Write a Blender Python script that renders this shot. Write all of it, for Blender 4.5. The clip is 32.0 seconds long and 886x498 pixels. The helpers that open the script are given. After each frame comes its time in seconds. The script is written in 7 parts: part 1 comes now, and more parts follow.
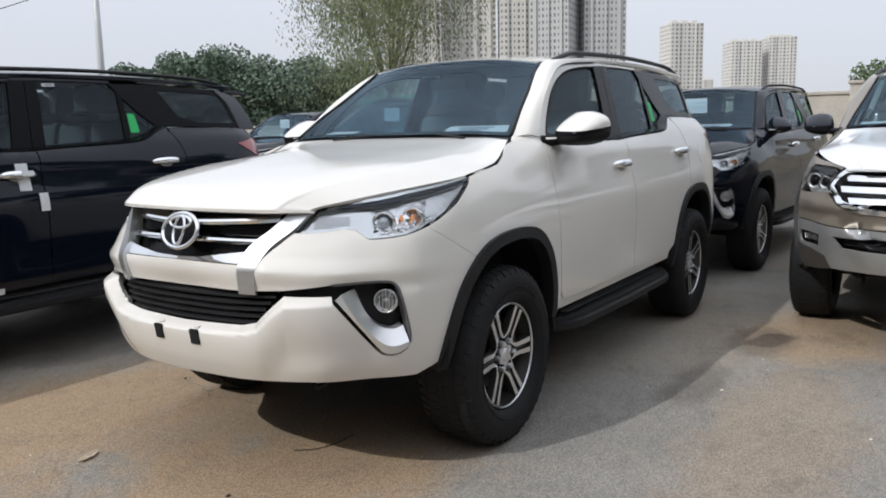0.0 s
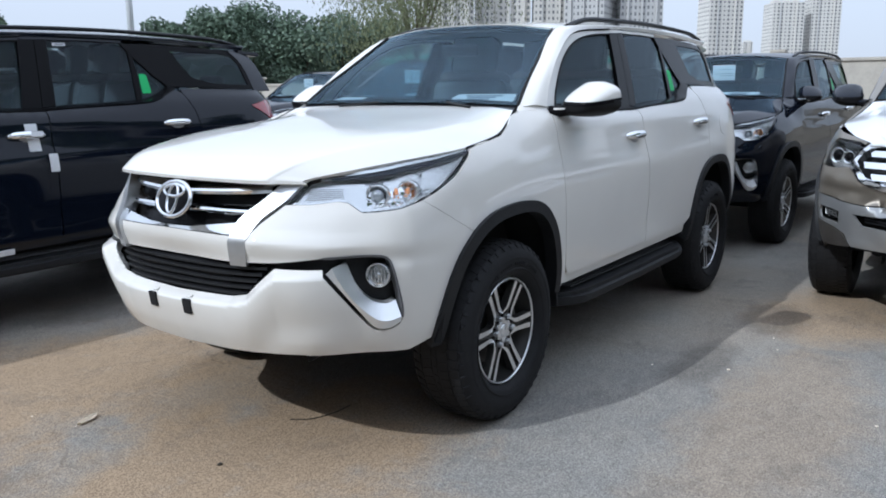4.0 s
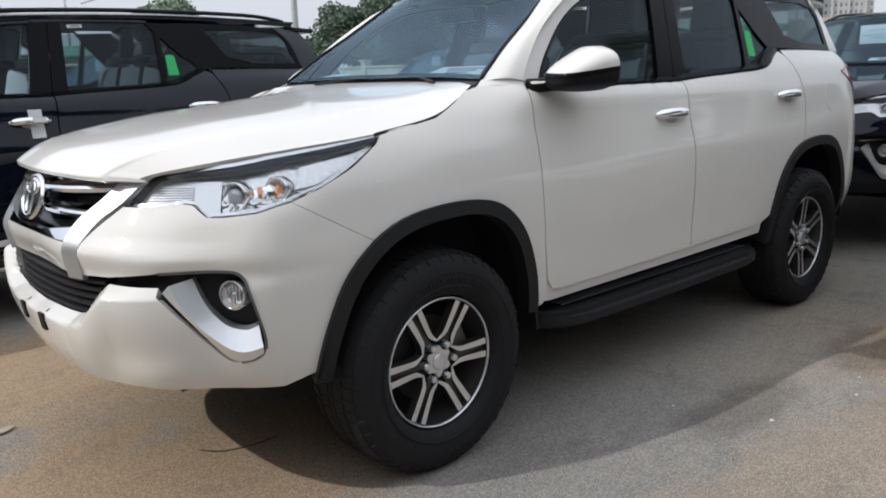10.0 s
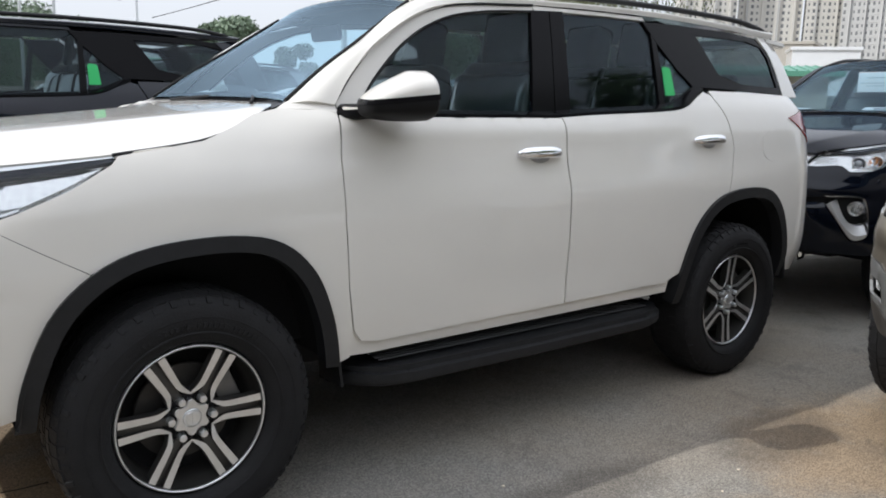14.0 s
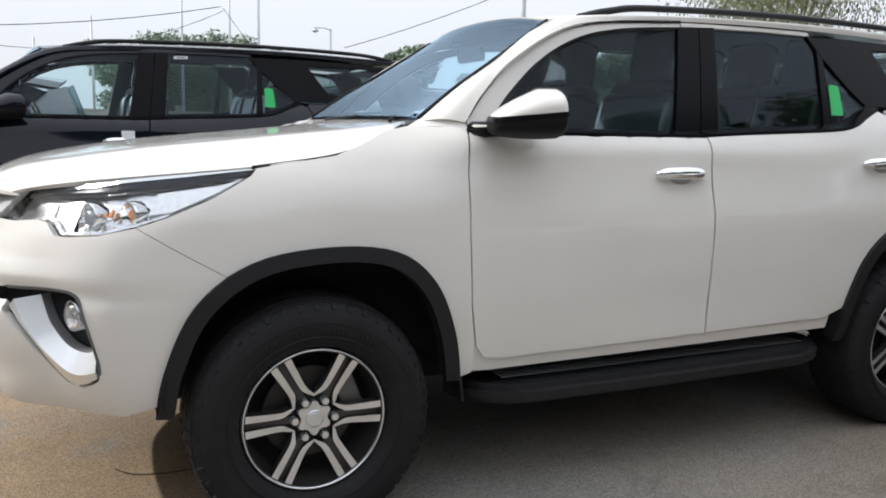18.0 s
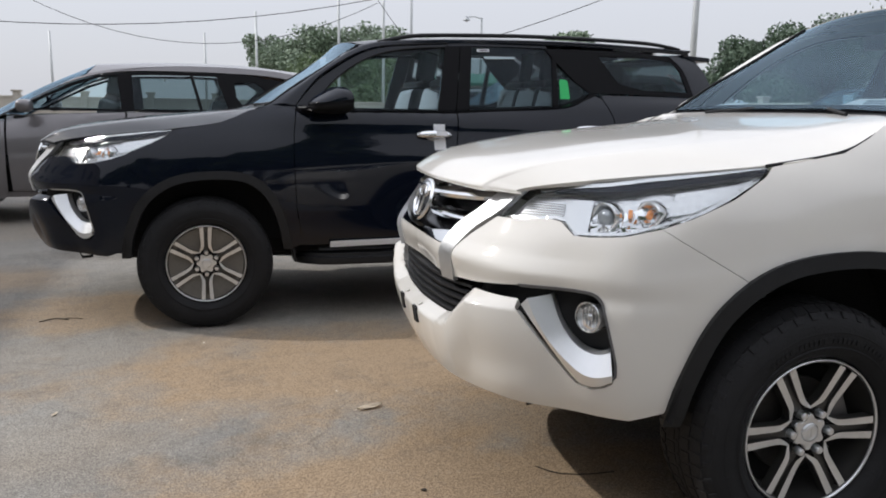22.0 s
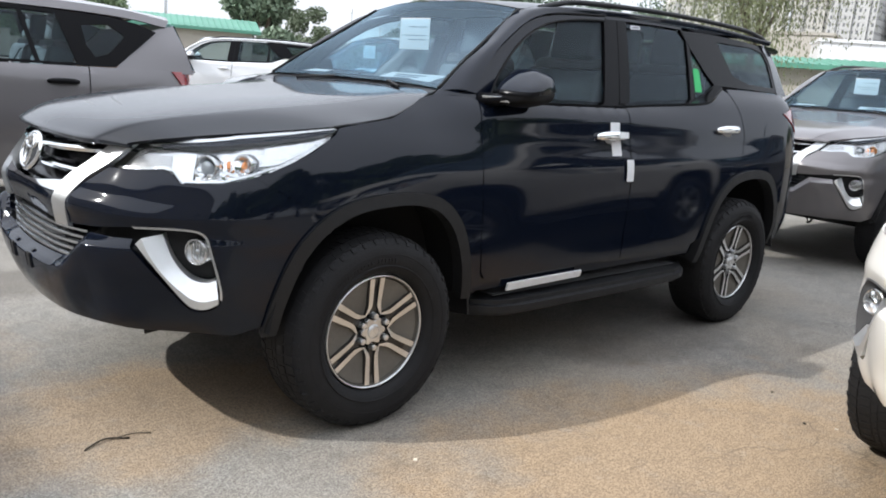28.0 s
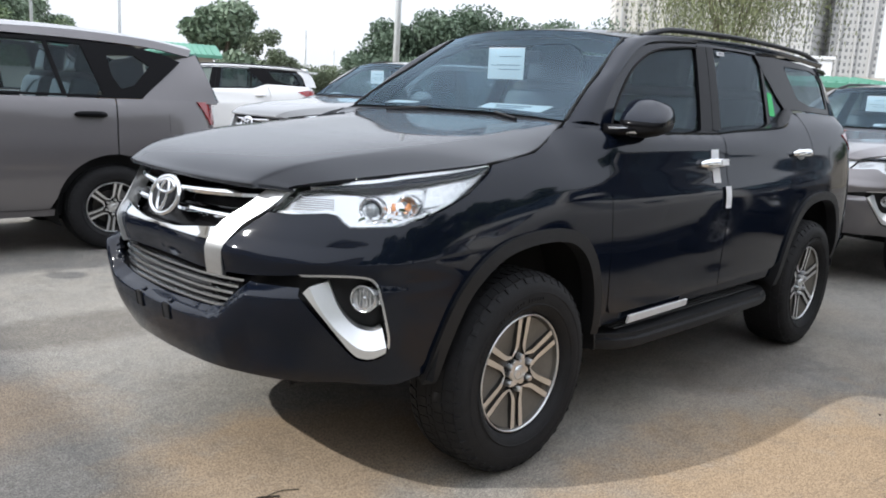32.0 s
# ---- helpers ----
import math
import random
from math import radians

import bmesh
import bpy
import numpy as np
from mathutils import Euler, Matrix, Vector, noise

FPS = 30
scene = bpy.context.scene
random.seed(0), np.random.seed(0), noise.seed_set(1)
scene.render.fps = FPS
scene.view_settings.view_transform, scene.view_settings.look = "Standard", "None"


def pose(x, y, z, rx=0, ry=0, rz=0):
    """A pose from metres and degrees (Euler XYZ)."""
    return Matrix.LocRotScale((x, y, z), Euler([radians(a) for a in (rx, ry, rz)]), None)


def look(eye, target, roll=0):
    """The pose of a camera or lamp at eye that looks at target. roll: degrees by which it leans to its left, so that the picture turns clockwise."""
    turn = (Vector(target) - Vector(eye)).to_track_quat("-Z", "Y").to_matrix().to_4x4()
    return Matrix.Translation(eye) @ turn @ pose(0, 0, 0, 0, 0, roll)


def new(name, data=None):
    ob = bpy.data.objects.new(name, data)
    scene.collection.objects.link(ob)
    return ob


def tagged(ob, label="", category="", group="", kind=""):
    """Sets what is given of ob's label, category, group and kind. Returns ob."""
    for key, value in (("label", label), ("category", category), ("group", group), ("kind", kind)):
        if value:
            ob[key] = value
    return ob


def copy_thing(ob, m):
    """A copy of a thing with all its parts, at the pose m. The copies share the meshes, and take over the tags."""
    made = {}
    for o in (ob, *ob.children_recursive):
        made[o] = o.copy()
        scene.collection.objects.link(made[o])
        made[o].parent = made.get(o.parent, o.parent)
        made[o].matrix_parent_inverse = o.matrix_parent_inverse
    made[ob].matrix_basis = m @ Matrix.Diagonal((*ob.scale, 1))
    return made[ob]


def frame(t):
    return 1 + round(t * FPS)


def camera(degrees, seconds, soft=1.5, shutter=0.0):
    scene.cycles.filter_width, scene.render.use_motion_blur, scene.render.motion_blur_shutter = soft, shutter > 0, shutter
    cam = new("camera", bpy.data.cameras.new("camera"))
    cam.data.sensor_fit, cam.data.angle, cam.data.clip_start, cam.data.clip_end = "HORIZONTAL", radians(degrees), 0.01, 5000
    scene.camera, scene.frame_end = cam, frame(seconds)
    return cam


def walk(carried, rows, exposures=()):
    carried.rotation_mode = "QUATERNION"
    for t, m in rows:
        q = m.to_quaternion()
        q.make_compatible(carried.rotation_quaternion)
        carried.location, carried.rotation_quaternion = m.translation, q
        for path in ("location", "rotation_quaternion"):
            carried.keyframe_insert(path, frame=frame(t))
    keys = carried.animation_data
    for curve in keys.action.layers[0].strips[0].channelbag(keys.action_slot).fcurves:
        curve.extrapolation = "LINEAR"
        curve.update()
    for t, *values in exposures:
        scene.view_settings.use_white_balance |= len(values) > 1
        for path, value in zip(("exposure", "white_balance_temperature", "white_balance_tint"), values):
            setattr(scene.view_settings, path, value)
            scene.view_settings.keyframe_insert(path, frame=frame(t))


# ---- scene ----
cam = camera(58.3, 32.0, soft=1.85)
PATH = [
    (0, (2.929, 2.477, 1.343), (1.276, 1.388, 1.054), -1.2),
    (0.5, (2.922, 2.486, 1.357), (1.264, 1.408, 1.055), -1.3),
    (1, (2.921, 2.487, 1.357), (1.263, 1.411, 1.052), -1.3),
    (1.5, (2.929, 2.502, 1.349), (1.273, 1.421, 1.052), -1.8),
    (2, (2.928, 2.496, 1.341), (1.272, 1.414, 1.043), -1.6),
    (2.5, (2.928, 2.506, 1.342), (1.276, 1.418, 1.048), -1.7),
    (3, (2.922, 2.495, 1.35), (1.268, 1.412, 1.049), -1.6),
    (3.5, (2.923, 2.496, 1.347), (1.268, 1.414, 1.043), -1.6),
    (3.7, (2.923, 2.496, 1.347), (1.268, 1.414, 1.043), -1.6),
    (3.8, (2.805, 2.543, 1.384), (1.207, 1.404, 0.998), -0.3),
    (4, (2.805, 2.543, 1.384), (1.207, 1.404, 0.998), -0.3),
    (4.5, (2.784, 2.545, 1.373), (1.188, 1.394, 1.015), 0.1),
    (6.5, (2.508, 2.511, 1.356), (0.95, 1.307, 1.007), 0.4),
    (7, (2.388, 2.597, 1.351), (0.878, 1.331, 1.007), -0.0),
    (7.5, (2.282, 2.626, 1.349), (0.785, 1.344, 1.007), -0.0),
    (8, (2.132, 2.595, 1.351), (0.67, 1.274, 1.006), 0.6),
    (8.5, (2.02, 2.597, 1.348), (0.595, 1.242, 0.983), 0.2),
    (9, (1.929, 2.641, 1.345), (0.554, 1.238, 0.97), -0.3),
    (9.5, (1.794, 2.728, 1.347), (0.502, 1.256, 0.945), -1.0),
    (10, (1.684, 2.802, 1.349), (0.39, 1.339, 0.918), -1.7),
    (10.5, (1.569, 2.819, 1.341), (0.266, 1.362, 0.917), -1.0),
    (11, (1.412, 2.853, 1.347), (0.162, 1.352, 0.918), -0.9),
    (11.5, (1.347, 2.872, 1.348), (0.118, 1.351, 0.927), -1.5),
    (12, (1.218, 2.944, 1.362), (0.081, 1.35, 0.956), -0.8),
    (12.5, (1.104, 3.033, 1.364), (-0.007, 1.415, 0.978), 0.2),
    (13, (0.989, 3.084, 1.346), (-0.177, 1.502, 0.978), 0.3),
    (13.5, (0.863, 3.054, 1.367), (-0.337, 1.501, 0.983), 1.7),
    (14, (0.773, 3.093, 1.334), (-0.419, 1.529, 0.971), 1.4),
    (14.5, (0.735, 3.073, 1.373), (-0.477, 1.528, 0.994), 2.3),
    (16.5, (0.612, 3.192, 1.338), (-0.465, 1.533, 1.041), 1.4),
    (17, (0.619, 3.199, 1.335), (-0.385, 1.496, 1.03), 1.2),
    (17.5, (0.622, 3.167, 1.299), (-0.296, 1.415, 1.009), 1.7),
    (18, (0.637, 3.184, 1.312), (-0.186, 1.388, 1.0), 1.5),
    (18.5, (0.659, 3.204, 1.334), (-0.112, 1.388, 1.002), 1.3),
    (19, (0.666, 3.192, 1.33), (-0.006, 1.341, 0.983), 0.9),
    (19.5, (0.763, 3.156, 1.322), (0.134, 1.285, 0.994), 0.3),
    (20, (0.961, 3.105, 1.321), (0.329, 1.236, 0.993), 0.3),
    (20.5, (1.091, 3.061, 1.32), (0.548, 1.163, 0.997), 0.3),
    (21, (1.258, 2.958, 1.311), (0.788, 1.042, 0.983), -0.1),
    (21.5, (1.407, 2.849, 1.317), (0.975, 0.926, 0.978), 1.1),
    (22, (1.634, 2.727, 1.313), (1.124, 0.824, 0.965), 1.0),
    (22.5, (1.829, 2.614, 1.327), (1.269, 0.731, 0.951), 1.0),
    (23, (1.992, 2.417, 1.332), (1.382, 0.551, 0.949), 0.8),
    (23.5, (2.135, 2.219, 1.346), (1.489, 0.37, 0.941), 1.5),
    (24, (2.374, 2.015, 1.374), (1.577, 0.227, 0.969), 1.0),
    (24.5, (2.558, 1.812, 1.367), (1.73, 0.036, 0.966), 1.7),
    (25, (2.681, 1.562, 1.373), (1.872, -0.219, 0.958), 1.2),
    (25.5, (2.796, 1.363, 1.369), (1.933, -0.397, 0.977), 2.4),
    (27.5, (3.299, 0.544, 1.377), (2.156, -1.04, 0.949), 4.0),
    (28, (3.477, 0.349, 1.388), (2.235, -1.158, 0.957), 4.4),
    (28.5, (3.576, 0.235, 1.385), (2.335, -1.275, 0.963), 5.3),
    (29, (3.609, 0.043, 1.369), (2.38, -1.482, 0.963), 4.4),
    (29.5, (3.633, -0.089, 1.373), (2.382, -1.6, 0.981), 5.1),
    (30, (3.692, -0.164, 1.38), (2.431, -1.662, 0.97), 4.7),
    (30.5, (3.744, -0.22, 1.378), (2.458, -1.691, 0.954), 5.0),
    (31, (3.806, -0.264, 1.386), (2.487, -1.71, 0.975), 4.9),
    (31.5, (3.849, -0.241, 1.395), (2.531, -1.698, 1.025), 4.7),
    (32, (3.96, -0.195, 1.393), (2.628, -1.638, 1.016), 3.4),
]
EXPOSURES = [
    (0.0, 0.36, 6150, 10), (2.0, 0.40, 6150, 10), (3.6, 0.38, 6200, 10), (4.0, 0.46, 5450, 8), (4.5, 0.45, 5600, 8), (6.5, 0.36, 6050, 10), (9.0, 0.37, 6120, 10), (11.0, 0.40, 6120, 10),
    (13.0, 0.56, 6150, 9), (17.0, 0.68, 6300, 10), (19.0, 0.62, 6200, 10), (20.0, 0.35, 6200, 10), (21.0, 0.28, 6250, 11), (23.0, 0.36, 6250, 11),
    (25.0, 0.30, 6150, 10), (26.5, 0.58, 6200, 11), (28.0, 1.03, 6150, 9), (30.0, 1.03, 6150, 9), (31.0, 1.13, 6150, 9), (32.0, 0.97, 6150, 9)]
walk(cam, [(t, look(eye, target, roll)) for t, eye, target, roll in PATH], exposures=EXPOSURES)

# ---------------------------------------------------------------- light
SUN_DIR = Vector((1.18, -0.45, 1.0)).normalized()   # from the ground towards the sun
world = bpy.data.worlds.new("sky")
scene.world = world
world.use_nodes = True
wn = world.node_tree.nodes
sky = wn.new("ShaderNodeTexSky")
sky.sky_type, sky.sun_disc = "NISHITA", False
sky.sun_elevation = math.asin(SUN_DIR.z)
sky.sun_rotation = math.atan2(SUN_DIR.x, SUN_DIR.y)
sky.air_density, sky.dust_density, sky.ozone_density = 1.0, 2.0, 1.0
haze = wn.new("ShaderNodeMix")
haze.data_type = "RGBA"
haze.inputs["Factor"].default_value = 0.88
haze.inputs["B"].default_value = (6.75, 6.8, 7.1, 1)
# under haze the sky is brightest overhead and dims evenly towards the horizon
at, split, lift, dome = (wn.new("ShaderNode" + k) for k in ("TexCoord", "SeparateXYZ", "MapRange", "VectorMath"))
lift.inputs["To Min"].default_value, lift.inputs["To Max"].default_value = 0.66, 1.34
dome.operation = "SCALE"
for a, b in ((at.outputs["Generated"], split.inputs[0]), (split.outputs["Z"], lift.inputs["Value"]), (lift.outputs[0], dome.inputs["Scale"]),
             (sky.outputs["Color"], haze.inputs["A"]), (haze.outputs["Result"], dome.inputs[0]), (dome.outputs[0], wn["Background"].inputs["Color"])):
    world.node_tree.links.new(a, b)
wn["Background"].inputs["Strength"].default_value = 0.122
sun = new("sun", bpy.data.lights.new("sun", "SUN"))
sun.data.energy, sun.data.angle, sun.data.color = 1.90, radians(0.8), (1.0, 0.955, 0.89)
sun.matrix_world = look(SUN_DIR * 60, (0, 0, 0))
scene.view_settings.exposure = 0.0


# ---------------------------------------------------------------- materials
def mat(name, color, rough=0.5, metal=0.0, coat=0.0, var=0.0, scale=8.0, bump=0.0, bump_scale=60.0, emit=0.0, rand=0.0, second=None, spec=0.5):
    """A surface with colour variation at two scales, fine relief and, with rand, a shift from piece to piece."""
    m = bpy.data.materials.new(name)
    m.use_nodes = True
    n, l = m.node_tree.nodes, m.node_tree.links
    b = n["Principled BSDF"]
    b.inputs["Base Color"].default_value = (*color, 1)
    b.inputs["Roughness"].default_value, b.inputs["Metallic"].default_value = rough, metal
    b.inputs["Coat Weight"].default_value, b.inputs["Coat Roughness"].default_value = coat, 0.03
    b.inputs["Specular IOR Level"].default_value = spec
    co = n.new("ShaderNodeTexCoord")
    if var or rand:
        big, small = n.new("ShaderNodeTexNoise"), n.new("ShaderNodeTexNoise")
        big.inputs["Scale"].default_value, small.inputs["Scale"].default_value = scale, scale * 9
        for t in (big, small):
            t.inputs["Detail"].default_value = 6
            l.new(co.outputs["Object"], t.inputs["Vector"])
        add = n.new("ShaderNodeMath")
        add.operation = "MULTIPLY_ADD"
        l.new(small.outputs["Fac"], add.inputs[0])
        add.inputs[1].default_value = 0.45
        l.new(big.outputs["Fac"], add.inputs[2])
        ramp = n.new("ShaderNodeMapRange")
        ramp.inputs["From Min"].default_value, ramp.inputs["From Max"].default_value = 0.35, 1.1
        l.new(add.outputs[0], ramp.inputs["Value"])
        mix = n.new("ShaderNodeMix")
        mix.data_type = "RGBA"
        two = second or tuple(c * (1 - var) for c in color)
        one = color if second else tuple(min(1, c * (1 + var)) for c in color)
        mix.inputs["A"].default_value, mix.inputs["B"].default_value = (*two, 1), (*one, 1)
        l.new(ramp.outputs[0], mix.inputs["Factor"])
        out = mix.outputs["Result"]
        if rand:
            info, hsv, rr = n.new("ShaderNodeObjectInfo"), n.new("ShaderNodeHueSaturation"), n.new("ShaderNodeMapRange")
            rr.inputs["To Min"].default_value, rr.inputs["To Max"].default_value = 1 - rand, 1 + rand
            l.new(info.outputs["Random"], rr.inputs["Value"])
            l.new(rr.outputs[0], hsv.inputs["Value"])
            l.new(out, hsv.inputs["Color"])
            out = hsv.outputs["Color"]
        l.new(out, b.inputs["Base Color"])
    if bump:
        t, bp = n.new("ShaderNodeTexNoise"), n.new("ShaderNodeBump")
        t.inputs["Scale"].default_value, t.inputs["Detail"].default_value = bump_scale, 5
        l.new(co.outputs["Object"], t.inputs["Vector"])
        bp.inputs["Strength"].default_value, bp.inputs["Distance"].default_value = bump, 0.01
        l.new(t.outputs["Fac"], bp.inputs["Height"])
        l.new(bp.outputs["Normal"], b.inputs["Normal"])
    if emit:
        b.inputs["Emission Color"].default_value = (*color, 1)
        b.inputs["Emission Strength"].default_value = emit
    return m


def glass(name, tint, gloss=0.9, rough=0.0, ior=1.5, sheen=(1, 1, 1)):
    """A thin pane: what is behind shows tinted, gloss by Fresnel."""
    m = bpy.data.materials.new(name)
    m.use_nodes = True
    n, l = m.node_tree.nodes, m.node_tree.links
    n.remove(n["Principled BSDF"])
    tr, gl, mx, fr, mul = (n.new("ShaderNode" + k) for k in ("BsdfTransparent", "BsdfGlossy", "MixShader", "Fresnel", "Math"))
    tr.inputs["Color"].default_value = (*tint, 1)
    gl.inputs["Roughness"].default_value = rough
    fr.inputs["IOR"].default_value = ior
    gl.inputs["Color"].default_value = (*sheen, 1)
    mul.operation, mul.inputs[1].default_value = "MULTIPLY", gloss
    l.new(fr.outputs[0], mul.inputs[0])
    l.new(mul.outputs[0], mx.inputs["Fac"])
    l.new(tr.outputs[0], mx.inputs[1])
    l.new(gl.outputs[0], mx.inputs[2])
    l.new(mx.outputs[0], n["Material Output"].inputs["Surface"])
    return m


def paint(name, color, metal=0.0, rough=0.35, spec=0.3, coat=1.0):
    m = mat(name, color, rough, metal, coat=coat, spec=spec)
    n, l = m.node_tree.nodes, m.node_tree.links
    b = n["Principled BSDF"]
    co, dust, mix = n.new("ShaderNodeTexCoord"), n.new("ShaderNodeTexNoise"), n.new("ShaderNodeMix")
    dust.inputs["Scale"].default_value, dust.inputs["Detail"].default_value = 3.0, 8
    mix.data_type = "RGBA"
    mix.inputs["A"].default_value = (*color, 1)
    mix.inputs["B"].default_value = (*(c * 0.90 + 0.002 for c in color), 1)
    l.new(co.outputs["Object"], dust.inputs["Vector"])
    l.new(dust.outputs["Fac"], mix.inputs["Factor"])
    l.new(mix.outputs["Result"], b.inputs["Base Color"])
    rr = n.new("ShaderNodeMapRange")
    rr.inputs["To Min"].default_value, rr.inputs["To Max"].default_value = 0.02, 0.09
    l.new(dust.outputs["Fac"], rr.inputs["Value"])
    l.new(rr.outputs[0], b.inputs["Coat Roughness"])
    return m


WHITE = paint("pearl_white_paint", (0.74, 0.715, 0.665), rough=0.45, spec=0.1, coat=1.0)
WHITE.node_tree.nodes["Principled BSDF"].inputs["Coat IOR"].default_value = 1.52
BLACK = paint("black_paint", (0.0034, 0.0056, 0.0122), rough=0.5, spec=0.0, coat=0.72)
BLACK_DUSTY = paint("dusty_black_paint", (0.0095, 0.0115, 0.0165), rough=0.5, spec=0.1, coat=0.72)
GREY = paint("grey_metallic_paint", (0.18, 0.170, 0.174), metal=0.6, rough=0.4)
TAN = paint("bronze_metallic_paint", (0.25, 0.22, 0.18), metal=0.55, rough=0.4)
PLAIN_WHITE = paint("white_paint", (0.78, 0.79, 0.80), rough=0.4)
CHROME = mat("chrome", (0.86, 0.87, 0.88), 0.06, 1.0)
REFLECTOR = mat("lamp_reflector", (0.66, 0.67, 0.68), 0.16, 0.9, var=0.15, scale=60, bump=0.25, bump_scale=45)
BLADE = mat("silver_trim", (0.80, 0.81, 0.82), 0.30, 0.75, var=0.04)
SATIN = mat("satin_chrome", (0.62, 0.63, 0.64), 0.22, 1.0, var=0.05)
CAST = mat("cast_iron", (0.16, 0.155, 0.15), 0.45, 0.6, var=0.2, scale=20)
ARM = mat("brushed_silver", (0.60, 0.61, 0.62), 0.40, 0.9, var=0.05, scale=40)
BRAKE = mat("brake_iron", (0.07, 0.066, 0.062), 0.5, 0.7, var=0.3, scale=20)
ALLOY = mat("machined_alloy", (0.72, 0.73, 0.74), 0.30, 0.9, var=0.12, scale=30)
ALLOY_DARK = mat("dark_alloy", (0.06, 0.058, 0.055), 0.35, 0.6)
PLASTIC = mat("black_plastic", (0.013, 0.0135, 0.015), 0.5, var=0.25, scale=20, bump=0.15, bump_scale=300, spec=0.3)
GLOSSBLACK = mat("gloss_black_trim", (0.006, 0.006, 0.007), 0.18, spec=0.09)
RIB = mat("grey_step_rib", (0.045, 0.045, 0.047), 0.55, var=0.2, scale=30)
RUBBER = mat("tyre_rubber", (0.011, 0.011, 0.012), 0.7, var=0.35, scale=14, bump=0.25, bump_scale=160, spec=0.28)
# near-black: the shade in wells, recesses and underneath is put into this colour
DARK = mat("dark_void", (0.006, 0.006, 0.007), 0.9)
CLEAR = glass("lamp_glass", (0.96, 0.97, 0.97), 0.6)
GLASS = glass("window_glass", (0.80, 0.90, 0.92), 0.5, ior=1.5, sheen=(.78, .91, 1))
PRIVACY = glass("tinted_glass", (0.44, 0.52, 0.54), 0.6, ior=1.5, sheen=(.78, .91, 1))
SCREEN = glass("windscreen_glass", (0.64, 0.83, 0.92), 1.0, ior=1.5, sheen=(.64, .84, 1.0))
AMBER = mat("amber_lens", (0.70, 0.28, 0.10), 0.15)
RED = mat("red_lens", (0.28, 0.012, 0.015), 0.12, coat=1.0)
SEAT = mat("grey_seat_cloth", (0.035, 0.034, 0.034), 0.6, var=0.2, scale=30)
WRAP = mat("plastic_seat_wrap", (0.14, 0.15, 0.15), 0.16, coat=1.0)


def crinkle(m):
    """Sharp folds of clear film, running down the seat, their bright glints painted as pale streaks, with relief to
    match.
    """
    n, l = m.node_tree.nodes, m.node_tree.links
    b = n["Principled BSDF"]
    co, stretch, warp, fold, mix, bp = (n.new("ShaderNode" + k) for k in ("TexCoord", "Mapping", "TexNoise", "MapRange", "Mix", "Bump"))
    stretch.inputs["Scale"].default_value = (9, 13, 3.2)
    warp.noise_type, warp.inputs["Scale"].default_value, warp.inputs["Detail"].default_value = "RIDGED_MULTIFRACTAL", 1.3, 3
    fold.inputs["From Min"].default_value, fold.inputs["From Max"].default_value = 0.58, 0.95
    mix.data_type = "RGBA"
    mix.inputs["A"].default_value, mix.inputs["B"].default_value = (.055, .065, .068, 1), (.66, .70, .70, 1)
    bp.inputs["Strength"].default_value, bp.inputs["Distance"].default_value = 0.9, 0.02
    l.new(co.outputs["Object"], stretch.inputs["Vector"])
    l.new(stretch.outputs[0], warp.inputs["Vector"])
    l.new(warp.outputs["Fac"], fold.inputs["Value"])
    l.new(fold.outputs[0], mix.inputs["Factor"])
    l.new(mix.outputs["Result"], b.inputs["Base Color"])
    l.new(fold.outputs[0], bp.inputs["Height"])
    l.new(bp.outputs[0], b.inputs["Normal"])
    l.new(bp.outputs[0], b.inputs["Coat Normal"])


crinkle(WRAP)
TRIM = mat("grey_cabin_trim", (0.16, 0.155, 0.15), 0.6, var=0.1)
PAPER = mat("white_paper", (0.56, 0.57, 0.58), 0.7, var=0.04)
PRINT = mat("print_ink", (0.10, 0.11, 0.13), 0.7)
GREEN = mat("green_tag", (0.03, 0.50, 0.13), 0.5)
TAPE = mat("white_tape", (0.70, 0.71, 0.72), 0.35, var=0.1, scale=30, bump=0.4, bump_scale=70)
STEEL = mat("painted_steel", (0.42, 0.44, 0.45), 0.45, 0.2, var=0.1)


# ---------------------------------------------------------------- mesh helpers
def part(name, bm, material, parent, label=""):
    """Links a bmesh, or a mesh, as one object under a thing or a part."""
    if isinstance(bm, bmesh.types.BMesh):
        me = bpy.data.meshes.new(name)
        bm.to_mesh(me)
        bm.free()
    else:
        me = bm
    if not me.materials:
        me.materials.append(material)
    ob = new(name, me)
    ob.material_slots[0].link = "OBJECT"
    ob.material_slots[0].material = material
    ob.parent = parent
    if label:
        ob["label"] = label
    return ob


def thing(name, label, category, m=None, group="", kind=""):
    ob = new(name)
    ob.empty_display_size = 0.1
    if m is not None:
        ob.matrix_world = m
    return tagged(ob, label, category, group, kind)


def smooth(bm, deg=40):
    for f in bm.faces:
        f.smooth = True
    lim = radians(deg)
    for e in bm.edges:
        e.smooth = not (len(e.link_faces) == 2 and e.calc_face_angle(0) > lim)
    return bm


def box(size, m=None, bevel=0.0, seg=2, bm=None):
    made = bmesh.new()
    bmesh.ops.create_cube(made, size=1.0, matrix=Matrix.Diagonal((*size, 1)))
    if bevel:
        bmesh.ops.bevel(made, geom=made.edges[:], offset=bevel, segments=seg, affect="EDGES", profile=0.6)
    if m is not None:
        made.transform(m)
    smooth(made)
    if bm is None:
        return made
    join(bm, made)
    return bm


def join(bm, other):
    me = bpy.data.meshes.new("tmp")
    other.to_mesh(me)
    other.free()
    bm.from_mesh(me)
    bpy.data.meshes.remove(me)


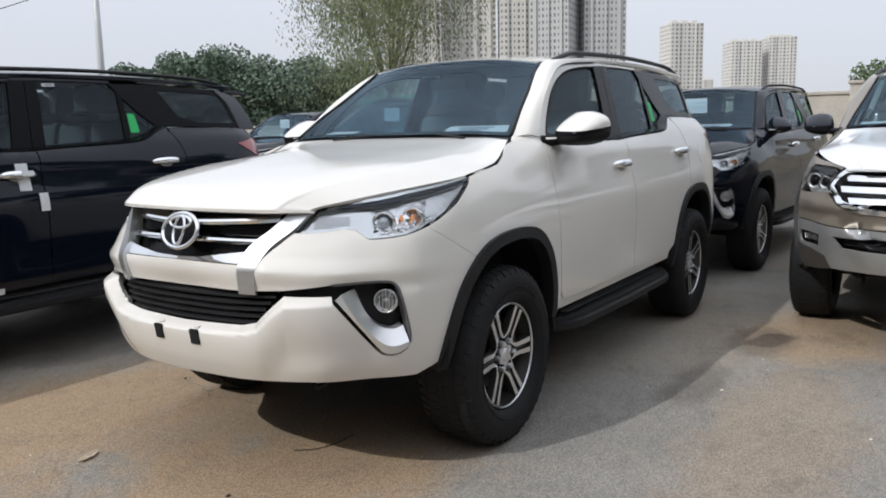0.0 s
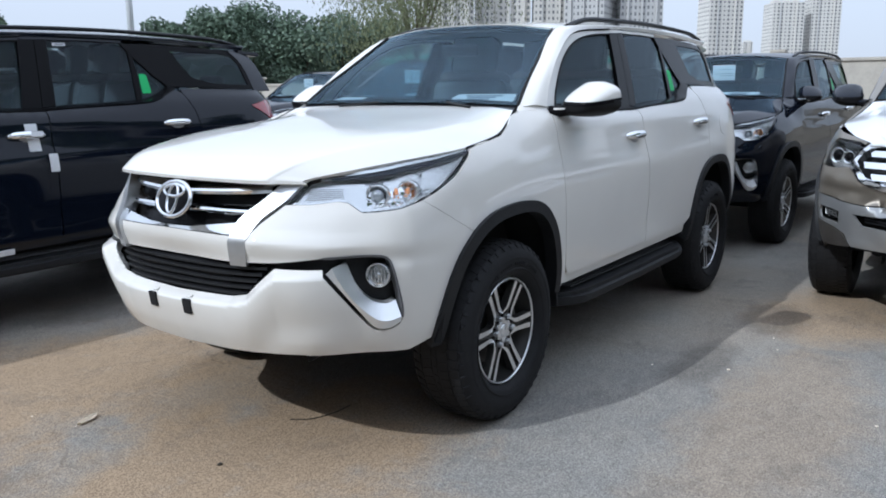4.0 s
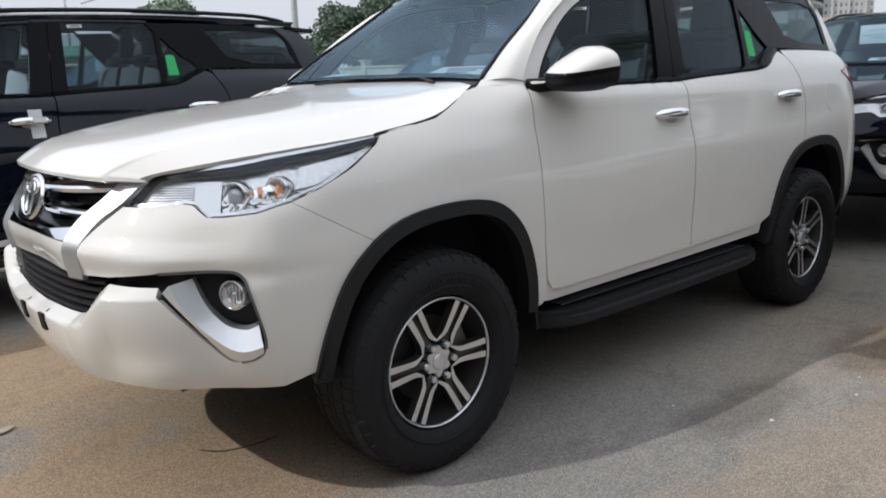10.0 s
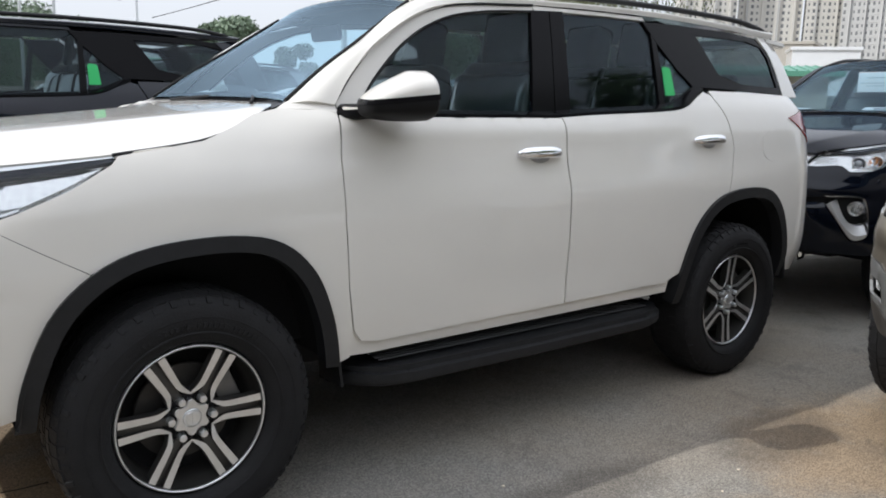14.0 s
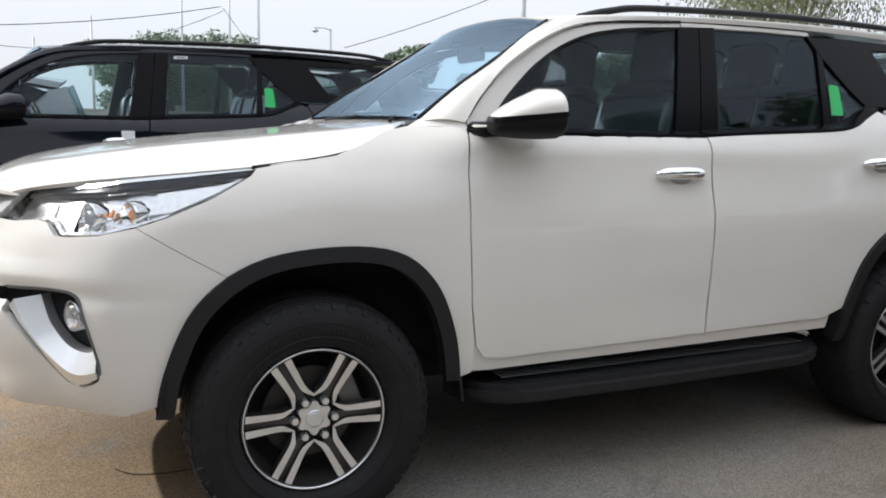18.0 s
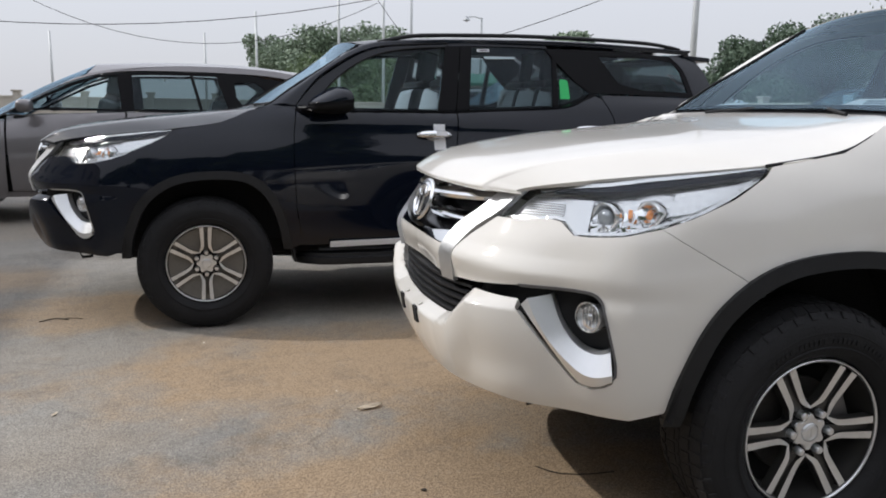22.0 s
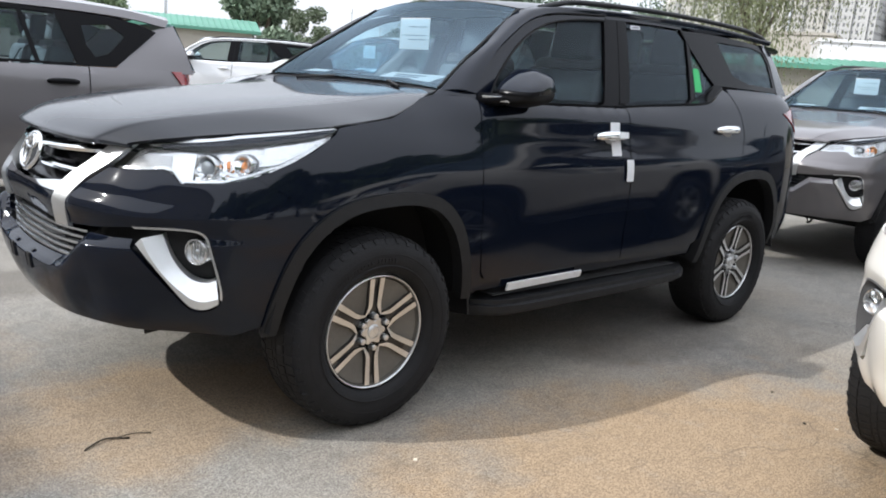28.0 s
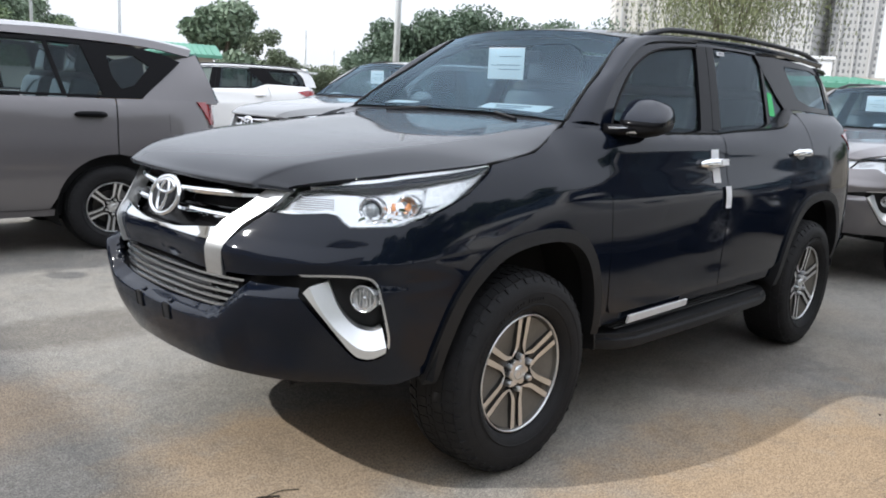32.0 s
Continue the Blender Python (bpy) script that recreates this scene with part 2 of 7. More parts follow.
def cyl(r1, r2, h, m=None, seg=24, bevel=0.0, bm=None, caps=True):
    made = bmesh.new()
    bmesh.ops.create_cone(made, cap_ends=caps, segments=seg, radius1=r1, radius2=r2, depth=h)
    if bevel:
        bmesh.ops.bevel(made, geom=[e for e in made.edges if len(e.link_faces) == 2 and e.calc_face_angle(0) > 1.0], offset=bevel, segments=2, affect="EDGES")
    if m is not None:
        made.transform(m)
    smooth(made)
    if bm is None:
        return made
    join(bm, made)
    return bm


def ball(sx, sy, sz, m=None, power=1.0, seg=24, bm=None):
    """A rounded body; power under 1 makes it boxier."""
    made = bmesh.new()
    bmesh.ops.create_uvsphere(made, u_segments=seg, v_segments=seg // 2, radius=1)
    for v in made.verts:
        c = v.co
        v.co = Vector([math.copysign(abs(k) ** power, k) * s for k, s in zip(c, (sx, sy, sz))])
    if m is not None:
        made.transform(m)
    smooth(made, 60)
    if bm is None:
        return made
    join(bm, made)
    return bm


def tube(points, radius, seg=8, bm=None, flat=1.0, ends=True):
    """A round bar along points; radius may be one number or one for each point."""
    made = bm or bmesh.new()
    pts = [Vector(p) for p in points]
    rad = radius if isinstance(radius, (list, tuple)) else [radius] * len(pts)
    rings = []
    up = Vector((0, 0, 1))
    for i, p in enumerate(pts):
        d = (pts[min(i + 1, len(pts) - 1)] - pts[max(i - 1, 0)]).normalized()
        a = d.cross(up if abs(d.z) < 0.95 else Vector((1, 0, 0))).normalized()
        b = a.cross(d).normalized()
        rings.append([made.verts.new(p + rad[i] * (math.cos(2 * math.pi * k / seg) * a + flat * math.sin(2 * math.pi * k / seg) * b)) for k in range(seg)])
    for r0, r1 in zip(rings, rings[1:]):
        for k in range(seg):
            made.faces.new((r0[k], r0[(k + 1) % seg], r1[(k + 1) % seg], r1[k])).smooth = True
    if ends:
        made.faces.new(rings[0][::-1])
        made.faces.new(rings[-1])
    return made


def lathe(profile, axis="Y", seg=64, bm=None, closed=False):
    """Turns a profile of (radius, along) about an axis through the origin."""
    made = bm or bmesh.new()
    rings = []
    for r, a in profile:
        ring = []
        for k in range(seg):
            w = 2 * math.pi * k / seg
            c, s = r * math.cos(w), r * math.sin(w)
            ring.append(made.verts.new((c, a, s) if axis == "Y" else (c, s, a)))
        rings.append(ring)
    pairs = list(zip(rings, rings[1:])) + ([(rings[-1], rings[0])] if closed else [])
    for r0, r1 in pairs:
        for k in range(seg):
            made.faces.new((r0[k], r1[k], r1[(k + 1) % seg], r0[(k + 1) % seg])).smooth = True
    return made


def prism(poly, depth, m=None, bevel=0.0, bm=None):
    """A flat outline in x, y with depth along -z from 0."""
    made = bmesh.new()
    top = made.faces.new([made.verts.new((x, y, 0)) for x, y in poly])
    if top.normal.z < 0 or sum(a[0] * b[1] - b[0] * a[1] for a, b in zip(poly, [*poly[1:], poly[0]])) < 0:
        top.normal_flip()
    out = bmesh.ops.extrude_face_region(made, geom=[top])
    bmesh.ops.translate(made, verts=[v for v in out["geom"] if isinstance(v, bmesh.types.BMVert)], vec=(0, 0, -depth))
    bmesh.ops.recalc_face_normals(made, faces=made.faces[:])
    if bevel:
        bmesh.ops.bevel(made, geom=made.edges[:], offset=bevel, segments=2, affect="EDGES")
    if m is not None:
        made.transform(m)
    smooth(made, 35)
    if bm is None:
        return made
    join(bm, made)
    return bm


def crom(pts, n=12):
    """A smooth curve through points, n steps to a span."""
    p = np.array(pts, float)
    p = np.vstack([2 * p[0] - p[1], p, 2 * p[-1] - p[-2]])
    out = []
    for i in range(1, len(p) - 2):
        for t in np.arange(n) / n:
            a, b, c, d = p[i - 1], p[i], p[i + 1], p[i + 2]
            out.append(0.5 * (2 * b + (c - a) * t + (2 * a - 5 * b + 4 * c - d) * t * t + (3 * b - a - 3 * c + d) * t ** 3))
    return np.array([*out, p[-2]])


def inside(q, poly):
    x, y = q[:, 0], q[:, 1]
    hit = np.zeros(len(q), bool)
    for (x0, y0), (x1, y1) in zip(poly, np.roll(poly, -1, 0)):
        cross = (y0 > y) != (y1 > y)
        hit ^= cross & (x < (x1 - x0) * (y - y0) / (y1 - y0 + 1e-12) + x0)
    return hit


def dense(poly, step):
    out = []
    for a, b in zip(poly, np.roll(poly, -1, 0)):
        k = max(1, int(math.ceil(np.linalg.norm(b - a) / step)))
        out += [a + (b - a) * i / k for i in range(k)]
    return np.array(out)


def panel(surf, outline, holes=(), off=0.0, depth=0.012, step=0.04, edge=0.02):
    """A mesh: the piece of a surface within an outline given in the surface's own two numbers, with a turned-in rim."""
    from mathutils.geometry import delaunay_2d_cdt
    loops = [dense(np.array(o, float), edge) for o in (outline, *holes)]
    lo, hi = loops[0].min(0), loops[0].max(0)
    gx, gy = np.meshgrid(np.arange(lo[0] + step / 2, hi[0], step), np.arange(lo[1] + step / 2, hi[1], step))
    grid = np.stack([gx.ravel(), gy.ravel()], 1)
    keep = inside(grid, loops[0])
    rim = np.concatenate(loops)
    for h in loops[1:]:
        keep &= ~inside(grid, h)
    grid = grid[keep]
    if len(grid):
        near = np.min(np.linalg.norm(grid[:, None] - rim[None], axis=2), axis=1)
        grid = grid[near > step * 0.45]
    pts = np.concatenate([rim, grid])
    edges, at = [], 0
    for o in loops:
        edges += [(at + i, at + (i + 1) % len(o)) for i in range(len(o))]
        at += len(o)
    vs, es, fs, ov, _, _ = delaunay_2d_cdt([Vector(p) for p in pts.tolist()], edges, [], 0, 1e-6)
    v2 = np.array([tuple(v) for v in vs])
    tri = np.array([f for f in fs if len(f) == 3])
    mid = v2[tri].mean(1)
    ok = inside(mid, loops[0])
    for h in loops[1:]:
        ok &= ~inside(mid, h)
    tri = tri[ok]
    co, nor = surf(v2[:, 0], v2[:, 1])
    co = co + nor * off
    face_n = np.cross(co[tri[:, 1]] - co[tri[:, 0]], co[tri[:, 2]] - co[tri[:, 0]])
    flip = (face_n * nor[tri[:, 0]]).sum(1) < 0
    tri[flip] = tri[flip][:, ::-1]
    count = {}
    for a, b, c in tri.tolist():
        for e in ((a, b), (b, c), (c, a)):
            count[e] = 1
    border = [e for e in count if (e[1], e[0]) not in count]
    verts, normals, faces = co.tolist(), nor.tolist(), tri.tolist()
    for a, b in border:
        i = len(verts)
        side = np.cross(co[b] - co[a], nor[a])
        side = (side / (np.linalg.norm(side) + 1e-9)).tolist()
        for k in (a, b):
            verts.append(co[k].tolist())
            normals.append(side)
        for k in (a, b):
            verts.append((co[k] - nor[k] * depth).tolist())
            normals.append(side)
        faces += [(i + 1, i, i + 2, i + 3)]
    me = bpy.data.meshes.new("panel")
    me.from_pydata(verts, [], faces)
    me.polygons.foreach_set("use_smooth", [True] * len(faces))
    me.normals_split_custom_set_from_vertices(normals)
    me.update()
    return me


def surface(place, away=(0, 0, 0.8)):
    """Wraps place(a, b) -> points into a surface that also gives outward normals."""
    def both(a, b):
        a, b = np.asarray(a, float), np.asarray(b, float)
        p, e = place(a, b), 0.004
        n = np.cross(place(a + e, b) - place(a - e, b), place(a, b + e) - place(a, b - e))
        n /= np.linalg.norm(n, axis=1)[:, None] + 1e-12
        mid = np.array(away, float) * np.ones_like(p)
        mid[:, 0] = np.clip(p[:, 0], -3.2, 0.3)
        n[((p - mid) * n).sum(1) < 0] *= -1
        return p, n
    return both


# ---------------------------------------------------------------- the cars' shells
class Shell:
    """A car's lower body: a plan contour pushed in or out by height, unrolled to s (along the contour from the nose) and z."""

    def __init__(self, contour, stations, lo=0.30, hi=1.60, folds=None):
        c = crom(contour, 24)
        self.c = c
        self.s = np.r_[0, np.cumsum(np.linalg.norm(np.diff(c, axis=0), axis=1))]
        t = np.gradient(c, axis=0)
        t /= np.linalg.norm(t, axis=1)[:, None]
        self.n = np.stack([-t[:, 1], t[:, 0]], 1)
        if (self.n[len(c) // 2] * (0, 1)).sum() < 0:
            self.n *= -1
        self.z = np.linspace(lo, hi, 400)
        at = [self.of(x, y) for (x, y), _ in stations]
        cols = []
        for _, prof in stations:
            d = crom(prof, 10)
            cols.append(np.interp(self.z, d[:, 0], d[:, 1]))
        ss = np.linspace(0, self.s[-1], 400)
        k = np.clip(np.searchsorted(at, ss, side="right") - 1, 0, len(at) - 2)
        f = np.clip((ss - np.array(at)[k]) / (np.array(at)[k + 1] - np.array(at)[k]), 0, 1)
        f = f * f * (3 - 2 * f)
        cols = np.array(cols)
        self.table = cols[k] * (1 - f)[:, None] + cols[k + 1] * f[:, None]
        if folds:
            self.table = self.table + folds(ss[:, None], self.z[None, :])
        self.surf = surface(self.place)

    def of(self, x, y):
        return float(self.s[np.argmin(((self.c - (x, abs(y))) ** 2).sum(1))]) * (1 if y >= 0 else -1)

    def q(self, x, y, z):
        return (self.of(x, y), z)

    def sx(self, x, z):
        """On the flank, by x alone."""
        i = np.where(self.c[:, 1] > 0.55)[0]
        j = i[np.argmin(abs(self.c[i, 0] - x))]
        k = i[np.clip(np.searchsorted(-self.c[i, 0], -x), 1, len(i) - 1)]
        a, b = k - 1, k
        f = (self.c[a, 0] - x) / (self.c[a, 0] - self.c[b, 0] + 1e-9)
        return (float(self.s[a] + np.clip(f, 0, 1) * (self.s[b] - self.s[a])) if len(i) else float(self.s[j]), z)

    def place(self, s, z):
        a = np.abs(s)
        pos = np.stack([np.interp(a, self.s, self.c[:, k]) for k in (0, 1)], 1)
        nor = np.stack([np.interp(a, self.s, self.n[:, k]) for k in (0, 1)], 1)
        i = np.clip(a / self.s[-1] * (self.table.shape[0] - 1), 0, self.table.shape[0] - 1.001)
        j = np.clip((z - self.z[0]) / (self.z[-1] - self.z[0]) * (len(self.z) - 1), 0, len(self.z) - 1.001)
        i0, j0 = i.astype(int), j.astype(int)
        fi, fj, t = i - i0, j - j0, self.table
        d = (t[i0, j0] * (1 - fi) + t[i0 + 1, j0] * fi) * (1 - fj) + (t[i0, j0 + 1] * (1 - fi) + t[i0 + 1, j0 + 1] * fi) * fj
        pos = pos + nor * d[:, None]
        return np.stack([pos[:, 0], pos[:, 1] * np.where(s < 0, -1, 1), z], 1)


def mirror(poly):
    return [(-a, b) for a, b in poly]


def both_sides(half):
    """A closed outline from its half, which begins and ends on the centre line."""
    return list(half) + [(-a, b) for a, b in reversed(half) if abs(a) > 1e-6]


def loft(rails, n=12):
    """A surface u, v in 0..1 through rails, each a smooth curve; u runs across the rails."""
    dense_rails = [crom(r, 16) for r in rails]

    def at(r, v):
        k = np.clip(v, -0.02, 1.02) * (len(r) - 1)
        i = np.clip(k.astype(int), 0, len(r) - 2)
        f = (k - i)[:, None]
        return r[i] * (1 - f) + r[i + 1] * f

    def place(u, v):
        pts = [at(r, v) for r in dense_rails]
        if len(pts) == 2:
            return pts[0] * (1 - u)[:, None] + pts[1] * u[:, None]
        p = [2 * pts[0] - pts[1], *pts, 2 * pts[-1] - pts[-2]]
        k = np.clip(u, -0.02, 1.02) * (len(pts) - 1)
        i = np.clip(k.astype(int), 0, len(pts) - 2)
        t = (k - i)[:, None]
        stack = np.array(p)
        pick = np.arange(len(u))
        a, b, c, d = (stack[i + o, pick] for o in range(4))
        return 0.5 * (2 * b + (c - a) * t + (2 * a - 5 * b + 4 * c - d) * t * t + (3 * b - a - 3 * c + d) * t ** 3)

    return place


def flip_y(place):
    return lambda a, b: place(a, b) * np.array((1, -1, 1))


# the SUV that stands here in white, black and grey
SUV_CONTOUR = [(1.005, 0), (1.0, .15), (.985, .3), (.94, .45), (.84, .61), (.70, .745), (.612, .806), (.52, .836), (.30, .872), (0, .885), (-.6, .880),
               (-1.5, .888), (-2.5, .890), (-3.1, .875), (-3.4, .845), (-3.58, .76), (-3.69, .6), (-3.74, .3), (-3.75, 0)]


def suv_folds(s, z):
    """The pressed edges of the nose: the lower bumper's crest, which climbs from the intake's sill to the fog lamp, and the crease across the cheek."""
    crest = np.interp(s, [0, .30, .385, .497, .66, .80, .95], [.630, .636, .652, .752, .752, .72, .70])
    brim = np.interp(s, [0, .30, .372, .488, .66, .80, .95], [.657, .663, .680, .783, .782, .78, .76])
    much = np.interp(s, [0, .28, .40, .50, .58, .68, .80, .90], [.020, .022, .038, .046, .038, .020, .004, 0])
    sink = np.interp(s, [0, .30, .42, .60], [.035, .030, .010, 0])
    below = much * (.5 + .5 * np.cos(math.pi * np.clip((crest - z) / .24, 0, 1)))
    above = much - (much + sink) * np.clip((z - crest) / (brim - crest), 0, 1)
    back = np.clip((z - brim - .004) / .006, 0, 1)
    lower = np.where(z < crest, below, above * (1 - back))
    cheek = np.interp(s, [.40, .75, 1.05], [.868, .855, .87])
    rise = np.interp(s, [.36, .42, .70, .95], [0, .012, .010, 0])
    return lower + rise * (1 - np.clip(abs(z - cheek) / .05, 0, 1))


SUV_STATIONS = [
    ((1.005, 0), [(.36, -.13), (.42, -.060), (.50, -.020), (.57, -.004), (.63, .004), (.69, .004), (.74, -.025), (.79, -.035), (.86, -.005), (.93, -.012), (1.0, -.03), (1.07, -.065), (1.2, -.2)]),
    ((.97, .38), [(.36, -.13), (.42, -.060), (.50, -.020), (.58, -.002), (.66, .004), (.745, .008), (.785, -.004), (.87, .012), (.93, -.018), (1.0, -.066), (1.09, -.115), (1.2, -.23)]),
    ((.87, .57), [(.36, -.12), (.42, -.050), (.50, -.002), (.58, .014), (.66, .022), (.75, .020), (.80, .012), (.86, .016), (.93, -.012), (1.0, -.052), (1.09, -.10), (1.2, -.20)]),
    ((.72, .73), [(.36, -.13), (.42, -.075), (.50, -.032), (.62, -.004), (.75, .006), (.80, .0), (.86, .006), (.95, -.018), (1.0, -.042), (1.08, -.092), (1.16, -.155), (1.3, -.3)]),
    ((.30, .872), [(.38, -.06), (.5, -.02), (.7, 0), (.85, .003), (1.0, -.018), (1.08, -.045), (1.15, -.082), (1.19, -.115), (1.3, -.22)]),
    ((-.25, .885), [(.4, -.06), (.52, -.022), (.75, 0), (.95, -.006), (1.08, -.03), (1.17, -.075), (1.23, -.115), (1.29, -.17), (1.36, -.24)]),
    ((-.62, .880), [(.4, -.05), (.52, -.02), (.72, -.003), (.95, -.008), (1.08, -.032), (1.16, -.05), (1.22, -.062), (1.265, -.08), (1.295, -.105), (1.33, -.14), (1.4, -.17)]),
    ((-1.5, .888), [(.4, -.05), (.52, -.016), (.66, -.012), (.80, -.006), (.98, -.008), (1.08, -.032), (1.16, -.052), (1.22, -.062), (1.262, -.08), (1.29, -.11), (1.34, -.15), (1.4, -.17)]),
    ((-2.5, .890), [(.4, -.05), (.52, -.018), (.75, -.004), (.98, -.008), (1.10, -.032), (1.2, -.052), (1.28, -.078), (1.34, -.105), (1.40, -.15), (1.45, -.19), (1.5, -.21)]),
    ((-3.4, .845), [(.45, -.05), (.6, -.005), (.8, 0), (1.0, -.008), (1.16, -.03), (1.28, -.06), (1.36, -.10), (1.42, -.16), (1.5, -.21)]),
    ((-3.75, 0), [(.45, -.03), (.6, 0), (.75, -.015), (.95, -.05), (1.2, -.08), (1.35, -.11), (1.5, -.2)]),
]
SUV = Shell(SUV_CONTOUR, SUV_STATIONS, folds=suv_folds)
SUV_PLAIN = Shell(SUV_CONTOUR, SUV_STATIONS)


def suv_glass_y(x, z):
    """Half width of the upper body at x and height z."""
    t = np.clip((z - 1.30) / 0.42, -0.2, 1.3)
    base = np.interp(x, [-3.8, -3.5, -3.0, -2.4, -1.7, -1.2, -0.55], [.62, .665, .705, .728, .735, .735, .742])
    fall = np.interp(x, [-3.6, -3.0, -2.4, -1.7, -1.2, -0.55], [.115, .12, .13, .125, .135, .175])
    return base - fall * (0.85 * t + 0.15 * t * t)


SUV_SIDE = surface(lambda x, z: np.stack([x, suv_glass_y(x, z), z], 1))
SUV_SIDE_R = surface(lambda x, z: np.stack([x, -suv_glass_y(x, z), z], 1))


def arch(cx, grow=0.0):
    """The outline of a wheel opening, front to rear, in x and z."""
    pts = [(.474, .40), (.442, .58), (.352, .788), (.19, .914), (-.04, .953), (-.256, .930), (-.388, .823), (-.463, .65), (-.503, .46)]
    if cx > -1:
        pts = [(.474, .40), (.442, .575), (.352, .772), (.19, .893), (-.04, .931), (-.256, .909), (-.388, .808), (-.463, .645), (-.503, .46)]
    c = crom(pts, 5)
    mid = np.array((-.02, .50))
    return [(cx + mid[0] + (x - mid[0]) * (1 + grow), mid[1] + (z - mid[1]) * (1 + grow)) for x, z in c]


MESHES = {}


def cached(key, make):
    if key not in MESHES:
        MESHES[key] = make()
    return MESHES[key]


def wheel_meshes():
    """The meshes of one wheel about the y axis, with its outer face to +y and its rim's lip in the plane y = 0."""
    out = {}
    w0, w1 = -0.232, 0.032
    prof = [(.232, -.02), (.238, .006), (.262, .026), (.30, w1), (.335, w1 - .003), (.360, w1 - .014), (.376, w1 - .032), (.384, w1 - .052)]
    prof += [(.386, -.062), (.3865, -.10), (.386, -.138), (.384, w0 + .052), (.376, w0 + .032), (.36, w0 + .014), (.30, w0), (.262, w0 + .006), (.232, w0 + .03)]
    bm = lathe(prof, seg=72)
    out["tyre"] = smooth(bm, 50)
    bm = bmesh.new()
    rows = [(-.212, -.170), (-.160, -.118), (-.108, -.092), (-.082, -.04), (-.03, .004)]
    cols = 60
    for j, (a, b) in enumerate(rows):
        for k in range(cols):
            skew = 0.35 * (1 if j % 2 else -1)
            w = 2 * math.pi * (k + 0.5 * (j % 2)) / cols
            half = 2 * math.pi / cols * 0.38
            vs = []
            for r in (.374, .3885):
                for y, dw in ((a, -half), (b, -half + skew * half), (b, half + skew * half), (a, half)):
                    drop = 0.010 if (j in (0, 4) and y in (-.212, .004)) else 0
                    ang = w + dw
                    vs.append(bm.verts.new(((r - drop) * math.cos(ang), y, (r - drop) * math.sin(ang))))
            for f in ((4, 5, 6, 7), (0, 1, 5, 4), (1, 2, 6, 5), (2, 3, 7, 6), (3, 0, 4, 7)):
                bm.faces.new([vs[i] for i in f])
    bmesh.ops.recalc_face_normals(bm, faces=bm.faces[:])
    out["tread"] = bm
    bm = bmesh.new()
    for r in (.272, .318):
        lathe([(r - .004, w1 - .004), (r, w1 + .0015), (r + .004, w1 - .004)], seg=72, bm=bm)
    for i in range(26):
        a = 0.9 + i * 0.055
        m = Matrix.Rotation(-a, 4, "Y") @ Matrix.Translation((.295, w1 + .001, 0))
        if i % 7 != 5:
            box((.014, .003, .008), m, bm=bm)
    for i in range(44):
        m = Matrix.Rotation(2 * math.pi * i / 44, 4, "Y") @ Matrix.Translation((.3650 - .003 * (i % 2), w1 - .0195, 0))
        box((.022, .010, .017), m @ pose(0, 0, 0, 0, 0, -38), .002, bm=bm)
    out["sidewall_marking"] = bm
    out["rim_barrel"] = smooth(lathe([(.2185, -.004), (.214, -.03), (.205, -.05), (.195, -.19), (.17, -.2)], seg=64), 60)
    out["rim_lip"] = smooth(lathe([(.2195, -.014), (.2210, -.003), (.2235, .002), (.2270, .002), (.2300, -.005), (.2315, -.02)], seg=72), 60)
    out["barrel_back"] = cyl(.2, .2, .006, pose(0, -.12, 0, 90), 48)
    out["wheel_film"] = smooth(lathe([(.2135, -.018), (.15, -.030), (.09, -.034), (.0001, -.036)], seg=48), 60)
    out["brake_disc"] = cyl(.15, .15, .02, pose(0, -.095, 0, 90), 40, .003)
    out["brake_caliper"] = box((.07, .06, .13), Matrix.Rotation(radians(202), 4, "Y") @ Matrix.Translation((.135, -.085, 0)), .012)
    # a bar of a double spoke; x runs along the radius
    edge_a = crom([(.2165, .0120), (.17, .0105), (.115, .0100), (.096, .0130), (.080, .0215), (.0606, .0350)], 4)
    edge_b = crom([(.2165, .0370), (.17, .0340), (.120, .0310), (.098, .0320), (.083, .0360), (.0693, .0400)], 4)
    for key, flip in (("spoke_bar", 1), ("spoke_bar_b", -1)):
        bm = bmesh.new()
        rows = []
        for (xa, ya), (xb, yb) in zip(edge_a, edge_b):
            h = np.interp(xa, [.06, .10, .2165], [-.022, -.016, -.006])
            rows.append([bm.verts.new((xa, h - .032, flip * ya)), bm.verts.new((xa, h, flip * (ya + .0012))), bm.verts.new((xb, h, flip * (yb - .0012))), bm.verts.new((xb, h - .032, flip * yb))])
        for r0, r1 in zip(rows, rows[1:]):
            for i in range(3):
                f = bm.faces.new((r0[i], r0[i + 1], r1[i + 1], r1[i]))
                f.material_index = 0 if i == 1 else 1
        bmesh.ops.recalc_face_normals(bm, faces=bm.faces[:])
        for f in bm.faces:
            if f.material_index == 0 and f.normal.y < 0:
                bmesh.ops.reverse_faces(bm, faces=bm.faces[:])
                break
        me = bpy.data.meshes.new(key)
        bm.to_mesh(me)
        bm.free()
        me.materials.append(ALLOY)
        me.materials.append(ALLOY_DARK)
        out[key] = me
    out["spoke_pocket"] = box((.15, .018, .026), pose(.142, -.032, 0), .004)
    poly = []
    for k in range(6):
        a = radians(60 * k)
        for da, rad in ((-21, .0560), (-16, .0500), (-9, .0440), (0, .0425), (9, .0440), (16, .0500), (21, .0560), (30, .0580)):
            poly.append((rad * math.cos(a + radians(da)), rad * math.sin(a + radians(da))))
    out["hub"] = prism(poly, .03, pose(0, -.014, 0, -90), .003)
    out["hub_recess"] = cyl(.088, .080, .012, pose(0, -.040, 0, -90), 40)
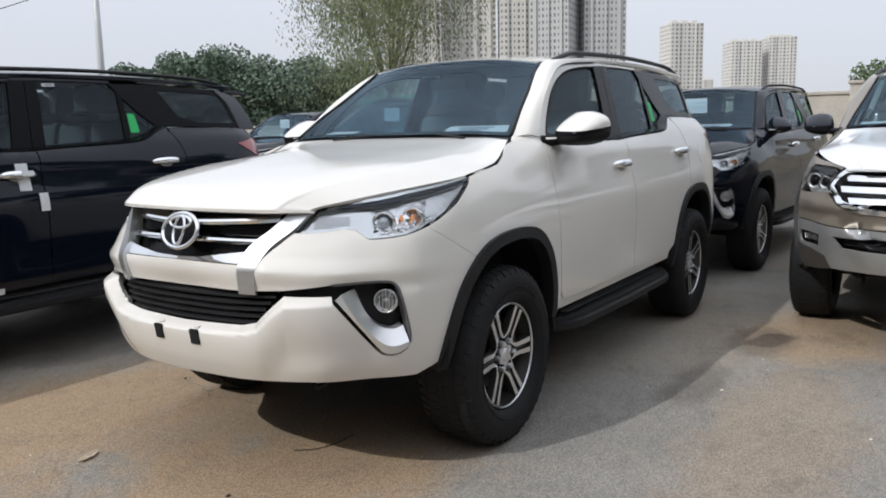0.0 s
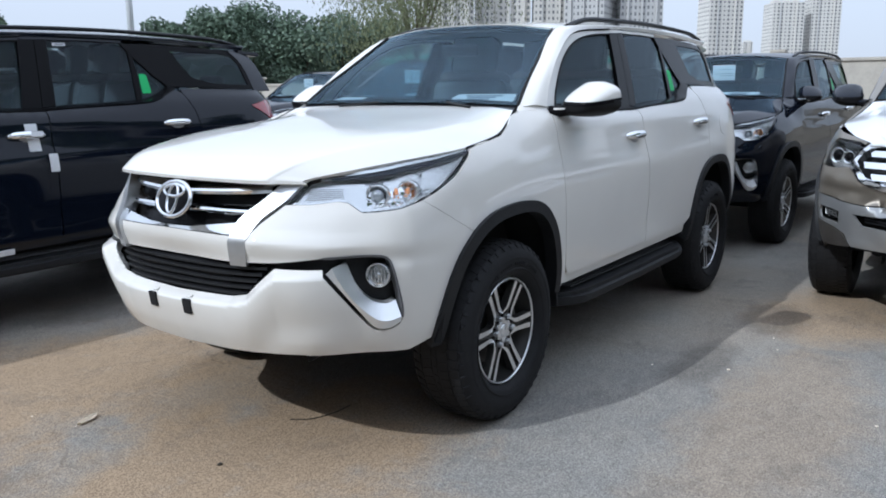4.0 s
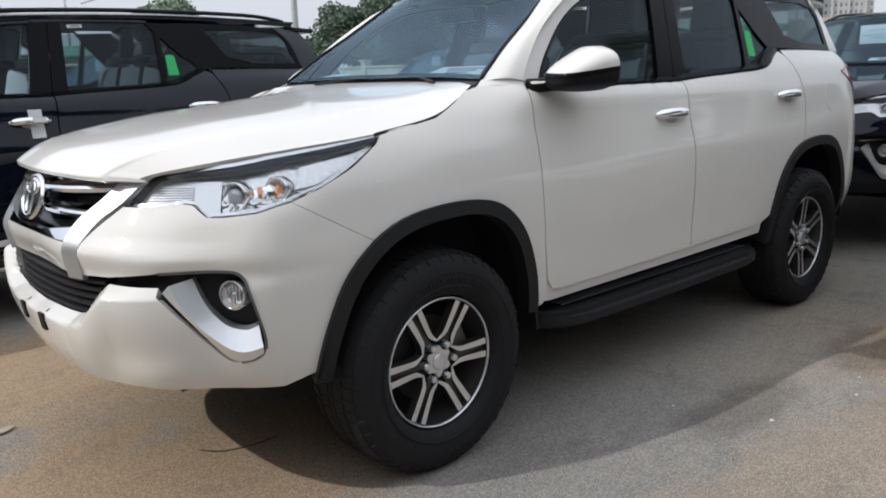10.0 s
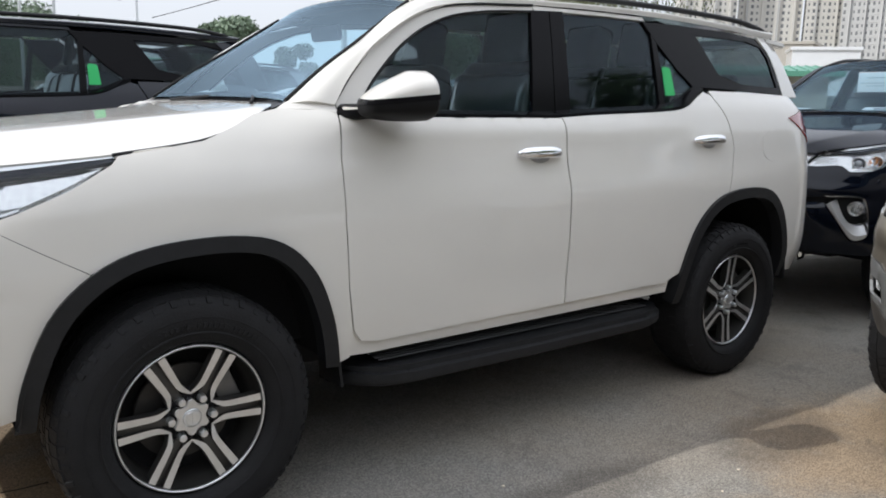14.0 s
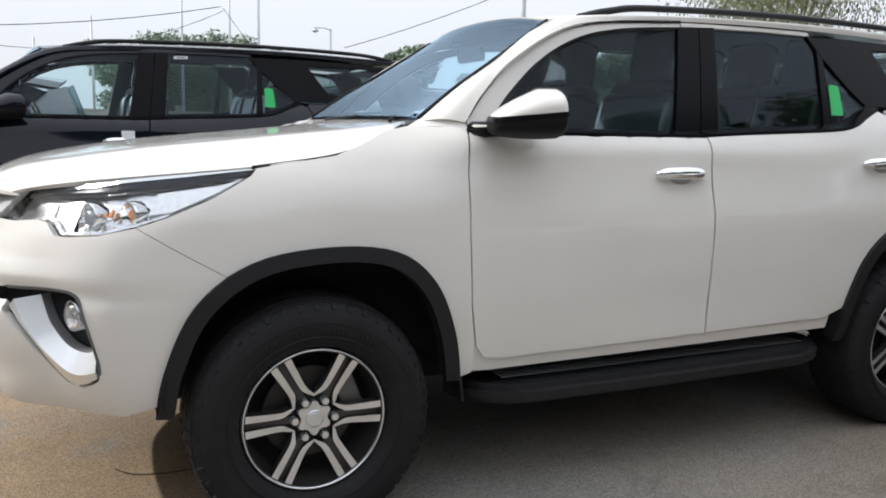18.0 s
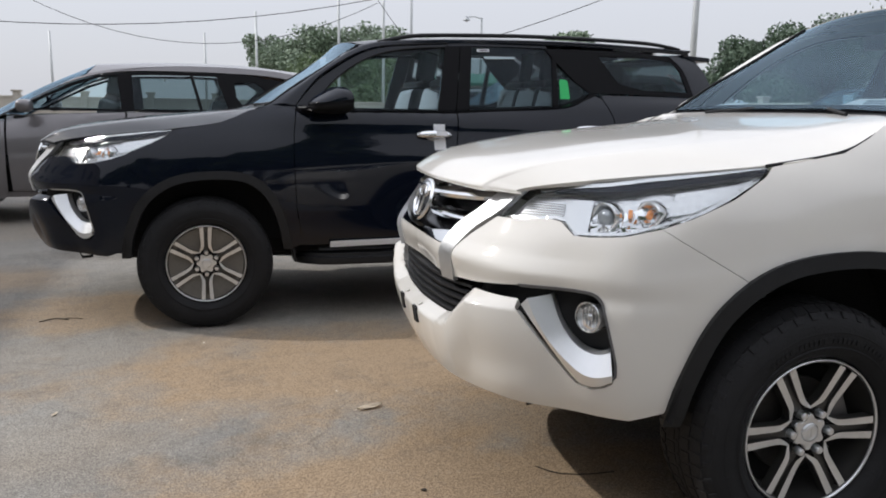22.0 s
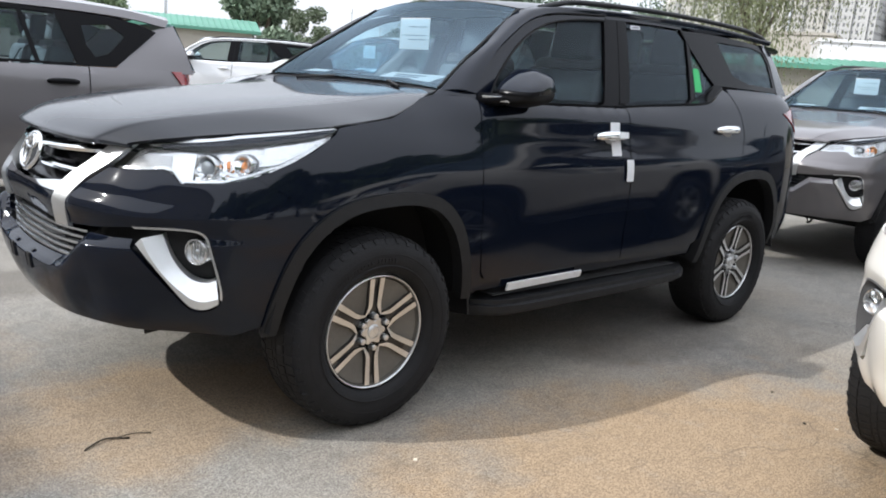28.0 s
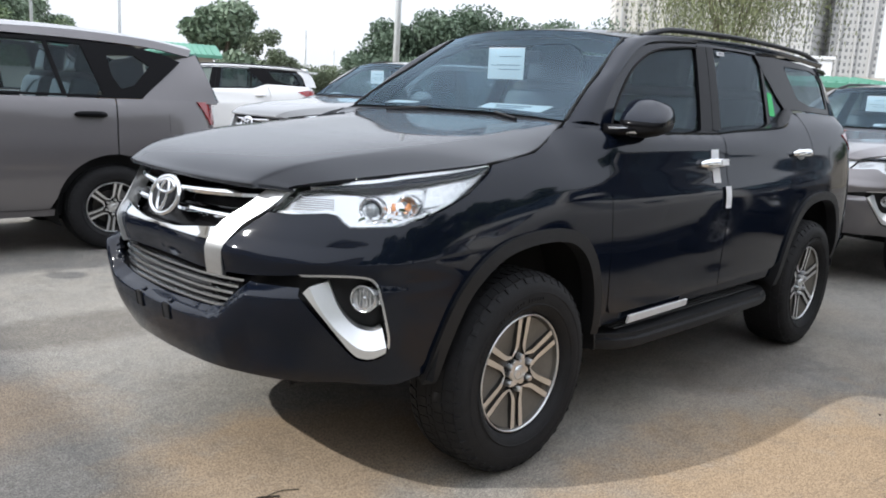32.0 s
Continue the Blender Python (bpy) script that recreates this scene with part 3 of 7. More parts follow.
    out["lug_nut"] = cyl(.0140, .0110, .030, pose(.0640, -.014, 0, -90), 10, .003)
    out["lug_well"] = lathe([(.0150, -.04), (.0175, -.026), (.0205, -.026), (.0205, -.04)], seg=20)
    out["lug_well"].transform(pose(.0635, 0, 0))
    out["centre_cap"] = lathe([(.0295, -.018), (.0285, -.010), (.025, -.0085), (.012, -.008), (.0001, -.008)], seg=32)
    bm = lathe([(.018, -.0085), (.0195, -.0065), (.021, -.0085)], seg=28)
    box((.003, .002, .026), pose(0, -.0072, 0), bm=bm)
    out["cap_badge"] = bm
    made = {}
    for k, v in out.items():
        if isinstance(v, bmesh.types.BMesh):
            me = bpy.data.meshes.new(k)
            v.to_mesh(me)
            v.free()
            v = me
        made[k] = v
    return made


def wheel(parent, m, face=None, spin=0.0, dark=ALLOY_DARK, inside_paint=DARK):
    """One wheel under a car."""
    me = cached("wheel", wheel_meshes)
    tyre = part("wheel", me["tyre"], RUBBER, parent)
    tyre.matrix_basis = m @ Matrix.Rotation(radians(spin), 4, "Y")
    for k, material in (("tread", RUBBER), ("sidewall_marking", RUBBER), ("rim_barrel", ALLOY_DARK if inside_paint is DARK else inside_paint), ("rim_lip", ALLOY), ("barrel_back", inside_paint),
                        ("brake_disc", BRAKE), ("brake_caliper", CAST), ("hub_recess", DARK), ("hub", ALLOY), ("centre_cap", ALLOY), ("cap_badge", ALLOY)):
        part(k, me[k], material, tyre)
    if inside_paint is not DARK:
        part("wheel_film", me["wheel_film"], inside_paint, tyre, "dusty brown film behind the spokes")
    for k in range(6):
        turn = Matrix.Rotation(radians(60 * k), 4, "Y")
        for key, material, half in (("spoke_bar", ALLOY, 0), ("spoke_bar_b", ALLOY, 0), ("spoke_pocket", dark, 0), ("lug_nut", ALLOY, 0), ("lug_well", DARK, 0)):
            ob = part(key.replace("_b", "") if key == "spoke_bar_b" else key, me[key], material, tyre)
            ob.matrix_basis = turn
    return tyre


def seat_meshes():
    seat = box((.50, .50, .16), pose(0, 0, .08, 0, -6), .06, 4)
    back = box((.15, .50, .64), pose(-.30, 0, .42, 0, -14), .06, 4)
    head = box((.10, .27, .19), pose(-.40, 0, .83, 0, -10), .045, 4)
    posts = tube([(-.37, -.06, .68), (-.385, -.06, .8)], .007)
    tube([(-.37, .06, .68), (-.385, .06, .8)], .007, bm=posts)
    wrap = box((.20, .545, .53), pose(-.295, 0, .42, 0, -14), .065, 5)
    box((.155, .33, .25), pose(-.395, 0, .83, 0, -10), .06, 5, bm=wrap)
    for v in wrap.verts:
        v.co += Vector((noise.noise(v.co * 14), noise.noise(v.co * 11 + Vector((5, 0, 0))), 0)) * 0.012
    out = {}
    for k, v in (("seat_cushion", seat), ("backrest", back), ("headrest", head), ("headrest_posts", posts), ("plastic_cover", wrap)):
        out[k] = bpy.data.meshes.new(k)
        v.to_mesh(out[k])
        v.free()
    return out


def seat(parent, m, wide=1.0, wrapped=True):
    me = cached("seat", seat_meshes)
    root = part("seat", me["seat_cushion"], SEAT, parent)
    root.matrix_basis = m @ Matrix.Diagonal((1, wide, 1, 1))
    for k, material in (("backrest", SEAT), ("headrest", SEAT), ("headrest_posts", SATIN), ("plastic_cover", WRAP)):
        if wrapped or k != "plastic_cover":
            part(k, me[k], material, root)


def on(surf, a, b, off=0.0):
    """The pose of something that sits on a surface: z along its outward normal, x along its first number."""
    p, n = surf([a], [b])
    p2, _ = surf([a + 0.01], [b])
    z = Vector(n[0])
    x = Vector(p2[0] - p[0])
    x = (x - z * x.dot(z)).normalized()
    y = z.cross(x)
    m = Matrix((x, y, z)).transposed().to_4x4()
    m.translation = Vector(p[0]) + z * off
    return m


def pane(me_key, make, material, parent, name, label=""):
    ob = part(name, cached(me_key, make), material, parent, label)
    if "glass" in material.name:
        ob.visible_shadow = False
    return ob


def creased(rails, side=1, n=8):
    """A mesh strip with u straight between rails and each rail a crease."""
    curves = [crom(c, n) for c in rails]
    bm = bmesh.new()
    rows = [[bm.verts.new((x, side * y, z)) for x, y, z in c] for c in curves]
    for r0, r1 in zip(rows, rows[1:]):
        for i in range(len(r0) - 1):
            bm.faces.new((r0[i], r0[i + 1], r1[i + 1], r1[i]))
    for k in (0, -1):
        bm.faces.new([row[k] for row in rows])
    bmesh.ops.recalc_face_normals(bm, faces=bm.faces[:])
    mid = sum((f.calc_center_median() for f in bm.faces), Vector()) / len(bm.faces)
    if sum((f.normal.x + side * f.normal.y) for f in bm.faces) < 0:
        bmesh.ops.reverse_faces(bm, faces=bm.faces[:])
    return as_mesh(smooth(bm, 22))


def ribbon(parent, name, key, material, section, line, label="", lean=0.0):
    """A bar along the nose: a section of (depth, height) carried along a line of (s, z) on the plan contour; lean pulls it back at the ends."""
    def make():
        l = crom(line, 8)
        bm, rings = bmesh.new(), []
        for s, z in l:
            a = abs(s)
            p = [np.interp(a, SUV.s, SUV.c[:, k]) for k in (0, 1)]
            n = [np.interp(a, SUV.s, SUV.n[:, k]) for k in (0, 1)]
            back = lean * (a / .45) ** 2
            rings.append([bm.verts.new((p[0] + n[0] * (d - back), (p[1] + n[1] * (d - back)) * (-1 if s < 0 else 1), z + h)) for d, h in section])
        m = len(section)
        for r0, r1 in zip(rings, rings[1:]):
            for i in range(m):
                bm.faces.new((r0[i], r0[(i + 1) % m], r1[(i + 1) % m], r1[i]))
        for r in (rings[0], rings[-1]):
            bm.faces.new(r)
        bmesh.ops.recalc_face_normals(bm, faces=bm.faces[:])
        return as_mesh(smooth(bm, 40))
    return part(name, cached("ribbon_" + key, make), material, parent, label)


SEAM = [(-.563, 1.335), (-.65, 1.432), (-.78, 1.548), (-.93, 1.640), (-1.155, 1.700), (-1.55, 1.731), (-2.0, 1.742), (-2.5, 1.744), (-3.0, 1.740), (-3.40, 1.722)]
WIN_F = [(-.645, 1.300), (-.70, 1.375), (-.775, 1.45), (-.87, 1.53), (-.98, 1.598), (-1.10, 1.648), (-1.22, 1.675), (-1.36, 1.693), (-1.538, 1.706), (-1.455, 1.300)]
WIN_R = [(-1.712, 1.714), (-2.01, 1.721), (-2.255, 1.721), (-2.345, 1.62), (-2.46, 1.51), (-2.565, 1.432), (-2.47, 1.385), (-2.33, 1.343), (-1.668, 1.316)]
QUARTER = [(-2.275, 1.722), (-2.5, 1.729), (-3.0, 1.724), (-3.26, 1.708), (-3.37, 1.62), (-3.45, 1.42), (-3.0, 1.430), (-2.60, 1.437), (-2.48, 1.51), (-2.365, 1.62)]
QUARTER_GLASS = [(-2.66, 1.690), (-3.12, 1.690), (-3.27, 1.668), (-3.33, 1.61), (-3.385, 1.455), (-3.0, 1.462), (-2.80, 1.505)]


def suv(label, group, m, body, lower_trim=PLASTIC, front=None, bonnet_paint=None, lower_body=None, spins=(0, 0, 0, 0), steer=0.0, sticker=False, near=True):
    """The seven-seat SUV with all its parts; its origin lies on the ground under the middle of the front axle, x ahead."""
    root = thing("suv", label, "car", m, group)
    S, q, sx = SUV, SUV.q, SUV.sx

    def skin(name, key, outline, material, holes=(), off=0.0, depth=0.012, step=0.04, surf=S.surf, label="", edge=0.02, parent=root):
        return pane("suv_" + key, lambda: panel(surf, outline, holes, off, depth, step, edge), material, parent, name, label)

    fa, ra = arch(0.0), arch(-2.745)
    # bumper with its openings
    seam_x = float(np.interp(.853, [z for x, z in fa if x > .1], [x for x, z in fa if x > .1]))
    front_arch = [sx(x, z) for x, z in fa if x > 0.1 and z < 0.850]
    top = [sx(seam_x, .8565), sx(.399, .9335), (1.058, .998), (.947, .975), (.85, .968), (.803, .969), (.757, 1.003), (.722, 1.008), (.612, .998), (.52, .998), (.44, .94), (.385, .890), (0, .892)]
    half = [(0, .448), q(.98, .32, .452), q(.90, .53, .455), q(.72, .73, .444), q(.56, .82, .436), *[p for p in front_arch if p[1] > .436], *top]
    fog_hole = [(.658, .778), (.659, .757), (.701, .701), (.765, .618), (.814, .560), (.835, .541), (.855, .533), (.88, .532), (.915, .541), (.938, .556), (.948, .578), (.946, .62),
                (.927, .70), (.908, .772), (.899, .795), (.882, .812), (.855, .820), (.78, .823), (.69, .822), (.60, .812)]
    hole = [(0, .655), (.30, .662), (.372, .678), (.488, .780), *fog_hole, (.494, .801), (.347, .795), (0, .790)]
    if front is None:
        bumper = skin("front_bumper", "bumper", both_sides(half), body, [both_sides(hole)], step=0.012, depth=.03, edge=.012)
        lower = skin("intake_back", "intake", both_sides([(0, .49), (.36, .50), (.66, .50), (.80, .50), (.96, .51), (.96, .84), (.66, .845), (.35, .83), (0, .83)]), lower_trim, off=-.075)
    slat_paint = SATIN if body is BLACK else PLASTIC
    for k in range(5 if front is None else 0):
        z = .672 + k * .0245
        e = .362 + k * .022
        ribbon(lower, "intake_slat", "slat%d" % k, slat_paint, [(-.075, .012), (-.03, .010), (-.020, .006), (-.020, -.002), (-.032, -.004), (-.075, -.002)], [(-e, z), (-e * .5, z - .002), (0, z - .003), (e * .5, z - .002), (e, z)])
    for side in (1, -1):
        tag = "L" if side > 0 else "R"
        flip = (lambda o: o) if side > 0 else mirror
        gs = SUV_SIDE if side > 0 else SUV_SIDE_R
        if front is None:
            # fog lamp and its chrome blade
            outer = [(.669, .763), (.711, .709), (.775, .627), (.822, .570), (.852, .548), (.895, .546), (.938, .566)]
            ridge = [(.688, .782), (.715, .728), (.762, .660), (.818, .606), (.857, .581), (.895, .577), (.937, .588)]
            inner = [(.745, .796), (.773, .724), (.803, .674), (.832, .645), (.862, .632), (.895, .629), (.928, .640)]
            rails = []
            for some, o in ((outer, -.012), (outer, .006), (ridge, .010), (inner, -.030), (inner, -.066)):
                aa, zz = np.array(some).T
                pp, nn = SUV_PLAIN.surf(aa, zz)
                rails.append((pp + nn * o).tolist())
            part("fog_trim", cached("suv_blade" + tag, lambda: creased(rails, side)), BLADE, root, "chrome fog lamp trim")
            rim = crom([(.655, .822), (.78, .825), (.855, .822), (.884, .814), (.901, .796), (.910, .772), (.929, .70), (.948, .62), (.950, .578)], 6)
            mid = np.array((.80, .68))
            band = [tuple(p) for p in rim] + [tuple(mid + (p - mid) * .945) for p in rim[::-1]]
            skin("fog_surround", "fogrim" + tag, flip(band), SATIN if body is BLACK else mat_once("grey_trim", lambda: mat("grey_trim", (.10, .10, .105), .35)), off=.003, depth=.05, step=.02, edge=.012)
            base, nrm = S.surf([side * .857], [.742])
            way = Vector((.90, side * .40, .02)).normalized()
            fm = way.to_track_quat("Z", "Y").to_matrix().to_4x4()
            fm.translation = Vector(base[0] - nrm[0] * .030)
            lamp = part("fog_lamp", cached("fog_shell", lambda: as_mesh(lathe([(.044, -.07), (.046, .0), (.043, .006), (.039, .003), (.030, -.022), (.0001, -.034)], "Z", 36))), REFLECTOR, root, "round fog lamp")
            lamp.matrix_basis = fm
            pane("fog_lens", lambda: as_mesh(lathe([(.039, .004), (.033, .012), (.02, .018), (.0001, .020)], "Z", 36)), CLEAR, lamp, "lens")
            part("bulb", cached("fog_bulb", lambda: as_mesh(ball(.013, .013, .012, pose(0, 0, -.010)))), SATIN, lamp)
            for k in range(5):
                part("lens_flute", cached("flute%d" % k, lambda: as_mesh(box((.0035, .064 - .012 * abs(k - 2), .003), pose(-.024 + .012 * k, 0, -.004), .001))), CHROME, lamp)
            # headlight
            light = [(.522, 1.003), (.612, 1.003), (.722, 1.013), (.757, 1.009), (.803, .975), (.85, .974), (.947, .981), (1.058, 1.004), (1.143, 1.032), (1.275, 1.087), (1.388, 1.150), (1.406, 1.171), (1.145, 1.149), (.866, 1.119), (.648, 1.097), (.612, 1.088)]
            hl = skin("headlight", "hlback" + tag, flip(light), REFLECTOR, off=-.046, depth=.0, step=.02, label="clear headlight with projector lens")
            dark = [(.700, 1.0895), (.834, 1.0935), (.969, 1.103), (1.104, 1.118), (1.307, 1.142), (1.39, 1.157), (1.40, 1.166), (1.145, 1.138), (.866, 1.107), (.70, 1.0912)]
            skin("dark_bezel", "hldark" + tag, flip(dark), mat_once("smoked_bezel", lambda: mat("smoked_bezel", (.010, .015, .028), .3, spec=.2)), off=-.014, depth=.02, step=.03, parent=hl)
            strip = [(.655, 1.086), (.866, 1.107), (1.145, 1.138), (1.40, 1.166), (1.402, 1.170), (1.145, 1.147), (.866, 1.117), (.650, 1.096)]
            skin("light_guide", "hlstrip" + tag, flip(strip), SATIN, off=-.008, depth=.012, step=.02, parent=hl)
            inner_bowl = [(.548, 1.010), (.612, 1.012), (.722, 1.022), (.752, 1.022), (.80, .99), (.83, .99), (.83, 1.080), (.655, 1.080), (.618, 1.078)]
            skin("reflector", "hlbowl" + tag, flip(inner_bowl), SATIN, off=-.036, depth=.0, step=.02, parent=hl)
            ledge = [(.535, 1.006), (.612, 1.006), (.724, 1.016), (.760, 1.012), (.806, .979), (.947, .985), (1.058, 1.008), (1.143, 1.036), (1.143, 1.043), (1.058, 1.016), (.947, .993), (.810, .988), (.766, 1.021), (.724, 1.025), (.612, 1.014), (.545, 1.013)]
            skin("chrome_ledge", "hlledge" + tag, flip(ledge), REFLECTOR, off=-.022, depth=.03, step=.02, parent=hl)
            wing = [(1.085, 1.040), (1.15, 1.048), (1.27, 1.097), (1.365, 1.145), (1.30, 1.128), (1.11, 1.102)]
            skin("reflector", "hlwing" + tag, flip(wing), REFLECTOR, off=-.026, depth=.02, step=.02, parent=hl)
            out = Vector((.88, side * .46, .06)).normalized().to_track_quat("Z", "Y").to_matrix().to_4x4()
            for a, z, rad, nm in ((.873, 1.036, .037, "projector"), (1.032, 1.047, .033, "indicator")):
                base, nrm = S.surf([side * a], [z])
                pm = out.copy()
                pm.translation = Vector(base[0] - nrm[0] * .036)
                bez = part(nm, cached("bezel%s" % nm, lambda: as_mesh(lathe([(rad + .007, -.03), (rad + .007, .004), (rad + .002, .010), (rad - .003, .004), (rad - .006, -.012), (.0001, -.022)], "Z", 32))), CHROME, hl)
                bez.matrix_basis = pm
                if nm == "indicator":
                    part("lens", cached("lens_amber", lambda: as_mesh(ball(.008, .014, .012, pose(0, 0, -.006), seg=24))), AMBER, bez)
                else:
                    part("lens", cached("lens_proj", lambda: as_mesh(ball(rad * .66, rad * .66, .016, pose(0, 0, -.002), seg=28))), mat_once("lamp_lens", lambda: mat("lamp_lens", (.34, .37, .40), .05, .5, coat=1.0)), bez)
            am = on(S.surf, side * .962, 1.046, -.030)
            part("amber_reflector", cached("amber_chip", lambda: as_mesh(box((.013, .026, .010), None, .004))), AMBER, hl).matrix_basis = am
            for k in range(7):
                fin = part("reflector_fin", cached("fin%d%s" % (k, tag), lambda: panel(S.surf, flip([(.585 + .004 * k, 1.016 + .0076 * k), (.745, 1.022 + .0066 * k), (.745, 1.0255 + .0066 * k), (.585 + .004 * k, 1.0195 + .0076 * k)]), (), -.030, .018, .03, .03)), SATIN, hl)
            rngf = random.Random(7)
            for i in range(26):
                fx = i / 25
                fm = on(S.surf, side * (.745 + .375 * fx), float(np.interp(fx, [0, .15, .55, 1], [1.053, 1.035, 1.02, 1.045])) + rngf.uniform(-.022, .028), -.046)
                fac = part("reflector_facet", cached("facet%d" % (i % 4), lambda: as_mesh(box((.020 + .006 * (i % 4), .024, .004), pose(0, 0, 0, 18 * (i % 3 - 1), 14 * (i % 4 - 1.5), 25 * (i % 2)), .001))), CHROME, hl)
                fac.matrix_basis = fm
            skin("lens_cover", "hlcover" + tag, flip(light), CLEAR, off=-.004, depth=.008, step=.03, parent=hl)
            # chrome arm from the bonnet down to the bumper
            r_edge = [(.610, 1.088), (.522, 1.010), (.440, .952), (.394, .885), (.386, .845), (.380, .782)]
            l_edge = [(.532, 1.086), (.438, 1.014), (.354, .948), (.326, .885), (.321, .845), (.316, .784)]
            rails = []
            for some, o in ((r_edge, -.012), (r_edge, .006), (l_edge, .014), (l_edge, -.035)):
                aa, zz = np.array(some).T
                pp, nn = SUV_PLAIN.surf(aa, zz)
                rails.append((pp + nn * o).tolist())
            part("chrome_arm", cached("suv_arm" + tag, lambda: creased(rails, side)), ARM, root, "brushed silver grille arm")
        # fender
        hood_edge = [sx(.165, 1.170), sx(.03, 1.186), sx(-.09, 1.205), sx(-.20, 1.248), sx(-.28, 1.285), sx(-.36, 1.302), sx(-.50, 1.300), sx(-.545, 1.290)]
        arch_top = [sx(seam_x - .001, .8580)] + [sx(x, z) for x, z in fa if x <= 0.1 or z >= 0.866]
        fender = [(1.0598, .9986), (1.143, 1.026), (1.275, 1.081), (1.388, 1.144), (1.409, 1.166), *hood_edge[1:], sx(-.526, 1.15), sx(-.520, .95), sx(-.530, .72), sx(-.552, .56), sx(-.548, .475), *reversed(arch_top), sx(.3984, .9350)]
        skin("fender", "fender" + tag, flip(fender), body, step=.035)
        for key, cx, outline in (("f", 0.0, fa), ("r", -2.745, ra)):
            big, small = arch(cx, .005), arch(cx, -.105)
            skin("wheel_arch_trim", "flare" + key + tag, flip([sx(x, max(z, .436 if x > cx else .455)) for x, z in big] + [sx(x, max(z, .436 if x > cx else .455)) for x, z in reversed(small)]), PLASTIC, off=.018, depth=.06, step=.03)

            def liner(cx=cx):
                bm, rows = bmesh.new(), []
                for x, z in arch(cx, -.02):
                    z = max(z, .452)
                    rows.append([bm.verts.new((x, side * y, z)) for y in (.86, .60, .42)])
                for r0, r1 in zip(rows, rows[1:]):
                    for i in range(2):
                        bm.faces.new((r0[i], r0[i + 1], r1[i + 1], r1[i]))
                bm.faces.new([r[2] for r in rows])
                return as_mesh(bm)
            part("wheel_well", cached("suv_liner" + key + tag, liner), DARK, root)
            flap = part("mud_flap", cached("flap", lambda: as_mesh(box((.012, .15, .15), pose(0, 0, 0), .004))), PLASTIC, root)
            flap.matrix_basis = pose(cx - .515 - (.0 if key == "f" else .02), side * .770, .445 + (0 if key == "f" else .06), 0, 8, 0)
        # doors
        front_door = [sx(-.551, 1.286), sx(-.5305, 1.15), sx(-.5245, .95), sx(-.5345, .72), sx(-.559, .57), sx(-.590, .528), sx(-.65, .518), sx(-1.0, .524), sx(-1.548, .534), sx(-1.551, .8), sx(-1.551, 1.1), sx(-1.568, 1.286)]
        fd = skin("front_door", "fdoor" + tag, flip(front_door), body, step=.035)
        apex = float(np.interp(-(-2.64), [-x for x, z in ra if z > .75], [z for x, z in ra if z > .75]))
        rear_arch = [sx(x, z) for x, z in ra if -2.63 < x and z > .56] + [sx(-2.6375, apex + .002)]
        rear_door = [sx(-1.576, 1.287), sx(-1.559, 1.1), sx(-1.559, .8), sx(-1.556, .535), sx(-2.20, .545), sx(-2.245, .56), *rear_arch, sx(-2.66, 1.02), sx(-2.70, 1.15), sx(-2.685, 1.27), sx(-2.63, 1.395), sx(-2.575, 1.420), sx(-2.46, 1.372), sx(-2.32, 1.331), sx(-1.75, 1.304)]
        rd = skin("rear_door", "rdoor" + tag, flip(rear_door), body, step=.035)
        back_arch = [sx(-2.6425, apex + .002)] + [sx(x, z) for x, z in ra if x <= -2.65 and z > .50]
        quarter = [sx(-2.668, 1.02), *back_arch, sx(-3.24, .48), q(-3.45, .83, .46), q(-3.60, .745, .46), q(-3.60, .745, 1.155), q(-3.52, .80, 1.160), q(-3.25, .87, 1.298), q(-3.45, .83, 1.335), q(-3.6, .745, 1.345), q(-3.6, .745, 1.41), sx(-3.40, 1.412), sx(-3.0, 1.420), sx(-2.64, 1.420), sx(-2.64, 1.395), sx(-2.692, 1.27), sx(-2.707, 1.15)]
        skin("rear_quarter", "quarter" + tag, flip(quarter), body, step=.035)
        tail = [q(-3.255, .87, 1.297), q(-3.53, .795, 1.166), q(-3.68, .62, 1.166), q(-3.72, .45, 1.19), q(-3.72, .45, 1.30), q(-3.62, .72, 1.338), q(-3.45, .83, 1.330)]
        skin("tail_light", "tail" + tag, flip(tail), RED, off=.006, depth=.03, step=.03, label="red tail light")
        cap = [sx(-3.04 + .085 * math.cos(a), 1.155 + .075 * math.copysign(abs(math.sin(a)) ** .7, math.sin(a))) for a in np.linspace(0, 2 * math.pi, 24)[:-1]]
        if side > 0:
            skin("fuel_flap", "fuel", cap, body, off=.002, depth=.004, step=.03)
        sill = [sx(-.538, .64), sx(-.540, .475), sx(-.62, .470), sx(-2.235, .490), sx(-2.245, .575), sx(-1.55, .565), sx(-.68, .555), sx(-.60, .64)]
        skin("sill", "sill" + tag, flip(sill), body, off=-.012, step=.03)
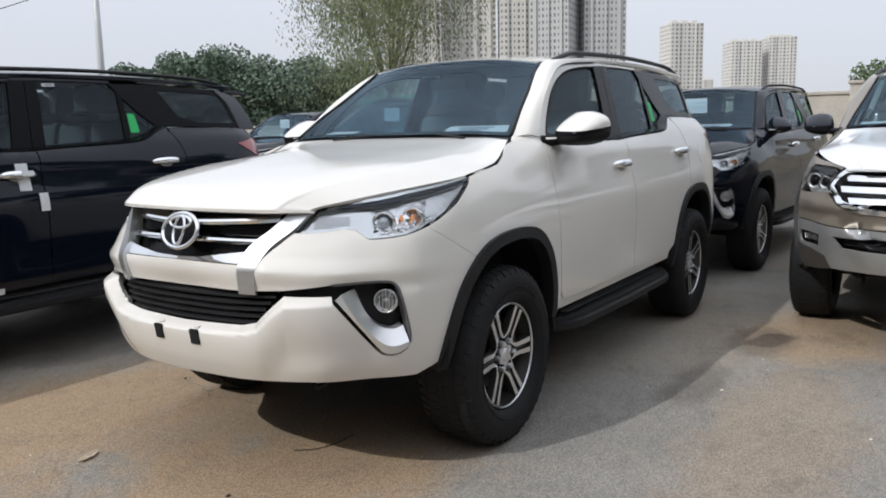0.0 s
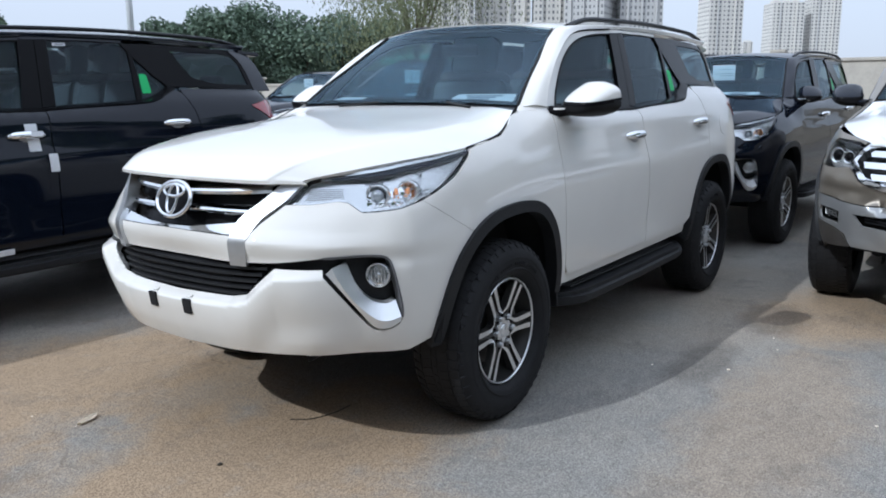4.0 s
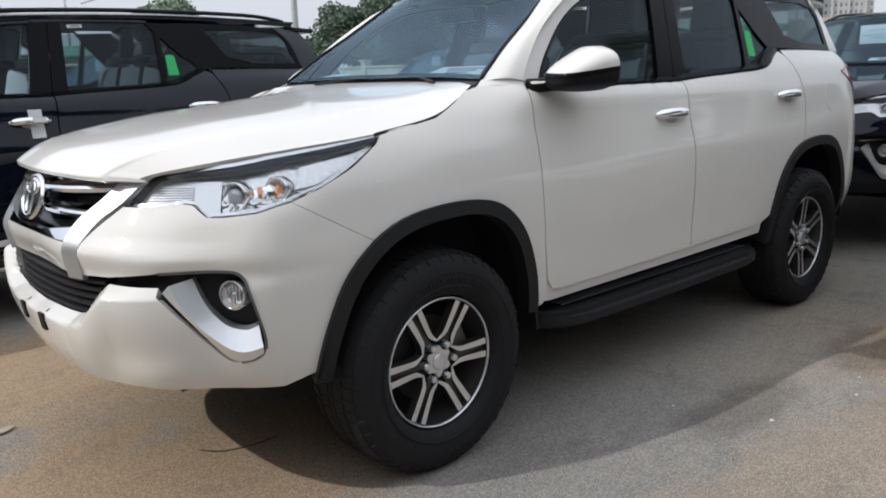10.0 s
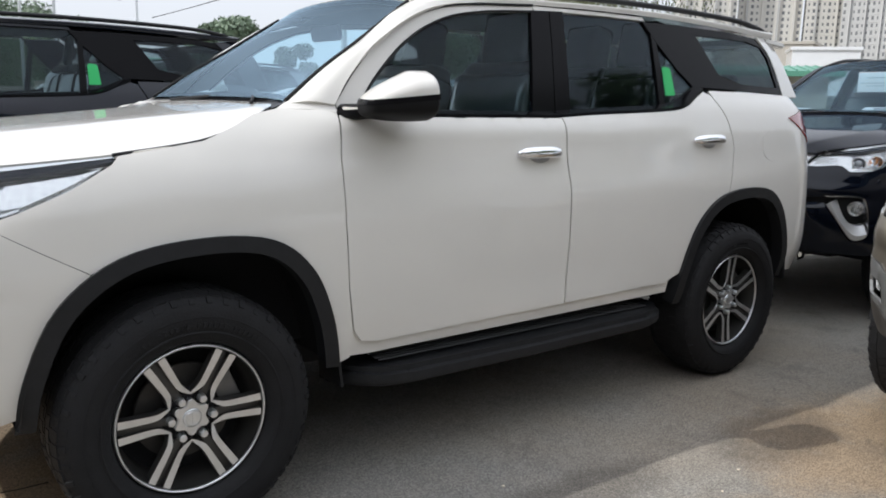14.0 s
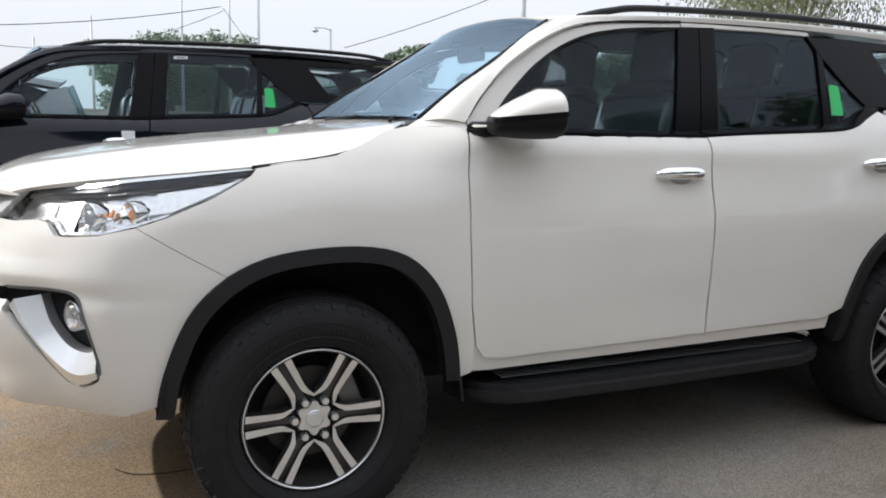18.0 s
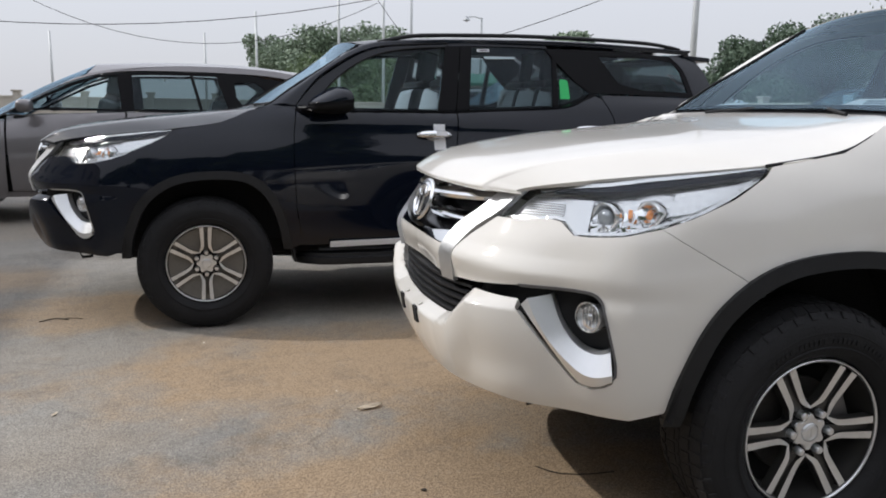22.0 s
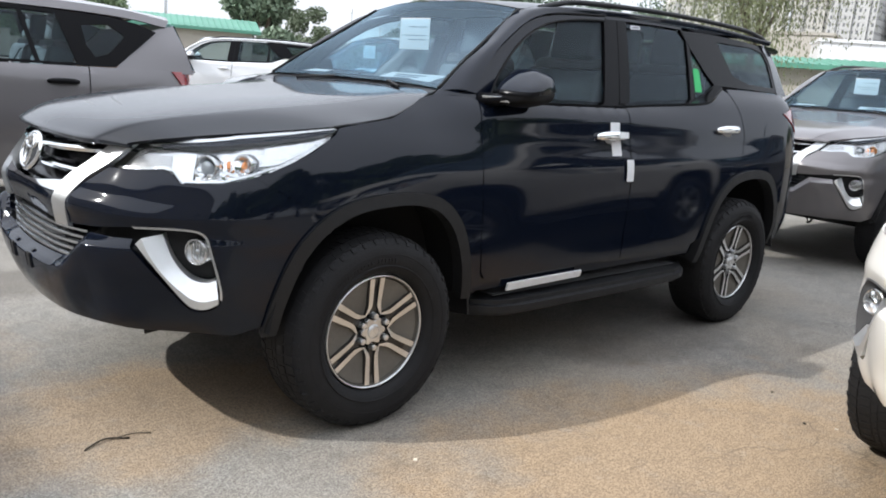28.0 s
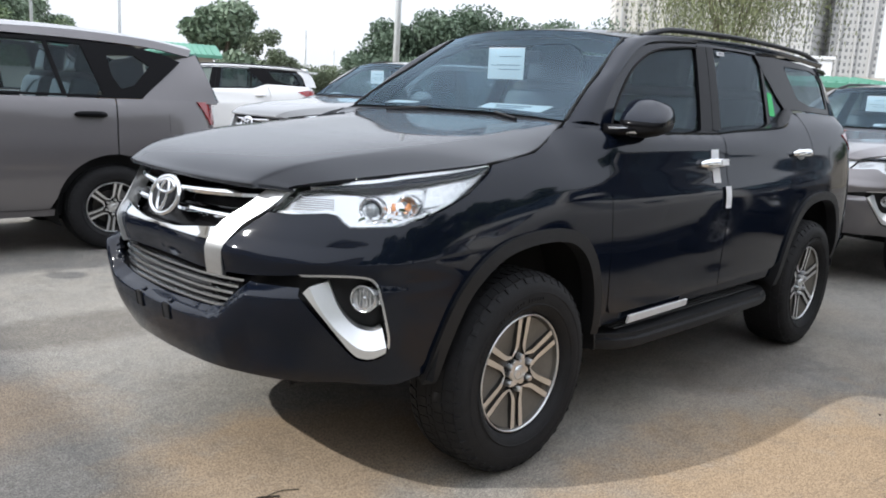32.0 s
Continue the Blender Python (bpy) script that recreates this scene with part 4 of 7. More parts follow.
        # belt, pillars and side windows
        for key, line, owner in (("f", [(-.575, 1.288), (-1.05, 1.289), (-1.568, 1.290)], fd), ("r", [(-1.576, 1.293), (-1.80, 1.306), (-2.08, 1.319), (-2.30, 1.333), (-2.40, 1.353), (-2.50, 1.392), (-2.59, 1.424)], rd)):
            def belt(line=line):
                bm, rows = bmesh.new(), []
                for x, z in crom(line, 5):
                    p = S.place(np.array([sx(x, z)[0]]), np.array([z - .006]))[0]
                    yg = float(suv_glass_y(x, z + .02))
                    rows.append([bm.verts.new((x, side * y, zz)) for y, zz in ((p[1] + .002, z - .010), (p[1] + .001, z + .004), (yg + .012, z + .016), (yg - .004, z + .018), (yg - .004, z - .05))])
                for r0, r1 in zip(rows, rows[1:]):
                    for i in range(4):
                        bm.faces.new((r0[i], r0[i + 1], r1[i + 1], r1[i]))
                bmesh.ops.recalc_face_normals(bm, faces=bm.faces[:])
                return as_mesh(smooth(bm, 50))
            part("window_moulding", cached("suv_belt" + key + tag, belt), GLOSSBLACK, owner)
        frame_f = [(-.560, 1.298), *SEAM[:6], (-1.55, 1.712), *reversed(WIN_F[:9]), (-.625, 1.298)]
        skin("door_frame", "dframef" + tag, frame_f, body, surf=gs, off=.002, step=.03, parent=fd)
        frame_r = [*SEAM[5:7], (-2.26, 1.7435), (-2.27, 1.727), (-2.01, 1.727), (-1.715, 1.720), (-1.56, 1.713)]
        skin("door_frame", "dframer" + tag, frame_r, body, surf=gs, off=.002, step=.03, parent=rd)
        skin("window", "glassf" + tag, WIN_F, GLASS, surf=gs, off=-.010, depth=.004, step=.06, parent=fd, label="clear front door glass")
        skin("window", "glassr" + tag, WIN_R, PRIVACY, surf=gs, off=-.010, depth=.004, step=.06, parent=rd, label="tinted rear door glass")
        skin("b_pillar", "bpil" + tag, [(-1.455, 1.290), (-1.538, 1.712), (-1.640, 1.718), (-1.578, 1.290)], GLOSSBLACK, surf=gs, off=.003, depth=.02, parent=fd)
        skin("b_pillar", "bpilr" + tag, [(-1.583, 1.292), (-1.645, 1.718), (-1.722, 1.722), (-1.672, 1.300)], GLOSSBLACK, surf=gs, off=.003, depth=.02, parent=rd)
        skin("window_divider", "divid" + tag, [(-2.275, 1.33), (-2.305, 1.715), (-2.335, 1.69), (-2.318, 1.335)], GLOSSBLACK, surf=gs, off=.0, depth=.014, parent=rd)
        c_pil = [(-2.253, 1.726), (-2.278, 1.726), (-2.37, 1.62), (-2.48, 1.512), (-2.605, 1.438), (-2.585, 1.426), (-2.46, 1.380), (-2.335, 1.341), (-2.335, 1.350), (-2.46, 1.394), (-2.56, 1.438), (-2.455, 1.514), (-2.34, 1.625)]
        skin("c_pillar_trim", "cpil" + tag, c_pil, GLOSSBLACK, surf=gs, off=.001, depth=.012, step=.03, parent=rd)
        skin("quarter_surround", "qsur" + tag, QUARTER, GLOSSBLACK, [QUARTER_GLASS], surf=gs, off=.0, depth=.012, step=.05)
        skin("quarter_window", "qglass" + tag, QUARTER_GLASS, PRIVACY, surf=gs, off=-.006, depth=.003, step=.06, label="tinted quarter glass")
        for key, line, owner, o, r in (("a", SEAM[:6], root, .007, .0055), ("w", WIN_F[:9], fd, .003, .0055)):
            ps, ns = gs(*np.array(crom(line, 5)).T)
            part("door_seal", cached("dseal" + key + tag, lambda: as_mesh(tube((ps + ns * o).tolist(), r, 6))), RUBBER, owner)
        # rail between screen, roof and doors
        r1 = [(-.40, .690, 1.318), (-.56, .650, 1.435), (-.72, .612, 1.535), (-.985, .553, 1.703), (-1.30, .575, 1.742), (-1.9, .588, 1.767), (-2.6, .570, 1.778), (-3.46, .525, 1.760)]
        r2 = [(-.548, .752, 1.318), (-.63, .722, 1.425), (-.76, .690, 1.545), (-1.02, .632, 1.678), (-1.33, .612, 1.722), (-1.9, .610, 1.745), (-2.6, .592, 1.748), (-3.42, .545, 1.724)]
        r15 = [((a[0] + b[0]) / 2, (a[1] + b[1]) / 2 + .012, (a[2] + b[2]) / 2 + .010) for a, b in zip(r1, r2)]
        cant = loft([r1, r15, r2])
        skin("roof_side_rail", "cant" + tag, [(0, 0), (1, 0), (1, 1), (0, 1)], body, surf=surface(cant if side > 0 else flip_y(cant)), step=.05, edge=.03)
        dp1 = [(-3.24, .578, 1.714), (-3.36, .597, 1.61), (-3.44, .646, 1.41)]
        dp2 = [(-3.46, .50, 1.735), (-3.58, .53, 1.61), (-3.66, .60, 1.41)]
        dpl = loft([dp1, dp2])
        skin("d_pillar", "dpil" + tag, [(0, 0), (1, 0), (1, 1), (0, 1)], body, surf=surface(dpl if side > 0 else flip_y(dpl)), step=.08, edge=.05)
        shelf = loft([[(-.36, .70, 1.300), (-.46, .735, 1.302), (-.553, .765, 1.291)], [(-.40, .684, 1.322), (-.47, .70, 1.345), (-.548, .735, 1.330)]])
        skin("pillar_base", "pbase" + tag, [(0, 0), (1, 0), (1, 1), (0, 1)], body, surf=surface(shelf if side > 0 else flip_y(shelf)), step=.15, edge=.1, depth=.01)
        rail = crom([(-1.10, side * .565, 1.722), (-1.24, side * .562, 1.756), (-1.45, side * .560, 1.782), (-2.2, side * .562, 1.805), (-3.0, side * .545, 1.799), (-3.28, side * .53, 1.776), (-3.36, side * .53, 1.760)], 5)
        part("roof_rail", tube(rail, .017, 8, flat=.8), PLASTIC, root, "black roof rail")
        # handles
        for x, z, owner in ((-1.402, 1.146, fd), (-2.495, 1.187, rd)):
            hm = on(S.surf, side * sx(x, z)[0], z, 0) @ (pose(0, 0, 0) if side > 0 else pose(0, 0, 0))
            h = part("door_handle", cached("handle", handle_mesh), CHROME, owner, "chrome door handle")
            h.matrix_basis = hm
            # shallow grey bulge; the shade of the handle's cup is in its colour
            part("recess", cached("handle_cup", lambda: as_mesh(ball(.060, .033, .006))), mat_once("handle_cup", lambda: mat("handle_cup", (.34, .34, .34), .35)), h).matrix_basis = pose(.005, -.004, .0)
        # mirror
        mr = part("door_mirror", cached("mirror" + tag, lambda: mirror_mesh(side, "cap")), BLACK if front else body, root, "door mirror")
        part("housing", cached("mirhouse" + tag, lambda: mirror_mesh(side, "low")), mat_once("mirror_housing", lambda: mat("mirror_housing", (.008, .008, .009), .55, spec=.15)), mr)
        part("repeater", cached("mirrep" + tag, lambda: mirror_mesh(side, "rep")), GLOSSBLACK, mr)
        # the black car's mirrors are folded part of the way back
        hinge = Matrix.Translation((-.62, side * .79, 0))
        fold = hinge @ Matrix.Rotation(radians(side * (33 if body is BLACK else 0)), 4, "Z") @ hinge.inverted()
        mr.matrix_basis = fold
        fin = part("base_fin", cached("mirfin", lambda: as_mesh(box((.135, .024, .026), None, .009))), SATIN if body is BLACK else (BLACK if front else body), mr)
        fin.matrix_basis = fold.inverted() @ pose(-.606, side * .828, 1.300, 0, 0, side * -53)
        part("mirror_glass", cached("mirglass" + tag, lambda: mirror_mesh(side, "glass")), CHROME, mr)
        part("arm", cached("mirarm" + tag, lambda: mirror_mesh(side, "arm")), GLOSSBLACK, mr).matrix_basis = fold.inverted()
        # running board
        rb = part("running_board", cached("board" + tag, lambda: board_mesh(side)), PLASTIC, root, "black plastic side step")
        for k in range(5):
            part("tread_rib", cached("board_rib", lambda: as_mesh(box((1.45, .007, .006), None, .002))), RIB, rb).matrix_basis = pose(-1.40, side * (.735 + .025 * k), .4385)
        # wiper
        part("wiper", cached("wiper" + tag, lambda: as_mesh(tube([(-.40, side * .42, 1.318), (-.515, side * .18, 1.340), (-.51, -side * .1 if side > 0 else .28, 1.338)], .007, 6))), PLASTIC, root)
        if front is None:
            # plate mount
            hole_m = on(S.surf, side * .102, .609, .001)
            part("mount_hole", cached("mount_hole", lambda: as_mesh(box((.044, .058, .004), None, .006))), DARK, root).matrix_basis = hole_m
            clip = on(S.surf, side * .102, .6415, .003)
            part("mount_clip", cached("mount_clip", lambda: as_mesh(box((.022, .016, .006), None, .002))), body, root).matrix_basis = clip
    if front is None:
        # grille
        grille = skin("grille", "grille", both_sides([(0, .880), q(.97, .36, .885), q(.90, .45, 1.0), q(.86, .50, 1.085), (0, 1.085)]), GLOSSBLACK, off=-.06, depth=.0)
        for k, (z0, z1, e) in enumerate(((1.030, 1.042, .450), (.966, .964, .378))):
            for sgn in (1, -1):
                ribbon(grille, "grille_bar", "gbar%d%d" % (k, sgn), CHROME, [(-.115, .020), (-.062, .016), (-.042, .012), (-.036, .004), (-.042, -.008), (-.09, -.010)], [(sgn * (.07 + (e - .07) * f), z0 + (z1 - z0) * f) for f in (0, .35, .7, 1)], "chrome grille bar", lean=.062 if k == 0 else .02)
        skin("grille_lower_trim", "gtrim", both_sides([(0, .894), (.33, .894), (.345, .935), (.25, .925), (.12, .908), (0, .904)]), CHROME, off=.002, depth=.04, step=.02, parent=grille)
        em = on(S.surf, 0.0, .998, -.010)
        badge = part("emblem", cached("emblem_ring", lambda: as_mesh(oval_ring(.097, .067, .010))), CHROME, grille, "oval chrome emblem")
        badge.matrix_basis = em @ pose(0, 0, .01)
        part("emblem_back", cached("emblem_back", lambda: as_mesh(ball(.094, .064, .008))), GLOSSBLACK, badge)
        part("emblem_bar", cached("emblem_bar", lambda: as_mesh(oval_ring(.028, .055, .0075))), CHROME, badge).matrix_basis = pose(0, 0, .006)
        part("emblem_bar", cached("emblem_bar2", lambda: as_mesh(oval_ring(.058, .022, .0075))), CHROME, badge).matrix_basis = pose(0, .031, .006)
    else:
        front(root, skin, body)
    # bonnet, screen, roof
    e = [(.814, .538, 1.070), (.808, .532, 1.086), (.63, .648, 1.120), (.17, .778, 1.170), (-.09, .757, 1.206), (-.24, .720, 1.256), (-.345, .690, 1.305)]
    b3 = [(.876, .462, 1.073), (.866, .456, 1.096), (.71, .530, 1.150), (.36, .620, 1.201), (.0, .625, 1.237), (-.22, .590, 1.272), (-.41, .560, 1.314)]
    b2 = [(.929, .286, 1.073), (.918, .282, 1.095), (.79, .310, 1.157), (.45, .350, 1.216), (.05, .360, 1.258), (-.24, .345, 1.289), (-.455, .320, 1.318)]
    b1 = [(.945, 0, 1.073), (.935, 0, 1.094), (.82, 0, 1.155), (.48, 0, 1.214), (.06, 0, 1.258), (-.24, 0, 1.290), (-.475, 0, 1.320)]
    b25 = [((a[0] + b[0]) / 2 + .004, (a[1] + b[1]) / 2 + .05, (a[2] + b[2]) / 2 + .0025 * f) for a, b, f in zip(b3, b2, (0, .3, 1, 1.2, 1.1, .9, .3))]
    b3 = [(x, y, z + .001) for x, y, z in b3]
    neg = lambda r: [(x, -y, z) for x, y, z in r]
    bonnet = surface(loft([e, b3, b25, b2, b1, neg(b2), neg(b25), neg(b3), neg(e)]), (0, 0, .3))
    skin("bonnet", "bonnet", [(0, 0), (1, 0), (1, 1), (0, 1)], bonnet_paint or body, surf=bonnet, step=.03, edge=.015, depth=.015)
    for sgn in (1, -1):
        edge = crom([(x, sgn * (y + .004), z - .0015) for x, y, z in e[3:]], 6)
        part("bonnet_seal", cached("bseal%d" % sgn, lambda: as_mesh(tube([tuple(p) for p in edge], .0052, 6))), RUBBER, root)
    se = [(-.405, .672, 1.326), (-.56, .634, 1.437), (-.72, .597, 1.537), (-.975, .540, 1.703)]
    sm = [(-.475, .36, 1.335), (-.62, .348, 1.455), (-.76, .335, 1.565), (-.955, .305, 1.733)]
    sc = [(-.495, 0, 1.336), (-.63, 0, 1.458), (-.77, 0, 1.572), (-.945, 0, 1.742)]
    scr = surface(loft([se, sm, sc, neg(sm), neg(se)]), (0, 0, .3))
    for sgn in (1, -1):
        edge = crom([(x, sgn * (y + .006), z + .001) for x, y, z in se], 6)
        part("screen_seal", cached("sseal%d" % sgn, lambda: as_mesh(tube([tuple(p) for p in edge], .007, 6))), RUBBER, root)
    skin("windscreen", "screen", [(0, 0), (1, 0), (1, 1), (0, 1)], SCREEN, surf=scr, step=.05, edge=.03, depth=.004, label="blue-tinted laminated windscreen")
    skin("windscreen_border", "screenb", [(0, -.01), (1, -.01), (1, 1), (0, 1)], GLOSSBLACK, [[(.025, .055), (.975, .055), (.982, .965), (.018, .965)]], surf=scr, off=-.005, step=.05, edge=.03, depth=.003)
    cowl = surface(loft([[(-.345, .69, 1.300), (-.42, .66, 1.322)], [(-.45, .34, 1.308), (-.50, .34, 1.332)], [(-.47, 0, 1.310), (-.52, 0, 1.334)], [(-.45, -.34, 1.308), (-.50, -.34, 1.332)], [(-.345, -.69, 1.300), (-.42, -.66, 1.322)]]), (0, 0, .3))
    skin("cowl", "cowl", [(0, 0), (1, 0), (1, 1), (0, 1)], PLASTIC, surf=cowl, step=.1, edge=.05)
    re_ = [(-.985, .550, 1.708), (-1.3, .572, 1.746), (-1.9, .585, 1.770), (-2.6, .567, 1.780), (-3.46, .522, 1.762)]
    rm = [(-.965, .30, 1.738), (-1.3, .31, 1.772), (-1.95, .33, 1.800), (-2.65, .32, 1.806), (-3.52, .28, 1.785)]
    rc = [(-.955, 0, 1.747), (-1.3, 0, 1.782), (-1.95, 0, 1.810), (-2.65, 0, 1.816), (-3.55, 0, 1.792)]
    roof = surface(loft([re_, rm, rc, neg(rm), neg(re_)]), (0, 0, .3))
    skin("roof", "roof", [(0, 0), (1, 0), (1, 1), (0, 1)], body, surf=roof, step=.05, edge=.03, depth=.01)
    def spoiler():
        bm = prism([(-3.38, -.54), (-3.38, .54), (-3.66, .50), (-3.72, .30), (-3.735, 0), (-3.72, -.30), (-3.66, -.50)], .032, pose(0, 0, 0), .010)
        for v in bm.verts:
            v.co.z += 1.752 - .09 * abs(v.co.y) ** 2 + .05 * (v.co.x + 3.4)
        return as_mesh(bm)
    part("spoiler", cached("spoiler", spoiler), body, root)
    # tail
    rear_glass = surface(loft([[(-3.50, .47, 1.73), (-3.60, .55, 1.42)], [(-3.54, 0, 1.76), (-3.68, 0, 1.42)], [(-3.50, -.47, 1.73), (-3.60, -.55, 1.42)]]))
    skin("rear_window", "rwin", [(0, 0), (1, 0), (1, 1), (0, 1)], PRIVACY, surf=rear_glass, step=.1, edge=.1)
    s0 = S.of(-3.60, .745)
    s1 = S.s[-1]
    for sgn in (1, -1):
        gate = [(s0 + .004, .80), (s1, .80), (s1, 1.43), (s0 + .004, 1.41), (s0 + .004, 1.345), q(-3.72, .45, 1.30), q(-3.72, .45, 1.18), (s0 + .004, 1.16)]
        skin("tailgate", "gate%d" % sgn, gate if sgn > 0 else mirror(gate), body, step=.06)
        rbm = [(s0 + .004, .46), (s1, .44), (s1, .79), (s0 + .004, .79)]
        skin("rear_bumper", "rbump%d" % sgn, rbm if sgn > 0 else mirror(rbm), body, step=.06)
    # underneath and cabin
    under_parts(root)
    part("cabin_floor", cached("cabfloor", lambda: as_mesh(box((2.9, 1.42, .05), pose(-1.95, 0, .56), .01))), TRIM, root)
    part("dashboard", cached("dash", dash_mesh), PLASTIC, root)
    part("steering_wheel", cached("steer", steer_mesh), PLASTIC, root)
    part("rear_view_mirror", cached("rvm", lambda: as_mesh(box((.03, .24, .065), pose(-.93, 0, 1.61, 0, 10), .02))), PLASTIC, root)
    part("headlining", cached("headlining", lambda: panel(roof, [(.04, .05), (.96, .05), (.96, .95), (.04, .95)], (), -.045, .0, .1, .1)), TRIM, root)
    for x, y in ((-1.28, .37), (-1.28, -.37)):
        seat(root, pose(x, y, .78))
    for y in (.38, 0, -.38):
        seat(root, pose(-2.15, y, .80) @ Matrix.Diagonal((1, .74, 1, 1)))
    for y in (.32, -.32):
        seat(root, pose(-2.95, y, .86) @ Matrix.Diagonal((.85, .85, .72, 1)), wrapped=False)
    for k, (cx, side) in enumerate(((0, 1), (0, -1), (-2.745, 1), (-2.745, -1))):
        turn = steer if cx == 0 else 0
        wheel(root, pose(cx, side * .875, .388, 0, 0, turn + (0 if side > 0 else 180)), spin=spins[k], inside_paint=mat_once('dusty_wheel_film', lambda: mat('dusty_wheel_film', (.115, .105, .090), .5, var=.3, scale=12)) if body is BLACK else DARK)
    py = .36 if body is WHITE else .21
    paper = part("dash_paper", cached("dash_paper%s" % py, lambda: as_mesh(box((.15, .36, .002), pose(-.62, py, 1.356, 0, 15, 6)))), PAPER, root, "printed sheet on the dashboard")
    for k in range(3):
        part("printing", cached("dash_print%s%d" % (py, k), lambda: as_mesh(box((.014, .20 - .04 * k, .002), pose(-.655 + .03 * k, py - .02, 1.3675 - .008 * k, 0, 15, 6)))), PRINT, paper)
    part("dash_paper", cached("dash_paper2", lambda: as_mesh(box((.12, .22, .002), pose(-.55, -.50, 1.348, 0, 12, -8)))), PAPER, root)
    if sticker:
        st = part("window_label", cached("window_label", lambda: as_mesh(box((.002, .235, .155), pose(-.850, -.042, 1.573), .0005))), PAPER, root, "white paper label inside the windscreen")
        for i in (1, 3, 4):
            wide = .19 - .05 * (i % 3 == 1)
            part("printing", cached("label_print%d" % i, lambda: as_mesh(box((.002, wide, .003), pose(-.848, -.042 + (.19 - wide) / 2, 1.628 - .021 * i)))), PRINT, st)
    return root


def as_mesh(bm):
    me = bpy.data.meshes.new("piece")
    bm.to_mesh(me)
    bm.free()
    return me


def mat_once(name, make):
    return bpy.data.materials.get(name) or make()


def oval_ring(a, b, r, seg=40):
    bm, rings = bmesh.new(), []
    for k in range(seg):
        w = 2 * math.pi * k / seg
        c = Vector((a * math.cos(w), b * math.sin(w), 0))
        n = Vector((math.cos(w) / a, math.sin(w) / b, 0)).normalized()
        rings.append([bm.verts.new(c + r * (math.cos(t) * n + Vector((0, 0, math.sin(t))))) for t in (0, 1.05, 2.1, 3.14, 4.2, 5.25)])
    for k in range(seg):
        for i in range(6):
            bm.faces.new((rings[k][i], rings[(k + 1) % seg][i], rings[(k + 1) % seg][(i + 1) % 6], rings[k][(i + 1) % 6])).smooth = True
    bmesh.ops.recalc_face_normals(bm, faces=bm.faces[:])
    return bm


def handle_mesh():
    """A pull handle along x, standing off z."""
    pts = crom([(-.10, 0, .004), (-.085, 0, .022), (-.04, 0, .034), (.04, 0, .036), (.085, 0, .026), (.10, 0, .004)], 4)
    bm = tube(pts, [.012 + .005 * math.sin(math.pi * i / (len(pts) - 1)) for i in range(len(pts))], 10, flat=1.0)
    for v in bm.verts:
        v.co.y *= 1.38
    ball(.016, .017, .016, pose(.10, 0, .008), bm=bm)
    ball(.016, .015, .014, pose(-.10, 0, .006), bm=bm)
    return as_mesh(bm)


def mirror_mesh(side, which):
    """The door mirror, built for the left door and flipped for the right one."""
    m = pose(-.732, .915, 1.346, 0, 3, -14)
    if which == "arm":
        bm = tube([(-.585, .745, 1.292), (-.62, .80, 1.297), (-.67, .86, 1.306)], [.050, .044, .046], 10, flat=.62)
    else:
        bm = ball(.166, .102, .086, m, .58, 36)
        for v in bm.verts:
            c = m.inverted() @ v.co
            if c.x < -.060:
                c.x = -.060 + (c.x + .060) * .2
            k = max(0, c.x / .166)
            c.z = c.z * (1.0 - .46 * k) - .030 * k
            c.z *= (1.0 - .28 * max(0, c.y / .102)) * (1.0 if c.z > 0 else .90)
            v.co = m @ c
        cut_z, low_z = 1.355, 1.338
        level = lambda c: c.z + .11 * (c.x + .732)
        keep = {"cap": lambda c: level(c) >= cut_z, "low": lambda c: level(c) < low_z, "rep": lambda c: low_z <= level(c) < cut_z, "glass": lambda c: False}[which]
        if which == "glass":
            bm.free()
            bm = ball(.004, .088, .058, pose(-.806, .912, 1.346, 0, 3, -14), .7, 24)
        else:
            for plane in (cut_z, low_z):
                bmesh.ops.bisect_plane(bm, geom=bm.verts[:] + bm.edges[:] + bm.faces[:], plane_co=(-.732, 0, plane), plane_no=(.11, 0, 1))
            gone = [f for f in bm.faces if not keep(f.calc_center_median())]
            bmesh.ops.delete(bm, geom=gone, context="FACES")
            if which == "rep":
                for v in bm.verts:
                    c = m.inverted() @ v.co
                    v.co = m @ (c * 1.02)
    if side < 0:
        for v in bm.verts:
            v.co.y *= -1
        bmesh.ops.reverse_faces(bm, faces=bm.faces[:])
    return as_mesh(smooth(bm, 60))


def board_mesh(side):
    """The side step: a deep plastic tray with rounded ends, and its brackets."""
    outline = [(-.52, .66), (-.545, .74), (-.59, .82), (-.66, .885), (-.76, .912), (-1.4, .918), (-2.06, .912), (-2.16, .89), (-2.22, .84), (-2.25, .76), (-2.25, .66)]
    bm = prism([(x, side * y) for x, y in outline], .070, pose(0, 0, .436), .020)
    for v in bm.verts:
        v.co.z -= .020 * max(0, (abs(v.co.y) - .84) / .08) + .030 * max(0, (v.co.x + .72) / .2)
    return as_mesh(smooth(bm, 50))


